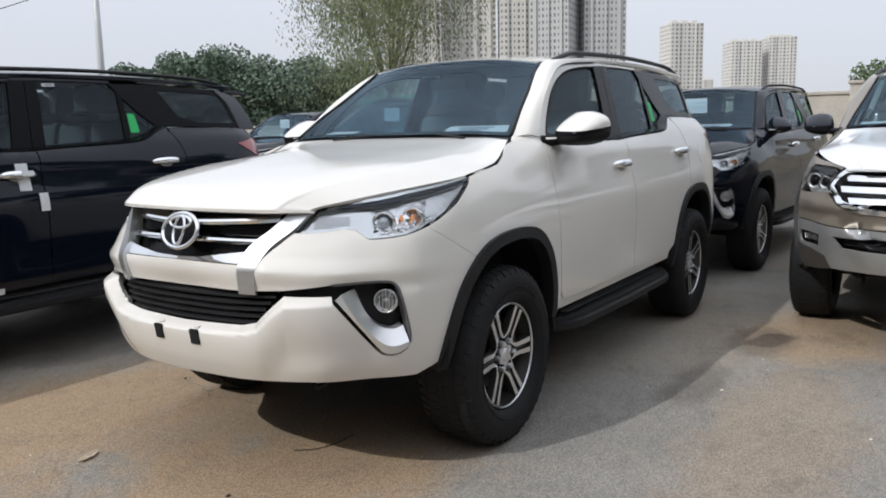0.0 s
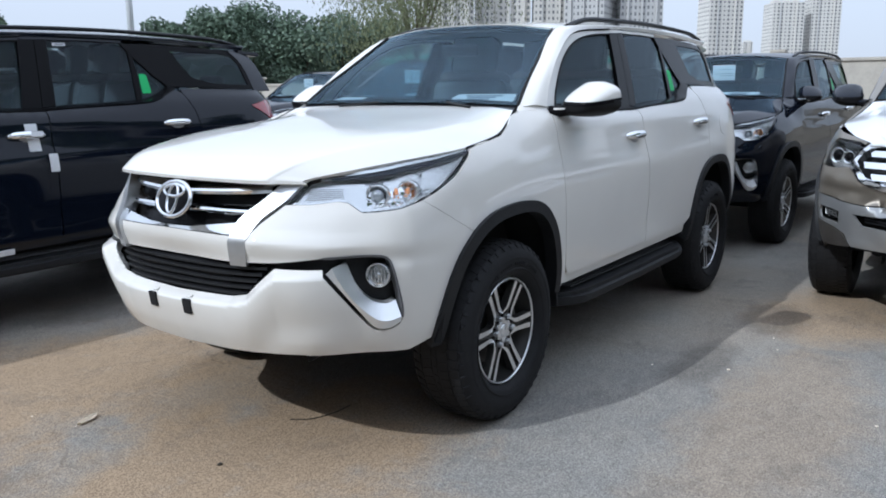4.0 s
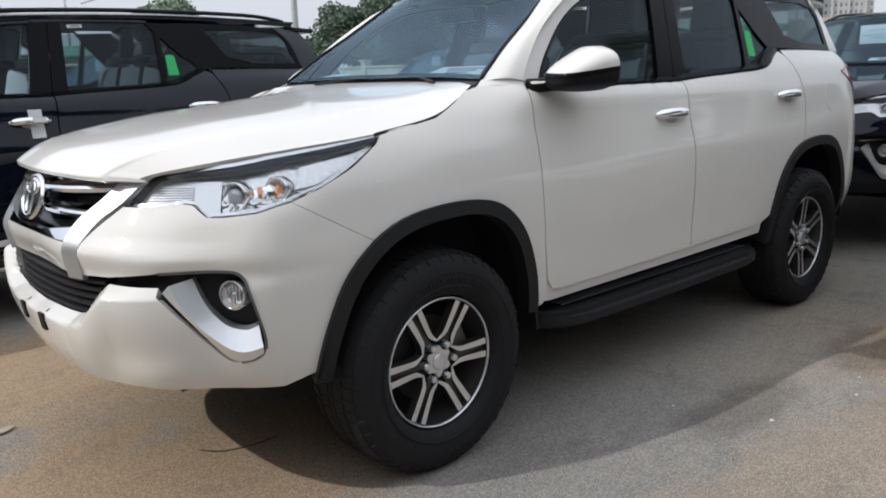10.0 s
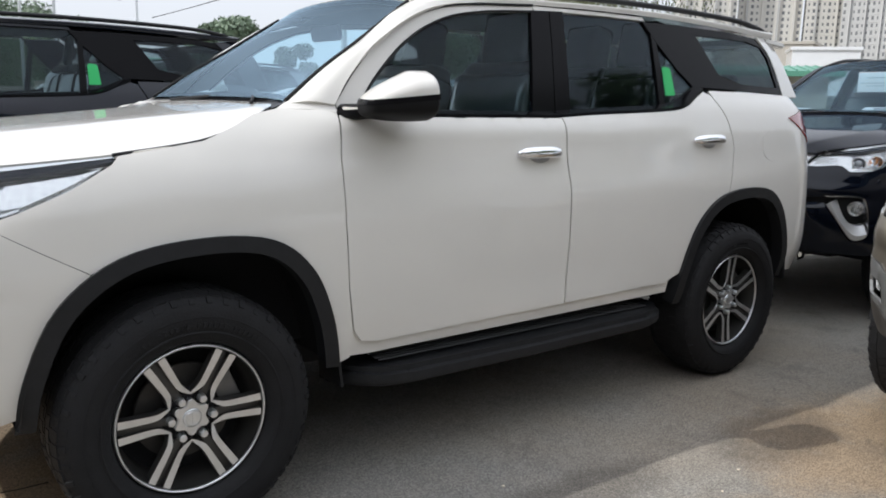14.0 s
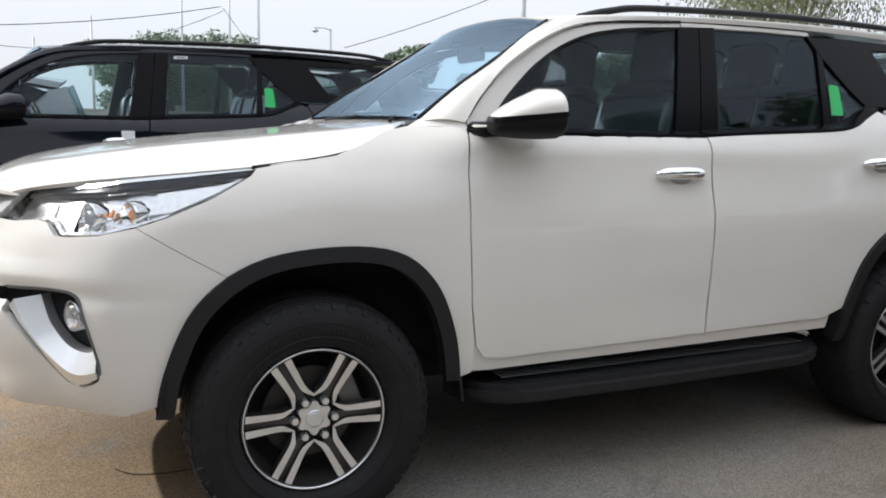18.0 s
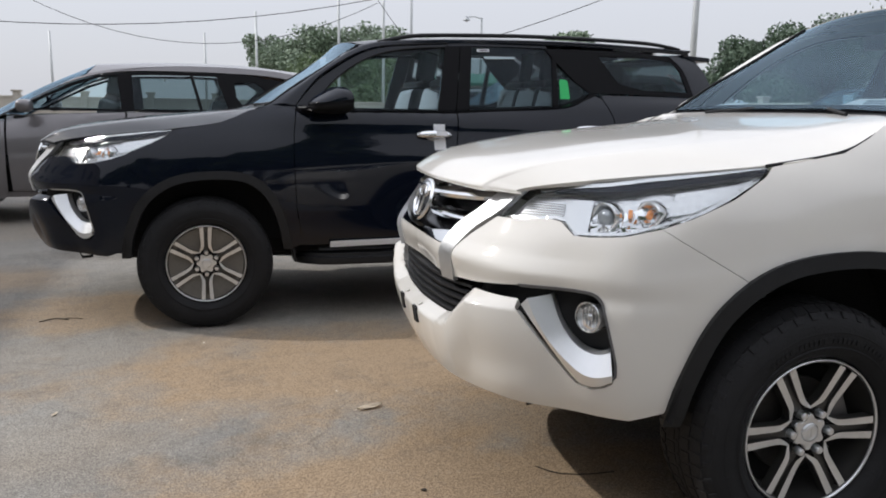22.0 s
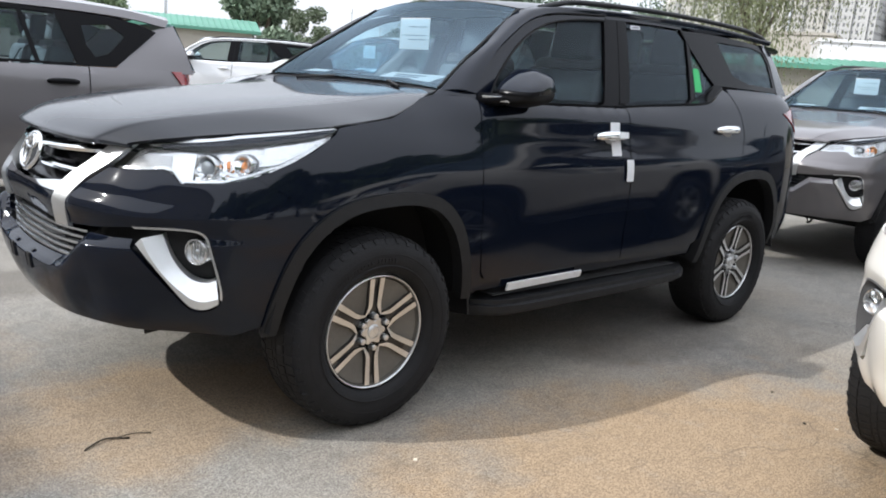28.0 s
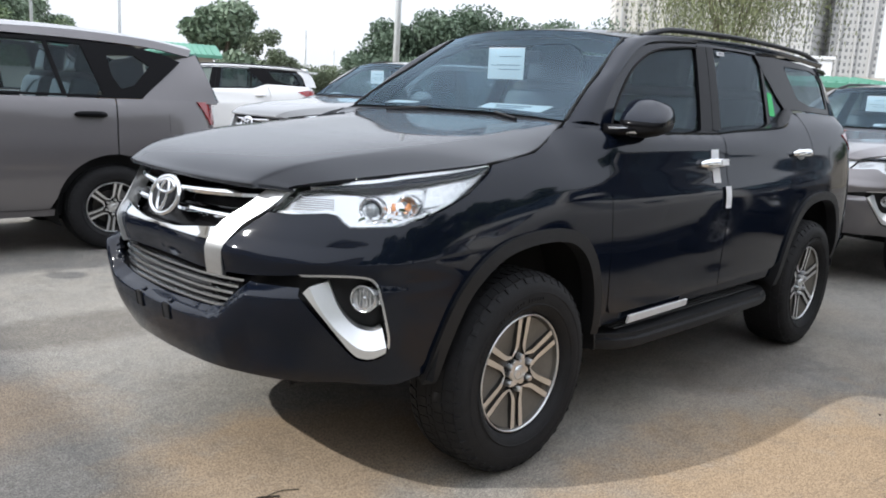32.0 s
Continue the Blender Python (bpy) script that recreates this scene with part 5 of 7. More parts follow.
def under_parts(root):
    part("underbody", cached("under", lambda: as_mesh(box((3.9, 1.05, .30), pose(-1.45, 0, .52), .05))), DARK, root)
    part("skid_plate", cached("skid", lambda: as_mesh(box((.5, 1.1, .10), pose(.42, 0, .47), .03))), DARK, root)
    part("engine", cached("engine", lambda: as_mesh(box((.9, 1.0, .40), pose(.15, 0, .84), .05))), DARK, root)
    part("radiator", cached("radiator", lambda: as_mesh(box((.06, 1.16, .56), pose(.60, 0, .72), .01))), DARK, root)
    for y in (-.60, .60):
        part("inner_wing", cached("inner_wing%s" % y, lambda: as_mesh(box((1.15, .03, .62), pose(.02, y, .80), .01))), DARK, root)
    for y in (-.42, .42):
        part("tow_hook", cached("hook%s" % y, lambda: as_mesh(tube([(.70, y, .45), (.74, y, .415), (.72, y, .375), (.67, y, .38), (.65, y, .43)], .010, 8))), DARK, root)
    for cx in (0, -2.745):
        axle = part("axle", cached("axle", lambda: as_mesh(box((.10, 1.4, .10), pose(0, 0, .36), .03))), DARK, root)
        axle.matrix_basis = pose(cx, 0, 0)
    part("differential", cached("diff", lambda: as_mesh(ball(.16, .16, .14, pose(-2.745, .1, .37)))), DARK, root)
    for y in (-.45, .45):
        part("chassis_rail", cached("rail%s" % y, lambda: as_mesh(tube([(.7, y, .45), (-.6, y, .38), (-2.1, y, .38), (-2.7, y, .50), (-3.4, y, .45)], .045, 8))), DARK, root)


def dash_mesh():
    bm, rows = bmesh.new(), []
    prof = [(-.42, 1.295), (-.60, 1.322), (-.78, 1.330), (-.90, 1.30), (-.95, 1.19), (-.93, 1.05), (-.86, .80), (-.80, .62)]
    for y in np.linspace(-.70, .70, 15):
        hump = .035 * math.exp(-((y - .36) / .19) ** 2)
        rows.append([bm.verts.new((x, y, z + (hump if -.95 < x < -.7 else 0))) for x, z in prof])
    for r0, r1 in zip(rows, rows[1:]):
        for i in range(len(prof) - 1):
            bm.faces.new((r0[i], r0[i + 1], r1[i + 1], r1[i])).smooth = True
    bmesh.ops.recalc_face_normals(bm, faces=bm.faces[:])
    return as_mesh(bm)


def steer_mesh():
    bm = lathe([(.19 + .014 * math.cos(w), .014 * math.sin(w)) for w in np.linspace(0, 2 * math.pi, 9)[:-1]], "Z", 40, closed=True)
    for a in (0, 180, 270):
        box((.15, .035, .018), Matrix.Rotation(radians(a), 4, "Z") @ Matrix.Translation((.10, 0, -.01)), .006, bm=bm)
    ball(.075, .065, .03, pose(0, 0, -.01), bm=bm)
    bmesh.ops.recalc_face_normals(bm, faces=bm.faces[:])
    bm.transform(pose(-1.0, .36, 1.20, 0, -65, 0))
    return as_mesh(bm)


def second_front(root, skin, body):
    """The nose of the bronze SUV: wide three-bar chrome grille, square lamps and a silver lower bumper."""
    S, q, sx = SUV, SUV.q, SUV.sx
    fa = arch(0.0)
    seam_x = float(np.interp(.853, [z for x, z in fa if x > .1], [x for x, z in fa if x > .1]))
    front_arch = [sx(x, z) for x, z in fa if x > 0.1 and z < 0.850]
    lamp = [(.665, 1.064), (.70, .950), (.80, .938), (.95, .938), (1.045, .958), (1.058, 1.0), (1.045, 1.062), (1.0, 1.094), (.85, 1.088), (.72, 1.080)]
    fog = [(.69, .680), (.93, .690), (.952, .655), (.93, .612), (.715, .603)]
    intake = [(0, .600), (.30, .604), (.52, .613), (.57, .683), (.30, .680), (0, .680)]
    upper = [(0, .735), (.30, .735), (.60, .748), (.80, .757), (1.0, .765), sx(.42, .768), *[p for p in front_arch if p[1] > .77], sx(seam_x, .8565), sx(.399, .9335), (1.058, .996), (1.050, .950), (.95, .930), (.80, .930), (.695, .942), (.57, .866), (.44, .828), (.30, .816), (0, .812)]
    skin("front_bumper", "ev_upper", both_sides(upper), body, step=.035)
    tip = [(.66, 1.072), (.72, 1.087), (.85, 1.094), (1.0, 1.100), (1.052, 1.066), (1.066, 1.004), (1.143, 1.031), (1.275, 1.086), (1.388, 1.149), (1.406, 1.171), (1.145, 1.149), (.866, 1.119), (.648, 1.099)]
    low = [(0, .470), (.30, .474), (.625, .478), (.662, .552), (.80, .577), (1.0, .602), (1.09, .610), (1.10, .760), (1.0, .758), (.80, .750), (.60, .741), (.30, .728), (0, .728)]
    skin("lower_bumper", "ev_low", both_sides(low), SILVER, [both_sides(intake), fog, mirror(fog)], step=.03, label="silver lower bumper")
    corner = [(.635, .474), (.672, .546), (.80, .571), (1.0, .596), (1.09, .604), *[p for p in reversed(front_arch) if p[1] < .60], q(.56, .82, .436), (.80, .450)]
    skin("intake_back", "ev_back", both_sides([(0, .49), (.6, .50), (.95, .56), (.95, .80), (.70, 1.05), (.36, 1.07), (0, 1.08)]), PLASTIC, off=-.07, depth=0)
    frame_out = both_sides([(0, .818), (.30, .822), (.44, .834), (.565, .873), (.678, .970), (.660, 1.03), (.605, 1.078), (.36, 1.093), (0, 1.096)])
    frame_in = both_sides([(0, .848), (.30, .852), (.43, .862), (.54, .893), (.645, .974), (.632, 1.02), (.585, 1.053), (.36, 1.066), (0, 1.068)])
    gr = skin("grille", "ev_grille", frame_out, CHROME, [frame_in], off=.012, depth=.05, step=.03, label="chrome grille frame")
    for k, (z, e) in enumerate(((.885, .50), (.948, .585), (1.012, .575))):
        skin("grille_bar", "ev_bar%d" % k, both_sides([(0, z), (e, z), (e + .03, z + .034), (0, z + .036)]), CHROME, off=-.006, depth=.05, step=.03, parent=gr)
    for k in range(3):
        z = .625 + .02 * k
        skin("intake_slat", "ev_slat%d" % k, both_sides([(0, z), (.52, z), (.52, z + .006), (0, z + .006)]), PLASTIC, off=-.03, depth=.03, step=.03)
    for sgn, tag in ((1, "L"), (-1, "R")):
        flip = (lambda o: o) if sgn > 0 else mirror
        skin("bumper_corner", "ev_corner" + tag, flip(corner), mat_once("dark_corner", lambda: mat("dark_corner", (.055, .05, .045), .5)), step=.03)
        skin("fender_tip", "ev_tip" + tag, flip(tip), body, step=.03)
        hl = skin("headlight", "ev_lamp" + tag, flip(lamp), REFLECTOR, off=-.05, depth=0, step=.02, label="clear headlight")
        skin("dark_bezel", "ev_bez" + tag, flip([(.675, 1.05), (.70, .965), (.72, .965), (.70, 1.052), (1.0, 1.075), (.99, 1.088), (.73, 1.074)]), GLOSSBLACK, off=-.01, depth=.03, step=.02, parent=hl)
        way = Vector((.93, sgn * .36, .04)).normalized().to_track_quat("Z", "Y").to_matrix().to_4x4()
        for a, z, size in ((.93, 1.012, 1.0), (.80, 1.01, .8)):
            base, nrm = S.surf([sgn * a], [z])
            pm = way.copy()
            pm.translation = Vector(base[0] - nrm[0] * .04)
            pr = part("projector", cached("ev_proj", lambda: as_mesh(lathe([(.052, -.02), (.050, .01), (.044, .014), (.038, .0), (.0001, -.01)], "Z", 32))), CHROME, hl)
            pr.matrix_basis = pm @ Matrix.Scale(size, 4)
            part("lens", cached("ev_lens", lambda: as_mesh(ball(.030, .030, .016))), GLOSSBLACK, pr)
        skin("lens_cover", "ev_cover" + tag, flip(lamp), CLEAR, off=.002, depth=.01, step=.03, parent=hl)
        fl = skin("fog_lamp", "ev_fog" + tag, flip([(.70, .672), (.92, .682), (.94, .655), (.92, .618), (.72, .61)]), GLOSSBLACK, off=-.03, depth=0, step=.03)
        for i in range(2):
            skin("lens", "ev_fogl%d" % i + tag, flip([(.765 + .075 * i, .668), (.832 + .075 * i, .671), (.836 + .075 * i, .632), (.772 + .075 * i, .628)]), REFLECTOR, off=-.02, depth=.01, step=.03, parent=fl)


# the grey people carrier; its origin lies on the ground under the rear axle
MPV = Shell([(3.62, 0), (3.60, .25), (3.52, .45), (3.36, .66), (3.10, .80), (2.75, .865), (2.2, .885), (1.0, .895), (0, .895), (-.5, .875), (-.82, .80), (-.98, .62), (-1.06, .35), (-1.08, 0)], [
    ((3.62, 0), [(.3, -.1), (.42, -.01), (.6, 0), (.75, -.03), (.9, -.12), (1.0, -.25), (1.2, -.5)]),
    ((3.2, .77), [(.3, -.05), (.45, 0), (.6, 0), (.8, -.03), (.95, -.09), (1.05, -.2), (1.2, -.4)]),
    ((2.4, .88), [(.28, -.06), (.4, -.02), (.6, 0), (.8, -.005), (.95, -.03), (1.05, -.07), (1.15, -.14), (1.3, -.25)]),
    ((1.2, .893), [(.28, -.06), (.4, -.02), (.6, 0), (.82, 0), (1.0, -.02), (1.1, -.035), (1.18, -.055), (1.215, -.08), (1.3, -.12)]),
    ((-.3, .885), [(.28, -.06), (.4, -.02), (.6, 0), (.82, 0), (1.0, -.02), (1.1, -.035), (1.18, -.055), (1.23, -.08), (1.35, -.11)]),
    ((-.9, .72), [(.28, -.05), (.4, 0), (.6, 0), (.8, -.03), (1.0, -.06), (1.2, -.09), (1.35, -.12)]),
    ((-1.08, 0), [(.28, -.05), (.4, 0), (.6, 0), (.8, -.05), (1.0, -.07), (1.2, -.1), (1.35, -.14)]),
])


def mpv_y(x, z):
    t = (z - 1.22) / 0.45
    return np.interp(x, [-.9, -.5, .5, 2.0], [.70, .765, .80, .80]) - np.interp(x, [-.9, 0, 1.5, 2.2], [.12, .14, .15, .17]) * (0.8 * t + 0.2 * t * t)


def mpv(label, m, body):
    root = thing("people_carrier", label, "car", m, "parked people carriers")
    S, q, sx = MPV, MPV.q, MPV.sx

    def ring(cx, r):
        return [(cx + r * math.cos(a), .36 + r * math.sin(a)) for a in np.linspace(-.35, math.pi + .35, 22)]

    def skin(name, outline, material, surf=S.surf, holes=(), off=0.0, depth=.012, step=.06, parent=root, label=""):
        return pane("mpv_%s_%d" % (name, len(MESHES)), lambda: panel(surf, outline, holes, off, depth, step, .03), material, parent, name, label)

    for side in (1, -1):
        flip = (lambda o: o) if side > 0 else mirror
        gs = surface(lambda x, z, k=side: np.stack([x, k * mpv_y(x, z), z], 1), (0, 0, .8))
        fa, ra = [sx(x, z) for x, z in ring(2.75, .40)], [sx(x, z) for x, z in ring(0, .40)]
        skin("front_bumper", flip([(0, .30), q(3.36, .66, .30), sx(3.13, .30), fa[0], fa[5], sx(3.05, .78), q(3.36, .66, .80), (0, .80)]), body)
        skin("headlight", flip([q(3.52, .45, .80), sx(3.05, .79), sx(2.72, .98), q(3.36, .66, .93), q(3.55, .40, .86)]), CLEAR, label="clear headlight")
        skin("fender", flip([sx(3.05, .79), fa[6], *fa[7:], sx(2.15, .30), sx(2.14, .8), sx(2.15, 1.13), sx(2.5, 1.06), sx(2.72, .99)]), body)
        fd = skin("front_door", flip([sx(2.13, 1.16), sx(2.12, .8), sx(2.10, .36), sx(1.04, .36), sx(1.04, .8), sx(1.05, 1.213)]), body)
        rd = skin("rear_door", flip([sx(1.03, 1.213), sx(1.03, .36), sx(.46, .36), *[sx(x, z) for x, z in ring(0, .42) if x > -.02 and z > .4], sx(-.02, .78), sx(-.02, .9), sx(-.03, 1.22)]), body)
        skin("rear_quarter", flip([sx(-.03, .78), *[sx(x, z) for x, z in ring(0, .42) if x <= -.04], sx(-.42, .28), q(-.82, .80, .28), q(-.98, .62, .28), q(-.98, .62, 1.02), q(-.88, .75, 1.02), sx(-.77, 1.215), sx(-.6, 1.225), sx(-.04, 1.222), sx(-.03, .9)]), body)
        skin("sill", flip([sx(2.2, .30), sx(2.2, .35), sx(.42, .35), sx(.42, .30)]), body, off=-.01)
        skin("tail_light", flip([sx(-.72, 1.215), q(-.87, .755, 1.02), q(-.98, .62, 1.01), q(-1.04, .4, 1.05), q(-1.04, .4, 1.21), q(-.95, .66, 1.22)]), RED, off=.012, depth=.03, label="red tail light")
        skin("fuel_flap", flip([sx(-.44, .96), sx(-.60, .96), sx(-.60, 1.10), sx(-.44, 1.10)]), body, off=.003, depth=.004)
        for x, z, owner in ((1.20, 1.095, fd), (.16, 1.09, rd)):
            part("door_handle", cached("handle", handle_mesh), GLOSSBLACK, owner).matrix_basis = on(S.surf, side * sx(x, z)[0], z)
        band = [(2.08, 1.225), (1.80, 1.38), (1.55, 1.52), (1.30, 1.61), (1.0, 1.65), (.4, 1.665), (-.2, 1.645), (-.45, 1.605), (-.60, 1.545), (-.25, 1.228)]
        panes_ = {"front": [(1.98, 1.245), (1.75, 1.38), (1.52, 1.50), (1.30, 1.585), (1.12, 1.615), (1.08, 1.245)], "rear": [(.96, 1.245), (.98, 1.625), (.42, 1.635), (.33, 1.245)], "divided": [(.30, 1.245), (.39, 1.635), (.16, 1.628), (.04, 1.245)], "quarter": [(-.04, 1.40), (-.02, 1.56), (-.22, 1.575), (-.34, 1.49), (-.20, 1.33), (-.10, 1.30)]}
        skin("window_band", band, GLOSSBLACK, gs, list(panes_.values()), off=.002)
        for k, poly in panes_.items():
            skin("window", poly, PRIVACY if k != "front" else GLASS, gs, off=-.008, depth=.003, step=.1)
        roof_e = [(2.20, side * .80, 1.155), (1.80, side * .74, 1.40), (1.45, side * .675, 1.60), (1.05, side * .63, 1.695), (.4, side * .625, 1.735), (-.3, side * .60, 1.72), (-.74, side * .56, 1.66)]
        roof_w = [(2.14, side * .812, 1.19), (1.83, side * .765, 1.385), (1.52, side * .715, 1.55), (1.10, side * .66, 1.66), (.4, side * .655, 1.675), (-.3, side * .632, 1.655), (-.70, side * .60, 1.60)]
        skin("roof_side_rail", [(0, 0), (1, 0), (1, 1), (0, 1)], body, surface(loft([roof_e, roof_w])), step=.08)
        dp1, dp2 = [(-.55, side * .645, 1.555), (-.42, side * .70, 1.40), (-.25, side * .775, 1.222)], [(-.78, side * .55, 1.62), (-.84, side * .66, 1.42), (-.90, side * .715, 1.20)]
        skin("d_pillar", [(0, 0), (1, 0), (1, 1), (0, 1)], body, surface(loft([dp1, dp2])), step=.1)
        mr = part("door_mirror", cached("mpv_mirror", lambda: as_mesh(ball(.07, .11, .07, None, .75))), body, root)
        mr.matrix_basis = pose(1.93, side * .97, 1.27, 0, 0, -8 * side)
        part("mirror_arm", cached("mpv_arm%d" % side, lambda: as_mesh(tube([(0.02, -side * .18, -.05), (0, -side * .06, -.03)], .025, 8))), GLOSSBLACK, mr)
        for cx in (2.75, 0):
            wheel(root, pose(cx, side * .85, .345, 0, 0, 0 if side > 0 else 180) @ Matrix.Diagonal((.89, .85, .89, 1)), spin=20)

            def liner(cx=cx):
                bm, rows = bmesh.new(), []
                for x, z in ring(cx, .41):
                    rows.append([bm.verts.new((x, side * y, z)) for y in (.87, .5)])
                for r0, r1 in zip(rows, rows[1:]):
                    bm.faces.new((r0[0], r0[1], r1[1], r1[0]))
                bm.faces.new([r[1] for r in rows])
                return as_mesh(bm)
            part("wheel_well", liner(), DARK, root)
        s1 = S.s[-1]
        s0 = S.of(-.98, .62)
        skin("tailgate", flip([(s0, .28), (s1, .28), (s1, 1.22), (s0, 1.22)]), body)
        bn = surface(loft([[(3.36, 0, .95), (2.9, 0, 1.08), (2.35, 0, 1.17)], [(3.30, side * .40, .94), (2.85, side * .45, 1.06), (2.33, side * .45, 1.165)], [(3.10, side * .70, .90), (2.72, side * .80, .995), (2.2, side * .80, 1.15)]]), (0, 0, .2))
        skin("bonnet", [(0, 0), (1, 0), (1, 1), (0, 1)], body, bn, step=.08)
        ws = surface(loft([[(2.38, 0, 1.17), (1.9, 0, 1.47), (1.35, 0, 1.745)], [(2.34, side * .45, 1.165), (1.87, side * .42, 1.46), (1.33, side * .38, 1.735)], [(2.2, side * .80, 1.155), (1.80, side * .735, 1.40), (1.45, side * .67, 1.605)]]), (0, 0, .2))
        skin("windscreen", [(0, 0), (1, 0), (1, 1), (0, 1)], SCREEN, ws, step=.1)
        rf = surface(loft([[(1.35, 0, 1.745), (.7, 0, 1.79), (-.1, 0, 1.785), (-.80, 0, 1.71)], [(1.33, side * .38, 1.735), (.7, side * .38, 1.775), (-.1, side * .37, 1.77), (-.79, side * .33, 1.70)], [(1.40, side * .67, 1.62), (.7, side * .63, 1.725), (-.1, side * .61, 1.73), (-.74, side * .56, 1.66)]]), (0, 0, .2))
        skin("roof", [(0, 0), (1, 0), (1, 1), (0, 1)], body, rf, step=.08)
    skin("rear_window", [(0, 0), (1, 0), (1, 1), (0, 1)], PRIVACY, surface(loft([[(-.80, .54, 1.62), (-.92, .70, 1.22)], [(-.86, 0, 1.66), (-1.0, 0, 1.22)], [(-.80, -.54, 1.62), (-.92, -.70, 1.22)]])), step=.1)
    part("underbody", box((4.2, 1.5, .35), pose(1.3, 0, .46), .05), DARK, root)
    # dark box added inside to stop light leaking through the door gaps
    part("inner_panel", box((2.75, 1.56, .70), pose(.70, 0, .82), .03), DARK, root)
    for x in (1.55, .45):
        for y in (.37, -.37):
            seat(root, pose(x, y, .68))
    for k in range(2):
        part("rear_box", box((.35, .4, .3), pose(-.35 - .1 * k, .35 - .6 * k, 1.10), .01), mat_once("cardboard", lambda: mat("cardboard", (.45, .25, .13), .8, var=.1)), root)
    return root


# ---------------------------------------------------------------- ground
ASH = paint("ash_grey_paint", (0.16, 0.163, 0.165), metal=0.5, rough=0.35)
SILVER = paint("silver_paint", (0.36, 0.365, 0.365), metal=0.5, rough=0.35)


def ground_material():
    """Concrete worn to its grit, with tan dust drifts, oil and darker pours."""
    m = bpy.data.materials.new("worn_concrete")
    m.use_nodes = True
    n, l = m.node_tree.nodes, m.node_tree.links
    b = n["Principled BSDF"]
    b.inputs["Roughness"].default_value = 0.92
    b.inputs["Specular IOR Level"].default_value = 0.25
    co = n.new("ShaderNodeTexCoord")

    def tex(scale, detail=6, rough=0.6):
        t = n.new("ShaderNodeTexNoise")
        t.inputs["Scale"].default_value, t.inputs["Detail"].default_value, t.inputs["Roughness"].default_value = scale, detail, rough
        l.new(co.outputs["Object"], t.inputs["Vector"])
        return t.outputs["Fac"]

    def ramp(src, lo, hi, a=0.0, z=1.0):
        r = n.new("ShaderNodeMapRange")
        for k, v in (("From Min", lo), ("From Max", hi), ("To Min", a), ("To Max", z)):
            r.inputs[k].default_value = v
        l.new(src, r.inputs["Value"])
        return r.outputs[0]

    def blend(fac, a, c, mode="MIX"):
        x = n.new("ShaderNodeMix")
        x.data_type, x.blend_type = "RGBA", mode
        l.new(fac, x.inputs["Factor"])
        for sock, v in (("A", a), ("B", c)):
            if isinstance(v, tuple):
                x.inputs[sock].default_value = (*v, 1)
            else:
                l.new(v, x.inputs[sock])
        return x.outputs["Result"]

    def patch(cx, cy, rx, ry, ragged=1.5):
        """Where a drift of dust or a stain lies: 1 in its middle, 0 past its ragged rim."""
        mp, ln, ad = n.new("ShaderNodeMapping"), n.new("ShaderNodeVectorMath"), n.new("ShaderNodeMath")
        mp.inputs["Location"].default_value = (-cx / rx, -cy / ry, 0)
        mp.inputs["Scale"].default_value = (1 / rx, 1 / ry, 0)
        l.new(co.outputs["Object"], mp.inputs["Vector"])
        ln.operation = "LENGTH"
        l.new(mp.outputs[0], ln.inputs[0])
        ad.operation, ad.inputs[1].default_value = "MULTIPLY_ADD", ragged
        l.new(tex(2.4, 7, 0.65), ad.inputs[0])
        l.new(ln.outputs["Value"], ad.inputs[2])
        return ramp(ad.outputs[0], 0.55 + ragged * .5, 1.05 + ragged * .5, 1.0, 0.0)

    base = blend(ramp(tex(0.55, 8), 0.35, 0.68), (0.190, 0.181, 0.166), (0.276, 0.261, 0.233))
    base = blend(ramp(tex(5.0, 6, 0.65), 0.42, 0.66, 0.0, 0.30), base, (0.310, 0.278, 0.230))
    out = blend(ramp(tex(0.33, 5, 0.55), 0.50, 0.70, 0.0, 0.55), base, (0.317, 0.242, 0.163))
    for cx, cy, rx, ry, much in ((1.0, .30, 1.2, .8, .80), (1.0, -1.2, 1.6, .8, .78), (2.45, -2.6, .8, .6, .65), (-.6, 1.85, 1.3, .4, .35), (2.2, 1.2, 1.6, 1.1, .35), (3.6, -3.6, .9, .6, .45), (-2.5, 1.75, .8, .5, .65), (.5, -.4, .6, .4, .5)):
        x = n.new("ShaderNodeMath")
        x.operation, x.inputs[1].default_value = "MULTIPLY", much
        l.new(patch(cx, cy, rx, ry), x.inputs[0])
        out = blend(x.outputs[0], out, (0.350, 0.245, 0.145))
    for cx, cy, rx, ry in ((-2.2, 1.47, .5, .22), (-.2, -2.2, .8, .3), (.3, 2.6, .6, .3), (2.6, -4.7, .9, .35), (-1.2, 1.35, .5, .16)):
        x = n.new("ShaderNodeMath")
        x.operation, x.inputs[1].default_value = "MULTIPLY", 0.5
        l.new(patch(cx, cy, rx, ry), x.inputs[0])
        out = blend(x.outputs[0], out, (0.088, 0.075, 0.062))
    out = blend(ramp(tex(0.9, 7, 0.7), 0.60, 0.72, 0.0, 0.40), out, (0.123, 0.107, 0.088))
    out = blend(ramp(tex(3.4, 8, 0.78), 0.52, 0.66, 0.0, 0.38), out, (0.120, 0.108, 0.094))
    out = blend(ramp(tex(7.5, 7, 0.75), 0.56, 0.68, 0.0, 0.30), out, (0.330, 0.300, 0.255))
    one = ramp(tex(1.0), 0, 0.001)
    for scale, lo, hi, a, z in ((150, .40, .60, .62, 1.38), (60, .40, .60, .84, 1.16), (14, .36, .64, .93, 1.07)):
        out = blend(one, out, blend(ramp(tex(scale, 4, .7), lo, hi), (a, a, a), (z, z, z)), "MULTIPLY")
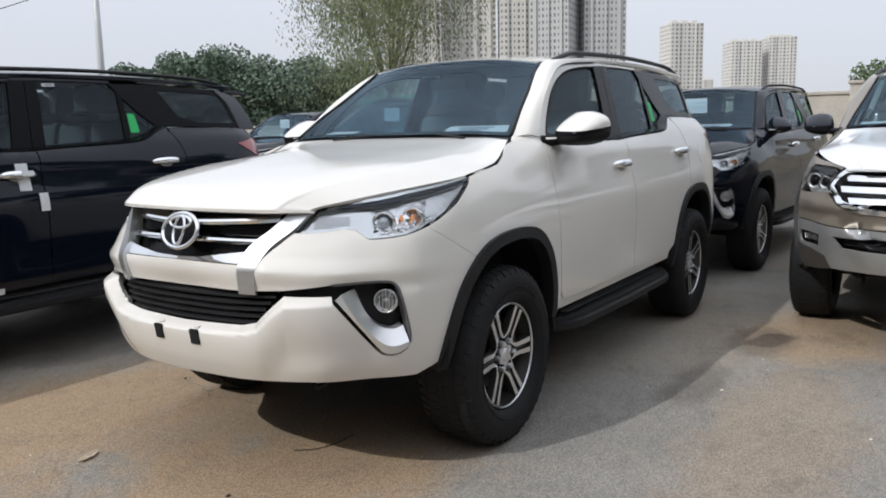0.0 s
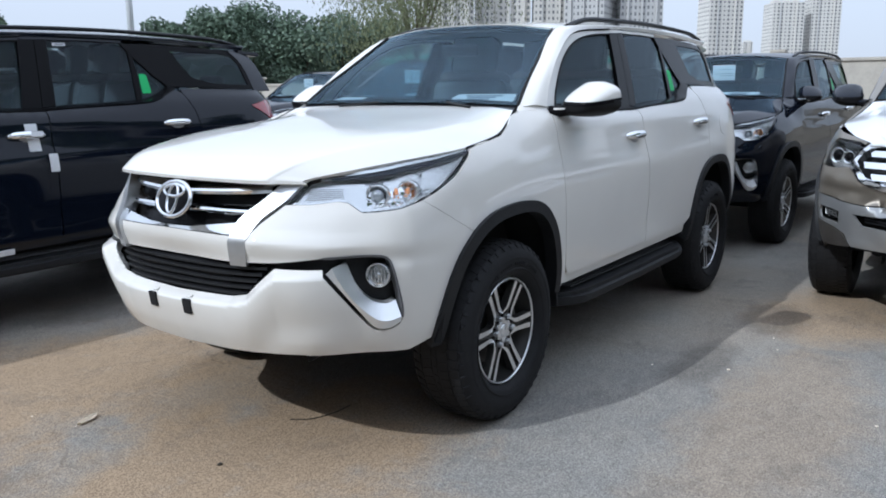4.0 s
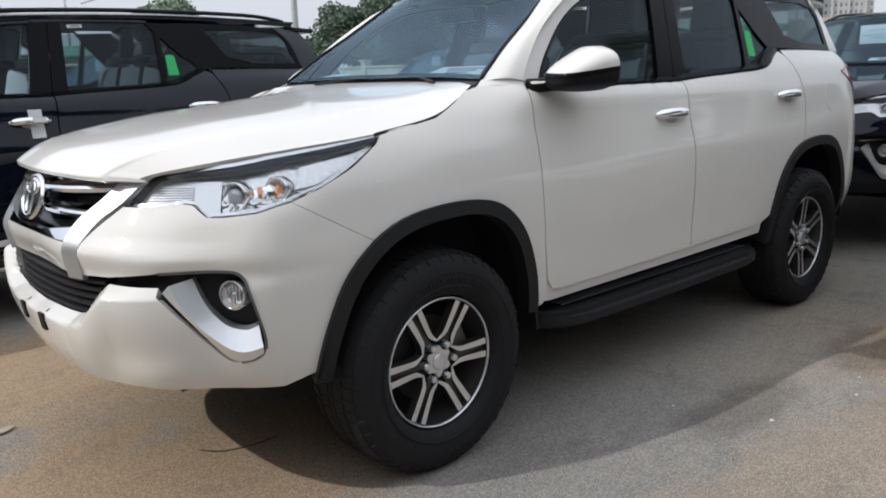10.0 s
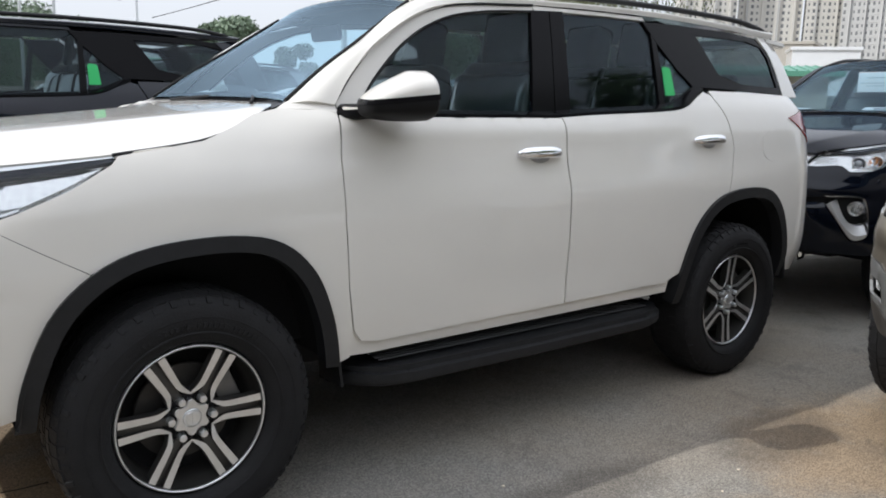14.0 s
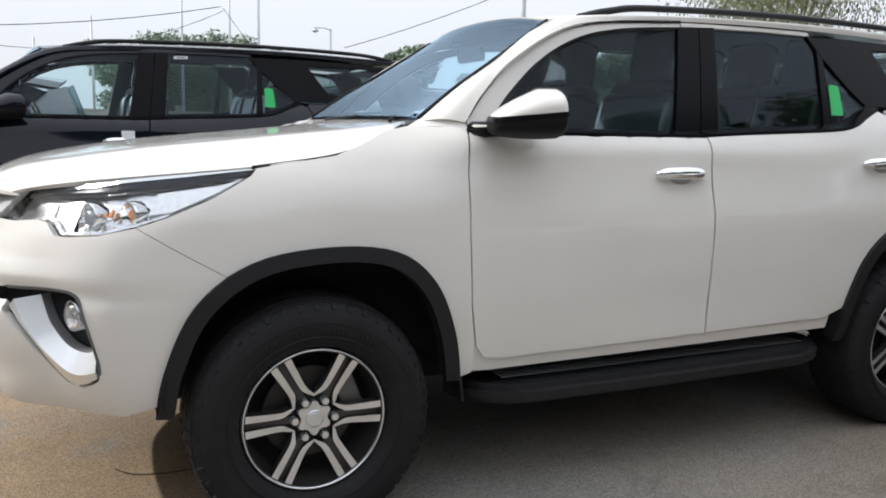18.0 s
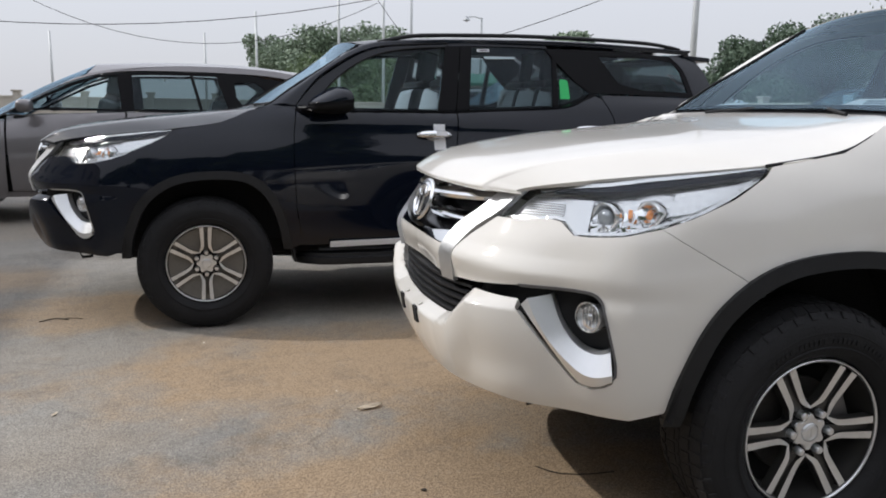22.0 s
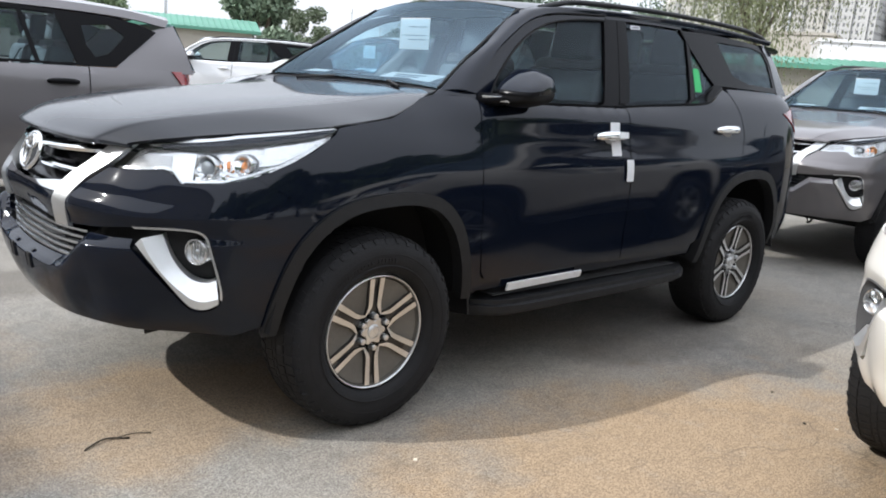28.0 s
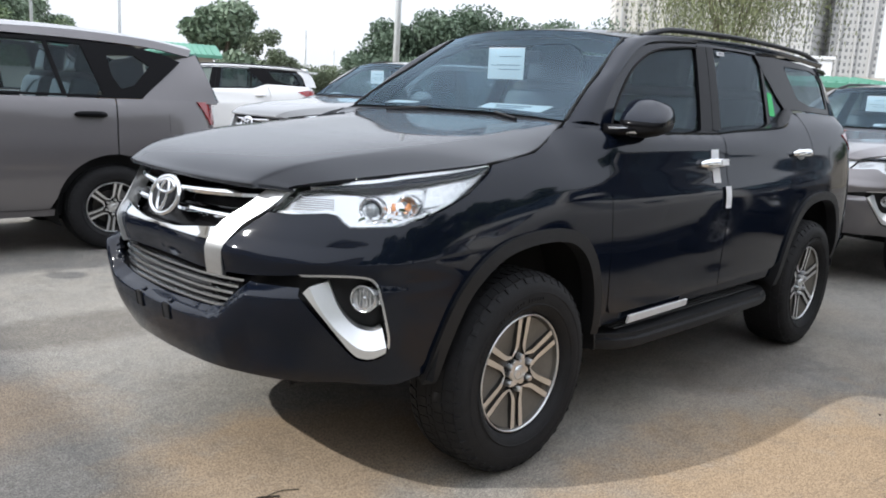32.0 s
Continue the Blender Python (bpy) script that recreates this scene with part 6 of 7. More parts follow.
    vor = n.new("ShaderNodeTexVoronoi")
    vor.inputs["Scale"].default_value = 140
    l.new(co.outputs["Object"], vor.inputs["Vector"])
    chip = blend(ramp(vor.outputs["Color"], .86, .95, 0.0, 0.45), out, (0.50, 0.46, 0.40))
    out = blend(ramp(vor.outputs["Distance"], .35, .15), out, chip)
    crack = n.new("ShaderNodeTexVoronoi")
    crack.feature = "DISTANCE_TO_EDGE"
    crack.inputs["Scale"].default_value = 0.45
    warp = n.new("ShaderNodeVectorMath")
    warp.operation = "MULTIPLY_ADD"
    warp.inputs[1].default_value = (.5, .5, 0)
    wt = n.new("ShaderNodeTexNoise")
    wt.inputs["Scale"].default_value, wt.inputs["Detail"].default_value = 2.2, 8
    l.new(co.outputs["Object"], wt.inputs["Vector"])
    l.new(wt.outputs["Color"], warp.inputs[0])
    l.new(co.outputs["Object"], warp.inputs[2])
    l.new(warp.outputs[0], crack.inputs["Vector"])
    cm = n.new("ShaderNodeMath")
    cm.operation = "MULTIPLY"
    l.new(ramp(crack.outputs["Distance"], 0.0005, 0.0025, 1.0, 0.0), cm.inputs[0])
    l.new(ramp(tex(0.5, 3),   .54, .62, 0.0, .4), cm.inputs[1])
    out = blend(cm.outputs[0], out, (0.06, 0.055, 0.05))
    l.new(out, b.inputs["Base Color"])
    bp = n.new("ShaderNodeBump")
    bp.inputs["Strength"].default_value, bp.inputs["Distance"].default_value = 0.6, 0.005
    l.new(tex(130, 5, 0.75), bp.inputs["Height"])
    l.new(bp.outputs["Normal"], b.inputs["Normal"])
    return m


g = bmesh.new()
bmesh.ops.create_grid(g, x_segments=8, y_segments=8, size=2000)
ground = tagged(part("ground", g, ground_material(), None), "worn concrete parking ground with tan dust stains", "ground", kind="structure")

# ---------------------------------------------------------------- the cars
SHARED = "parked SUVs"
white_suv = suv("pearl white seven-seat SUV with chrome grille", SHARED, pose(0, 0, 0), WHITE, spins=(0, 0, 30, 0))
black_suv = suv("glossy black SUV with chrome grille and taped door handle", SHARED, pose(1.8355, -2.943, 0, 0, 0, 3.046), BLACK, bonnet_paint=BLACK_DUSTY, spins=(30, 0, 20, 0), sticker=True)


def repaint(ob, m, old, colour, label):
    """A copy of a parked car in another colour."""
    made = copy_thing(ob, m)
    made["label"] = label
    for o in made.children_recursive:
        if o.material_slots and o.material_slots[0].material in (old, BLACK_DUSTY):
            o.material_slots[0].material = colour
    return made


black_two = repaint(black_suv, pose(-4.96, .02, 0, 0, 0, -2.4), BLACK, BLACK, "black SUV parked behind the pearl white one")
grey_suv = repaint(black_suv, pose(-3.96, -3.30, 0, 0, 0, -1.6), BLACK, GREY, "grey metallic SUV parked behind the black one")
black_three = repaint(black_suv, pose(-7.2, -8.2, 0, 0, 0, 0), BLACK, BLACK, "black SUV standing in the back row")
ash_suv = repaint(black_suv, pose(-1.22, -8.0, 0, 0, 0, 3), BLACK, ASH, "ash grey SUV with a paper label in its windscreen")
white_far = repaint(white_suv, pose(-2.53, -16.9, 0, 0, 0, -26), WHITE, PLAIN_WHITE, "white SUV at the far side of the yard")
bronze_suv = suv("bronze and silver SUV with white film on its bonnet", SHARED, pose(-3.2, 2.41, 0), TAN, front=second_front, bonnet_paint=PLAIN_WHITE, sticker=True)
carrier = mpv("grey metallic people carrier with a red tail light", pose(1.62, -7.60, 0, 0, 0, 2) @ Matrix.Diagonal((1.10, 1, 1, 1)), GREY)


# ---------------------------------------------------------------- trees, towers and the yard's edge
BARK = mat("bark", (0.13, 0.10, 0.075), 0.9, var=0.35, scale=6, bump=0.6, bump_scale=25)
LEAF = mat("dark_leaves", (0.10, 0.145, 0.065), 0.6, var=0.5, scale=2.5)
# lightened leaf colour: the haze over distant trees is painted in
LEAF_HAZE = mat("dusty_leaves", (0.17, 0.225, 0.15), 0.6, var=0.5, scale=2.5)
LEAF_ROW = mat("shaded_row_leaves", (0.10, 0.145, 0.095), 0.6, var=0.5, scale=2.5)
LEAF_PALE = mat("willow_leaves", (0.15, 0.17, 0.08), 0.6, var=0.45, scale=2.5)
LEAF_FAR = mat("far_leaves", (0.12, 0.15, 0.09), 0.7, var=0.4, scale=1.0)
CONCRETE = mat("stained_concrete", (0.40, 0.37, 0.32), 0.9, var=0.25, scale=1.2, bump=0.4, bump_scale=20)
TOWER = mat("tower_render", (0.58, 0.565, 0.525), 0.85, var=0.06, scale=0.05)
# darker copy of the render: the towers' shade is put into the colour
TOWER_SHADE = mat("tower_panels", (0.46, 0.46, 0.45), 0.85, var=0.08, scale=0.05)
PANE = mat("dark_window", (0.17, 0.175, 0.18), 0.25, var=0.3, scale=0.3)
GREEN_ROOF = mat("green_sheet_roof", (0.10, 0.28, 0.20), 0.5, var=0.15, scale=0.8)
POLE_GREY = mat("galvanised_pole", (0.50, 0.52, 0.52), 0.5, 0.3, var=0.1, scale=3)
CABLE = mat("black_cable", (0.03, 0.03, 0.03), 0.7)
HOUSE = mat("house_render", (0.42, 0.39, 0.34), 0.85, var=0.1, scale=0.5)
FAR_EYE = Vector((2.2, 1.6, 0))


def bearing(az, dist, z=0.0):
    a = radians(az)
    return Vector((FAR_EYE.x + dist * math.cos(a), FAR_EYE.y + dist * math.sin(a), z))


def leaf_cloud(centres, radii, count, size, seed, droop=0.0, flat=0.8):
    """One mesh of many small leaves round clump centres."""
    rng = np.random.default_rng(seed)
    c = np.array(centres, float)
    pick = rng.integers(0, len(c), count)
    d = rng.normal(size=(count, 3))
    d /= np.linalg.norm(d, axis=1)[:, None]
    r = rng.random(count) ** 0.45
    p = c[pick] + d * (r * np.array(radii)[pick])[:, None] * (1, 1, flat)
    if droop:
        p[:, 2] -= droop * rng.random(count) ** 2 * np.array(radii)[pick]
    a = rng.normal(size=(count, 3))
    a /= np.linalg.norm(a, axis=1)[:, None]
    if droop:
        a = a * 0.45 + (0, 0, -1)
        a /= np.linalg.norm(a, axis=1)[:, None]
    b = np.cross(a, rng.normal(size=(count, 3)))
    b /= np.linalg.norm(b, axis=1)[:, None] + 1e-9
    s = size * (0.6 + 0.8 * rng.random(count))[:, None]
    w = 0.32 if droop else 0.55
    verts = np.stack([p - a * s, p + b * s * w, p + a * s, p - b * s * w], 1).reshape(-1, 3)
    faces = np.arange(count * 4).reshape(-1, 4)
    me = bpy.data.meshes.new("crown")
    me.from_pydata(verts.tolist(), [], faces.tolist())
    return me


def tree(at, height, spread, seed, leaf=LEAF, count=5000, size=0.16, droop=0.0, label="leafy broad tree at the yard's edge", trunk=0.24, group="trees round the yard", thick=0.028):
    rng = random.Random(seed)
    root = thing("tree", label, "tree", Matrix.Translation(at), group)
    bm = bmesh.new()
    top = Vector((rng.uniform(-.3, .3), rng.uniform(-.3, .3), height * trunk))
    base_r = height * thick
    tube([(0, 0, -0.1), (top.x * .4, top.y * .4, top.z * .5), tuple(top)], [base_r * 1.3, base_r, base_r * .8], 8, bm=bm)
    part("trunk", bm, BARK, root)
    ends, rad = [], []
    for k in range(9):
        a = 2 * math.pi * k / 9 + rng.uniform(-.4, .4)
        out = spread * rng.uniform(.35, .95)
        end = top + Vector((out * math.cos(a), out * math.sin(a), (height - top.z) * rng.uniform(.05, .9)))
        mid = top.lerp(end, .5) + Vector((0, 0, height * .05))
        limb = tube([tuple(top), tuple(mid), tuple(end)], [base_r * .42, base_r * .24, base_r * .08], 6)
        part("limb", limb, BARK, root)
        for f, q in ((.55, .44), (1.0, .46)):
            ends.append(tuple(mid.lerp(end, f) + Vector((rng.uniform(-.2, .2), rng.uniform(-.2, .2), 0)) * spread))
            rad.append(spread * q * rng.uniform(.75, 1.25))
    ends.append((top.x, top.y, height * .86))
    rad.append(spread * .42)
    crown = leaf_cloud(ends, rad, count, size, seed, droop)
    part("crown", crown, leaf, root)
    return root


# the drooping tree just behind the rows, and the dark ones beyond
tree((-13.1, -9.7, 0), 7.4, 2.5, 3, LEAF_PALE, 52000, 0.038, 2.4, "pale drooping tree with fine hanging leaves", .30, thick=.013)
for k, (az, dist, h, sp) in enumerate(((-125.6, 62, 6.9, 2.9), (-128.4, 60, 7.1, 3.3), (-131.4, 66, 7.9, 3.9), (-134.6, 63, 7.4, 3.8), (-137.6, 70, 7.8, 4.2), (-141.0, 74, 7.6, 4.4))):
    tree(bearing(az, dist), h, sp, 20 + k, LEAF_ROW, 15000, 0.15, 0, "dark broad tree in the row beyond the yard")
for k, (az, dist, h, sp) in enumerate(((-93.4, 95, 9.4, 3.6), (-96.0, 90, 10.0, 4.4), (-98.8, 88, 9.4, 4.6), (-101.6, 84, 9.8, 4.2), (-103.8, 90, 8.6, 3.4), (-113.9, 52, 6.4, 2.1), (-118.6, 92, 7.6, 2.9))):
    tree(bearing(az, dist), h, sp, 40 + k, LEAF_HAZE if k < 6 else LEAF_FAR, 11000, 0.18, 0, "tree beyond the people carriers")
for k, (az, dist, h, sp) in enumerate(((-176.6, 70, 5.6, 3.0), (-179.5, 66, 7.4, 3.6), (-183.5, 60, 8.0, 5.0), (-164.5, 120, 6.2, 3.4), (-166.8, 120, 5.4, 3.0))):
    tree(bearing(az, dist), h, sp, 60 + k, LEAF, 9000, 0.18, 0, "round tree on the bank behind the wall")
for k, (az, dist, h, sp) in enumerate(((-96.2, 82, 6.4, 4.2), (-99.2, 80, 6.8, 4.6), (-101.8, 78, 6.2, 4.0), (-103.9, 84, 5.6, 3.4))):
    tree(bearing(az, dist), h, sp, 140 + k, LEAF, 9000, 0.18, 0, "low dense tree beyond the people carriers", .08)
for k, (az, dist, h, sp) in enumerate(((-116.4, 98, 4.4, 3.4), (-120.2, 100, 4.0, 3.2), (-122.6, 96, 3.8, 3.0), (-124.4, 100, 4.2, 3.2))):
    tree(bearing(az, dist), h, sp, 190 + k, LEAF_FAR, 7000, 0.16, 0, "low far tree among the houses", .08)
# the green side of the yard behind the camera
for k in range(3):
    tree(Vector((-17.5 + 3.8 * k, 11.5 + .8 * math.sin(k * 2.3), 0)), 8.6 + .6 * math.sin(k * 1.9), 2.6, 160 + k, LEAF, 9000, 0.16, 0, "tall leafy tree beside the lane")
for k in range(13):
    tree(Vector((-26 + 4.6 * k, 25 + 1.6 * math.sin(k * 2.1), 0)), 11.5 + 1.6 * math.sin(k * 1.7), 4.4, 80 + k, LEAF, 6000, 0.34, 0, "dark tree in the row along the lane")


def tower(name, az0, az1, dist, height, floors, bays, yaw, depth, label, walls=TOWER):
    """A block of flats between two bearings, with its storeys, window bays and roof boxes."""
    a, b = bearing(az0, dist), bearing(az1, dist)
    width = (b - a).length
    mid = (a + b) / 2
    root = thing("apartment_tower", label, "building", Matrix.Translation(mid) @ pose(0, 0, 0, 0, 0, (az0 + az1) / 2 + 90 + yaw), "towers in the distance")
    part("wall", box((width, depth, height), pose(0, 0, height / 2)), walls, root)
    for k in range(max(2, bays // 3)):
        x = -width / 2 + width * (k + .5) / max(2, bays // 3)
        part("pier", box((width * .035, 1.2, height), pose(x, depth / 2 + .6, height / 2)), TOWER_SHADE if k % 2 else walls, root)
    bm = bmesh.new()
    storey = height / floors
    verts, faces = [], []

    def add(cx, cy, cz, ux, uy, w, h):
        i = len(verts)
        verts.extend([(cx - ux * w, cy - uy * w, cz - h), (cx + ux * w, cy + uy * w, cz - h), (cx + ux * w, cy + uy * w, cz + h), (cx - ux * w, cy - uy * w, cz + h)])
        faces.append((i, i + 1, i + 2, i + 3))

    for f in range(floors):
        z = (f + .5) * storey
        for k in range(bays):
            x = -width / 2 + width * (k + .5) / bays
            add(x, depth / 2 + .06, z, 1, 0, width / bays * (.17 if k % 3 else .25), storey * (.20 if k % 3 else .26))
        side = max(3, int(bays * depth / width))
        for k in range(side):
            y = -depth / 2 + depth * (k + .5) / side
            for sx_ in (-1, 1):
                add(sx_ * (width / 2 + .06), y, z, 0, 1, depth / side * .18, storey * .20)
    me = bpy.data.meshes.new("windows")
    me.from_pydata(verts, [], faces)
    tagged(part("window", me, PANE, root), kind="stuff")
    slabs = bmesh.new()
    for f in range(floors):
        box((width * .985, .2, .12), pose(0, depth / 2 + .06, (f + 1) * storey - .2), bm=slabs)
    tagged(part("floor_slab", slabs, walls, root), kind="stuff")
    for k in range(3):
        part("roof_box", box((width * .18, depth * .5, height * .035), pose(width * (-.3 + .3 * k), 0, height * 1.016)), walls, root)
    return root


tower("a", -143.0, -146.6, 430, 118, 38, 12, 8, 22, "tall pale block of flats with many windows")
tower("a", -146.9, -150.6, 445, 118, 38, 12, 4, 22, "tall pale block of flats with many windows")
tower("a", -150.9, -153.2, 440, 118, 38, 8, 4, 22, "tall pale block of flats with many windows")
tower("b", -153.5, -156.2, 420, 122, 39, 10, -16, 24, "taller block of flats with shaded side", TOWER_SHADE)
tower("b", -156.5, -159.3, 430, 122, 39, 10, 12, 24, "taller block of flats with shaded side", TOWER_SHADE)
tower("c", -162.1, -164.4, 640, 78, 26, 8, 25, 20, "far white tower of flats")
tower("d", -166.1, -168.1, 820, 80, 26, 8, 20, 24, "far pale tower of flats")
tower("d", -168.4, -170.2, 840, 84, 27, 8, 20, 24, "far pale tower of flats")
tower("d", -164.7, -165.3, 1100, 62, 20, 4, 10, 12, "far pale tower of flats")


def house(at, size, yaw, label, wall=HOUSE, roof=None):
    root = thing("house", label, "building", Matrix.Translation(at) @ pose(0, 0, 0, 0, 0, yaw), "low buildings beyond the yard")
    w, d, h = size
    part("wall", box((w, d, h), pose(0, 0, h / 2)), wall, root)
    if roof:
        part("roof", prism([(-w / 2 - .4, 0), (w / 2 + .4, 0), (w / 2 + .4, .15), (0, h * .28), (-w / 2 - .4, .15)], d + .8, pose(0, -d / 2 - .4, h, 90, 0, 0)), roof, root)
        ribs = bmesh.new()
        for k in range(24):
            for sgn in (-1, 1):
                box((w / 2 + .4, .05, .05), pose(sgn * (w / 4 + .2), -d / 2 + d * k / 23, h + h * .14 + .09, 0, sgn * math.degrees(math.atan2(h * .28 - .15, w / 2 + .4))), bm=ribs)
        tagged(part("roof_rib", ribs, roof, root), kind="stuff")
    else:
        part("parapet", box((w + .3, d + .3, .25), pose(0, 0, h + .1)), wall, root)
    for k in range(max(2, int(w / 3))):
        x = -w / 2 + w * (k + .5) / max(2, int(w / 3))
        win = part("window", box((1.1, .1, 1.2), pose(x, d / 2 + .02, h * .62), .01), PANE, root)
        part("sill", box((1.3, .16, .08), pose(x, d / 2 + .06, h * .62 - .66), .01), CONCRETE, win)
        win2 = part("window", box((1.1, .1, 1.2), pose(x, -d / 2 - .02, h * .62), .01), PANE, root)
        part("sill", box((1.3, .16, .08), pose(x, -d / 2 - .06, h * .62 - .66), .01), CONCRETE, win2)
    return root


house(bearing(-150.5, 90), (9, 8, 7.6), 20, "pale flat-roofed house beyond the wall")
house(bearing(-153.4, 75), (5, 5, 6.2), 35, "narrow white house beyond the wall", PLAIN_WHITE)
house(bearing(-156.4, 80), (7, 6, 4.8), 25, "low rendered house with a flat roof")
house(bearing(-149.0, 34), (14, 7, 2.35), 32, "open shed with a green sheet roof", HOUSE, GREEN_ROOF)
house(bearing(-108.6, 46), (3.6, 7, 2.6), 72, "shed with a green sheet roof", HOUSE, GREEN_ROOF)
house(bearing(-133.0, 78), (14, 6, 3.6), 46, "old low house under the trees")
house(bearing(-121.6, 105), (5, 5, 3.6), 60, "pale house among the trees")
house(bearing(-120.3, 125), (5, 5, 4.6), 60, "pale house among the trees", PLAIN_WHITE)
house(bearing(-104.4, 130), (10, 8, 8.2), 75, "grey house beyond the trees", CONCRETE)


def yard_wall(name, a, b, height, thick, label):
    a, b = Vector(a), Vector(b)
    d = b - a
    root = thing(name, label, "wall", Matrix.Translation(a) @ pose(0, 0, 0, 0, 0, math.degrees(math.atan2(d.y, d.x))), kind="structure")
    n = max(2, int(d.length / 3.2))
    step = d.length / n
    for k in range(n):
        part("panel", box((step - .32, thick, height), pose(step * (k + .5), 0, height / 2), .015), CONCRETE, root)
        part("coping", box((step - .3, thick + .12, .10), pose(step * (k + .5), 0, height + .055), .02), CONCRETE, root)
    for k in range(n + 1):
        post = part("post", box((.32, thick + .14, height + .30), pose(step * k, 0, (height + .3) / 2), .02), CONCRETE, root)
        part("cap", box((.44, thick + .26, .10), pose(step * k, 0, height + .352), .025), CONCRETE, post)
    return root


yard_wall("wall_west", (-25, 16, 0), (-24, -7, 0), 2.25, .22, "weathered concrete yard wall with posts and coping")
yard_wall("wall_southwest", (-24, -7.4, 0), (-21, -32, 0), 1.7, .22, "weathered concrete yard wall with posts and coping")
yard_wall("wall_south", (-20.6, -40, 0), (22, -44, 0), 1.5, .22, "weathered concrete yard wall with posts and coping")
# an unseen plain building, added on the sunny side to throw its edge of shade on the yard
house((17.3, -1.0, 0), (26, 10, 7.6), 90, "plain pale building closing the yard", HOUSE)


def lamp_pole(at, height, arm_yaw=None, r=.06, label="grey steel lamp pole"):
    root = thing("lamp_pole", label, "pole", Matrix.Translation(at), "poles round the yard")
    part("shaft", tube([(0, 0, -.1), (0, 0, height * .5), (0, 0, height)], [r * 1.3, r * 1.1, r * .8], 12), POLE_GREY, root)
    part("base", box((r * 5, r * 5, .12), pose(0, 0, .06), .02), CONCRETE, root)
    if arm_yaw is not None:
        a = radians(arm_yaw)
        dx, dy = math.cos(a), math.sin(a)
        part("arm", tube([(0, 0, height - .1), (dx * .5, dy * .5, height + .06), (dx * 1.1, dy * 1.1, height + .04)], r * .45, 8), POLE_GREY, root)
        head = part("lamp_head", lathe([(.02, .22), (.10, .16), (.24, -.06), (.26, -.12), (.22, -.13)], "Z", 20), STEEL, root)
        head.matrix_basis = pose(dx * 1.15, dy * 1.15, height - .10)
        part("bulb", ball(.12, .12, .10), PAPER, head).matrix_basis = pose(0, 0, -.12)
    return root


lamp_pole((-14.5, -23.3, 0), 9.5, None, .10, "thick pale steel pole")
for az, dist, h, arm in ((-79.4, 67.6, 6.6, None), (-89.0, 64, 6.7, None), (-92.45, 63, 8.35, None), (-98.15, 62, 12.0, None), (-101.3, 61.6, 12.5, None), (-103.27, 61.4, 12.5, None), (-108.25, 61, 8.1, -18)):
    lamp_pole(bearing(az, dist), h, arm, .09)


def power_pole(at, h, yaw):
    root = thing("power_pole", "far lattice power pole with cross-arms", "pole", Matrix.Translation(at) @ pose(0, 0, 0, 0, 0, yaw), "poles round the yard")
    part("shaft", tube([(0, 0, 0), (0, 0, h)], [.22, .12], 8), POLE_GREY, root)
    for k in range(3):
        arm = part("cross_arm", box((2.4, .12, .12), pose(0, 0, h - .5 - .9 * k)), POLE_GREY, root)
        for x in (-1.1, 1.1):
            part("insulator", cyl(.08, .05, .3, pose(x, 0, h - .3 - .9 * k), 8), PAPER, arm)


power_pole(bearing(-121.0, 105), 8.4, 60)
power_pole(bearing(-123.2, 130), 7.6, 60)


def cable(a, b, sag, r=.012):
    pts = []
    for t in np.linspace(0, 1, 17):
        p = Vector(a).lerp(Vector(b), t)
        pts.append((p.x, p.y, p.z - 4 * sag * t * (1 - t)))
    return tagged(part("cable", tube(pts, r, 5), CABLE, None), "black overhead cable strung between the poles", "cable", "overhead cables")


cable(bearing(-58, 72, 9.9), bearing(-100.7, 61.7, 9.4), 3.0, .03)
cable(bearing(-78, 66, 8.9), bearing(-100.9, 61.6, 9.1), 3.2, .022)
cable(bearing(-100.9, 61.6, 9.3), bearing(-104.6, 60.5, 4.2), .1, .02)
cable(bearing(-109.2, 61, 6.75), bearing(-133, 62, 17.5), .9, .028)

# ---------------------------------------------------------------- small things on the ground
DRY = mat("dry_leaf", (0.72, 0.63, 0.50), 0.8, var=0.25, scale=30)
TWIG = mat("dry_twig", (0.05, 0.04, 0.03), 0.9)


def dry_leaf(x, y, yaw, size):
    """A curled dry leaf with a midrib."""
    bm, rows = bmesh.new(), []
    for t in np.linspace(-1, 1, 9):
        w = (1 - t * t) ** .7 * .34 + .01
        rows.append([bm.verts.new((t * size, u * w * size, size * (.10 * abs(u) ** 1.5 + .05 * t * t + .02 * math.sin(7 * t)))) for u in (-1, -.5, 0, .5, 1)])
    for r0, r1 in zip(rows, rows[1:]):
        for i in range(4):
            bm.faces.new((r0[i], r0[i + 1], r1[i + 1], r1[i])).smooth = True
    bmesh.ops.solidify(bm, geom=bm.faces[:], thickness=.0015)
    ob = part("dry_leaf", bm, DRY, None)
    ob.matrix_world = pose(x, y, .004, 0, 0, yaw)
    tagged(ob, "curled pale dry leaf lying on the concrete", "leaf", "dry leaves")
    part("stalk", tube([(size * .98, 0, size * .10), (size * 1.3, .006, .004)], .0012, 5), DRY, ob)


dry_leaf(1.07, -.585, 20, .062)
dry_leaf(2.39, -.79, 70, .022)
dry_leaf(2.62, -.25, 120, .018)


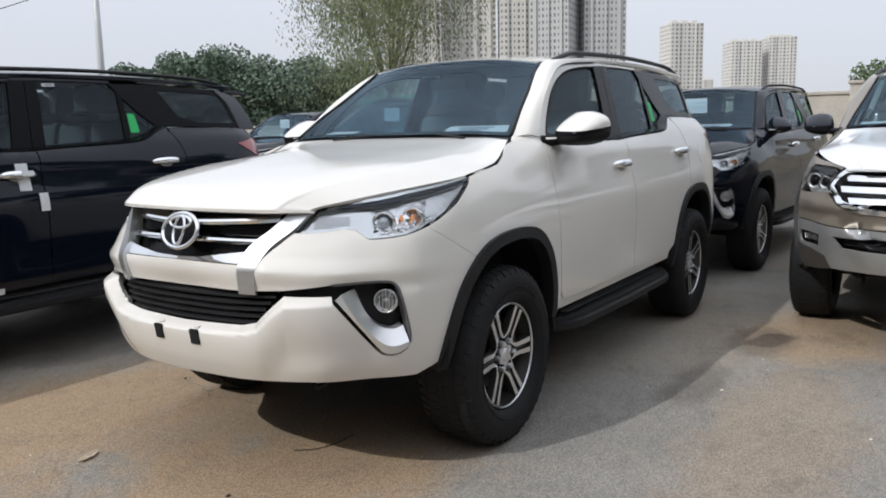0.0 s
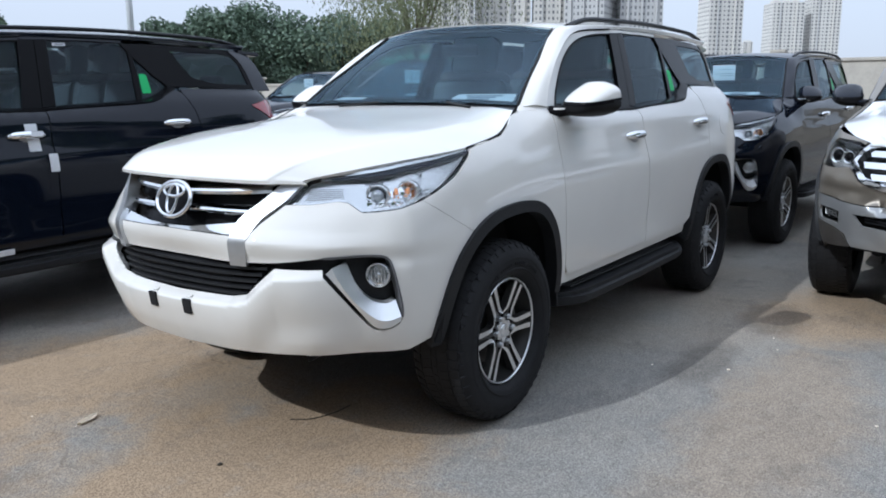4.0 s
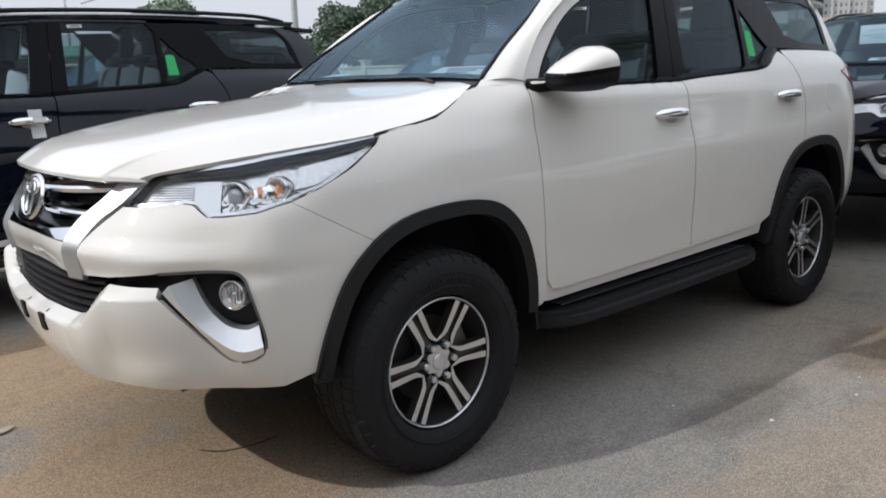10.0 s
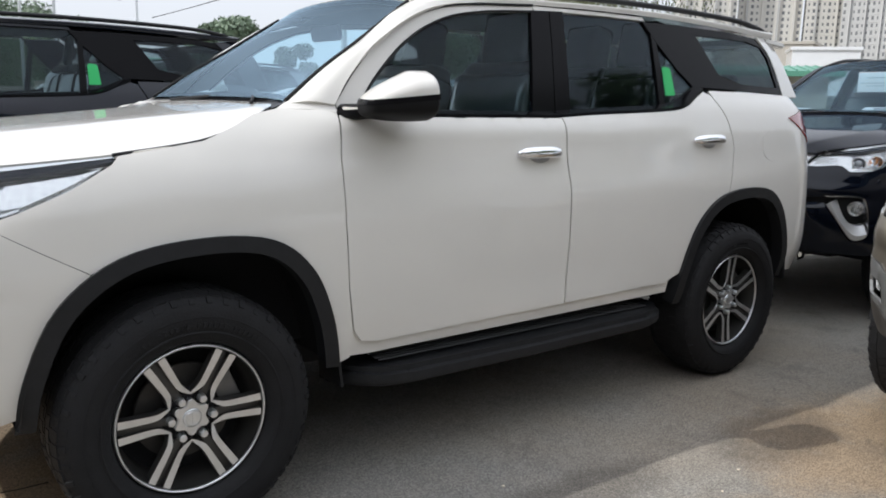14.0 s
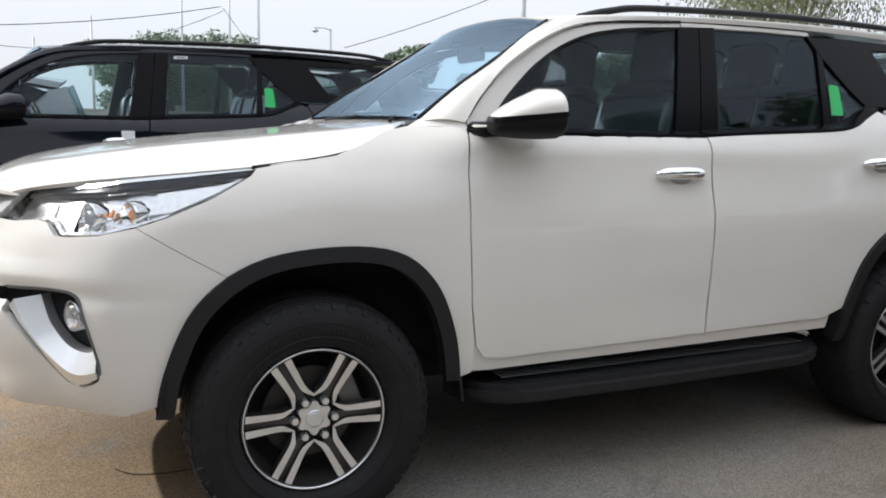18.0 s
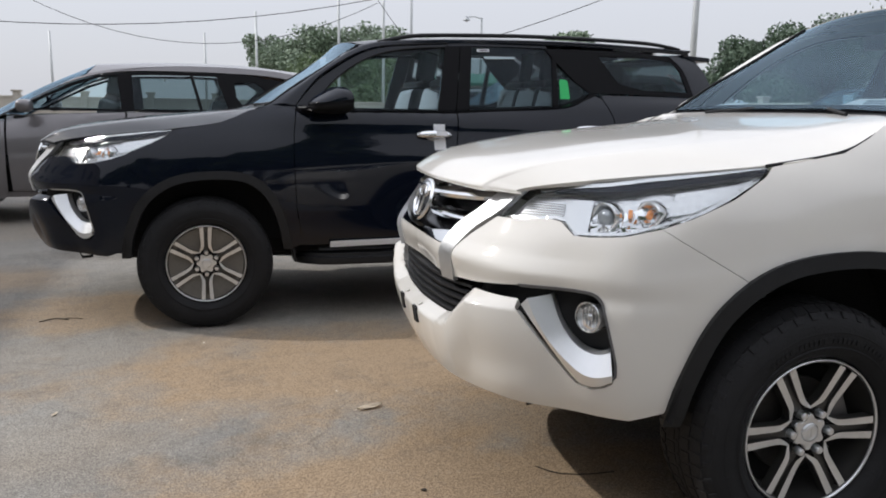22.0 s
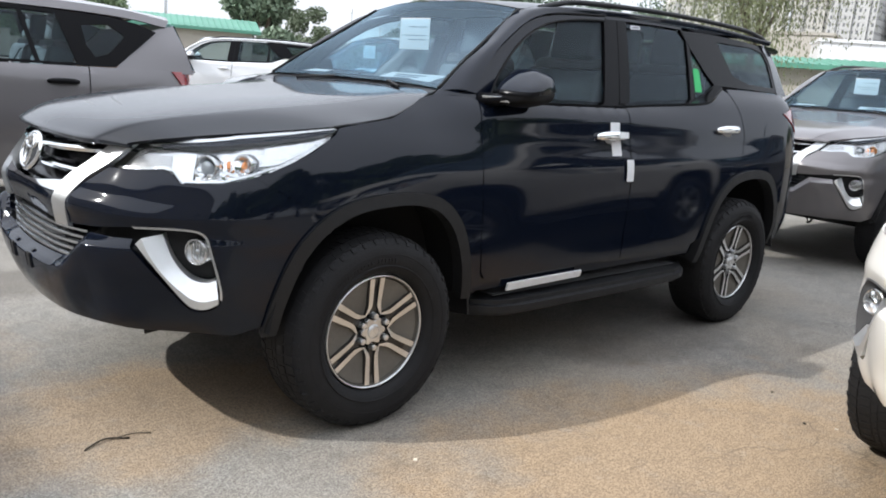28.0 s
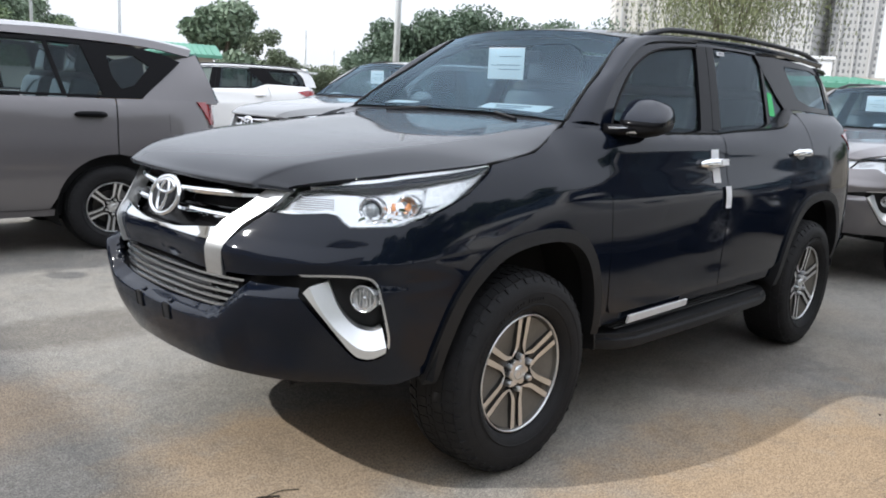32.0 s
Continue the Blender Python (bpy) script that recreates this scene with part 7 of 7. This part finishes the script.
def twig(points, r, label="thin dark twig lying on the concrete"):
    ob = part("twig", tube(crom(points, 5), r, 5), TWIG, None)
    return tagged(ob, label, "twig", "twigs")
twig([(.565, .13, .003), (.52, .195, .005), (.46, .225, .005), (.38, .24, .005), (.295, .235, .003)], .0022)
twig([(2.78, -2.385, .004), (2.70, -2.43, .008), (2.62, -2.405, .004)], .0035)
twig([(2.68, -2.425, .004), (2.60, -2.43, .006), (2.54, -2.41, .003)], .002)
rng_g = random.Random(5)
for k in range(46):
    x, y = rng_g.uniform(-2.5, 3.4), rng_g.uniform(-2.6, 2.4)
    if (abs(y) < .95 and -3.7 < x < 1.0) or (y < -1.9):
        continue
    s = rng_g.uniform(.004, .011)
    bm = bmesh.new()
    bmesh.ops.create_icosphere(bm, subdivisions=1, radius=s)
    for v in bm.verts:
        v.co *= rng_g.uniform(.7, 1.2)
        v.co.z *= .5
    ob = part("pebble", bm, DRY if k % 3 else TWIG, None)
    ob.matrix_world = pose(x, y, s * .35, 0, 0, rng_g.uniform(0, 360))
    tagged(ob, "small loose chip of grit on the concrete", "pebble", "loose grit")


# ---------------------------------------------------------------- stickers, tags and tape on the cars
def car_on(car, surf, outline, material, name, off, parent=None, label=""):
    return part(name, panel(surf, outline, (), off, .001, .03, .02), material, parent or car, label)


def green_tag(car):
    car_on(car, SUV_SIDE, [(-2.337, 1.392), (-2.405, 1.392), (-2.412, 1.40), (-2.405, 1.512), (-2.392, 1.522), (-2.352, 1.524), (-2.342, 1.512)], GREEN, "green_tag", -.004, None, "bright green paper tag on the rear door glass")


for c in (white_suv, black_suv, black_two, grey_suv):
    green_tag(c)
for c in (black_suv, grey_suv):
    lab = car_on(c, SUV_SIDE, [(-1.755, 1.683), (-1.845, 1.687), (-1.845, 1.707), (-1.755, 1.703)], PAPER, "window_sticker", .003, None, "small white window sticker")
    part("printing", panel(SUV_SIDE, [(-1.775, 1.692), (-1.83, 1.694), (-1.83, 1.699), (-1.775, 1.697)], (), .005, 0, .03, .03), PRINT, lab)
c = black_suv
sxz = SUV.sx
car_on(c, SUV.surf, [sxz(-1.40, 1.055), sxz(-1.475, 1.055), sxz(-1.475, 1.215), sxz(-1.40, 1.215)], TAPE, "handle_tape", .004, None, "white tape behind the door handle")
wrap = part("handle_tape", box((.07, .03, .002), on(SUV.surf, sxz(-1.44, 1.147)[0], 1.147, .055), .0), TAPE, c, "white tape over the door handle")
car_on(c, SUV.surf, [sxz(-1.505, .93), sxz(-1.562, .93), sxz(-1.562, 1.035), sxz(-1.505, 1.035)], TAPE, "door_edge_guard", .010, None, "white foam guard on the door edge")
strip = part("sill_film", panel(SUV.surf, [sxz(-.735, .462), sxz(-1.24, .474), sxz(-1.24, .505), sxz(-.735, .497)], (), .015, .01, .03, .02), TAPE, c, "white protective film on the sill")
# paper sheets on the bronze car's windscreen
for k in range(3):
    p = part("paper_sheet", box((.12, .26, .002), pose(-.83 + .09 * k, -.18, 1.632 - .062 * k, 0, 36, 0), 0), PAPER, bronze_suv, "white sheet stuck on the windscreen")
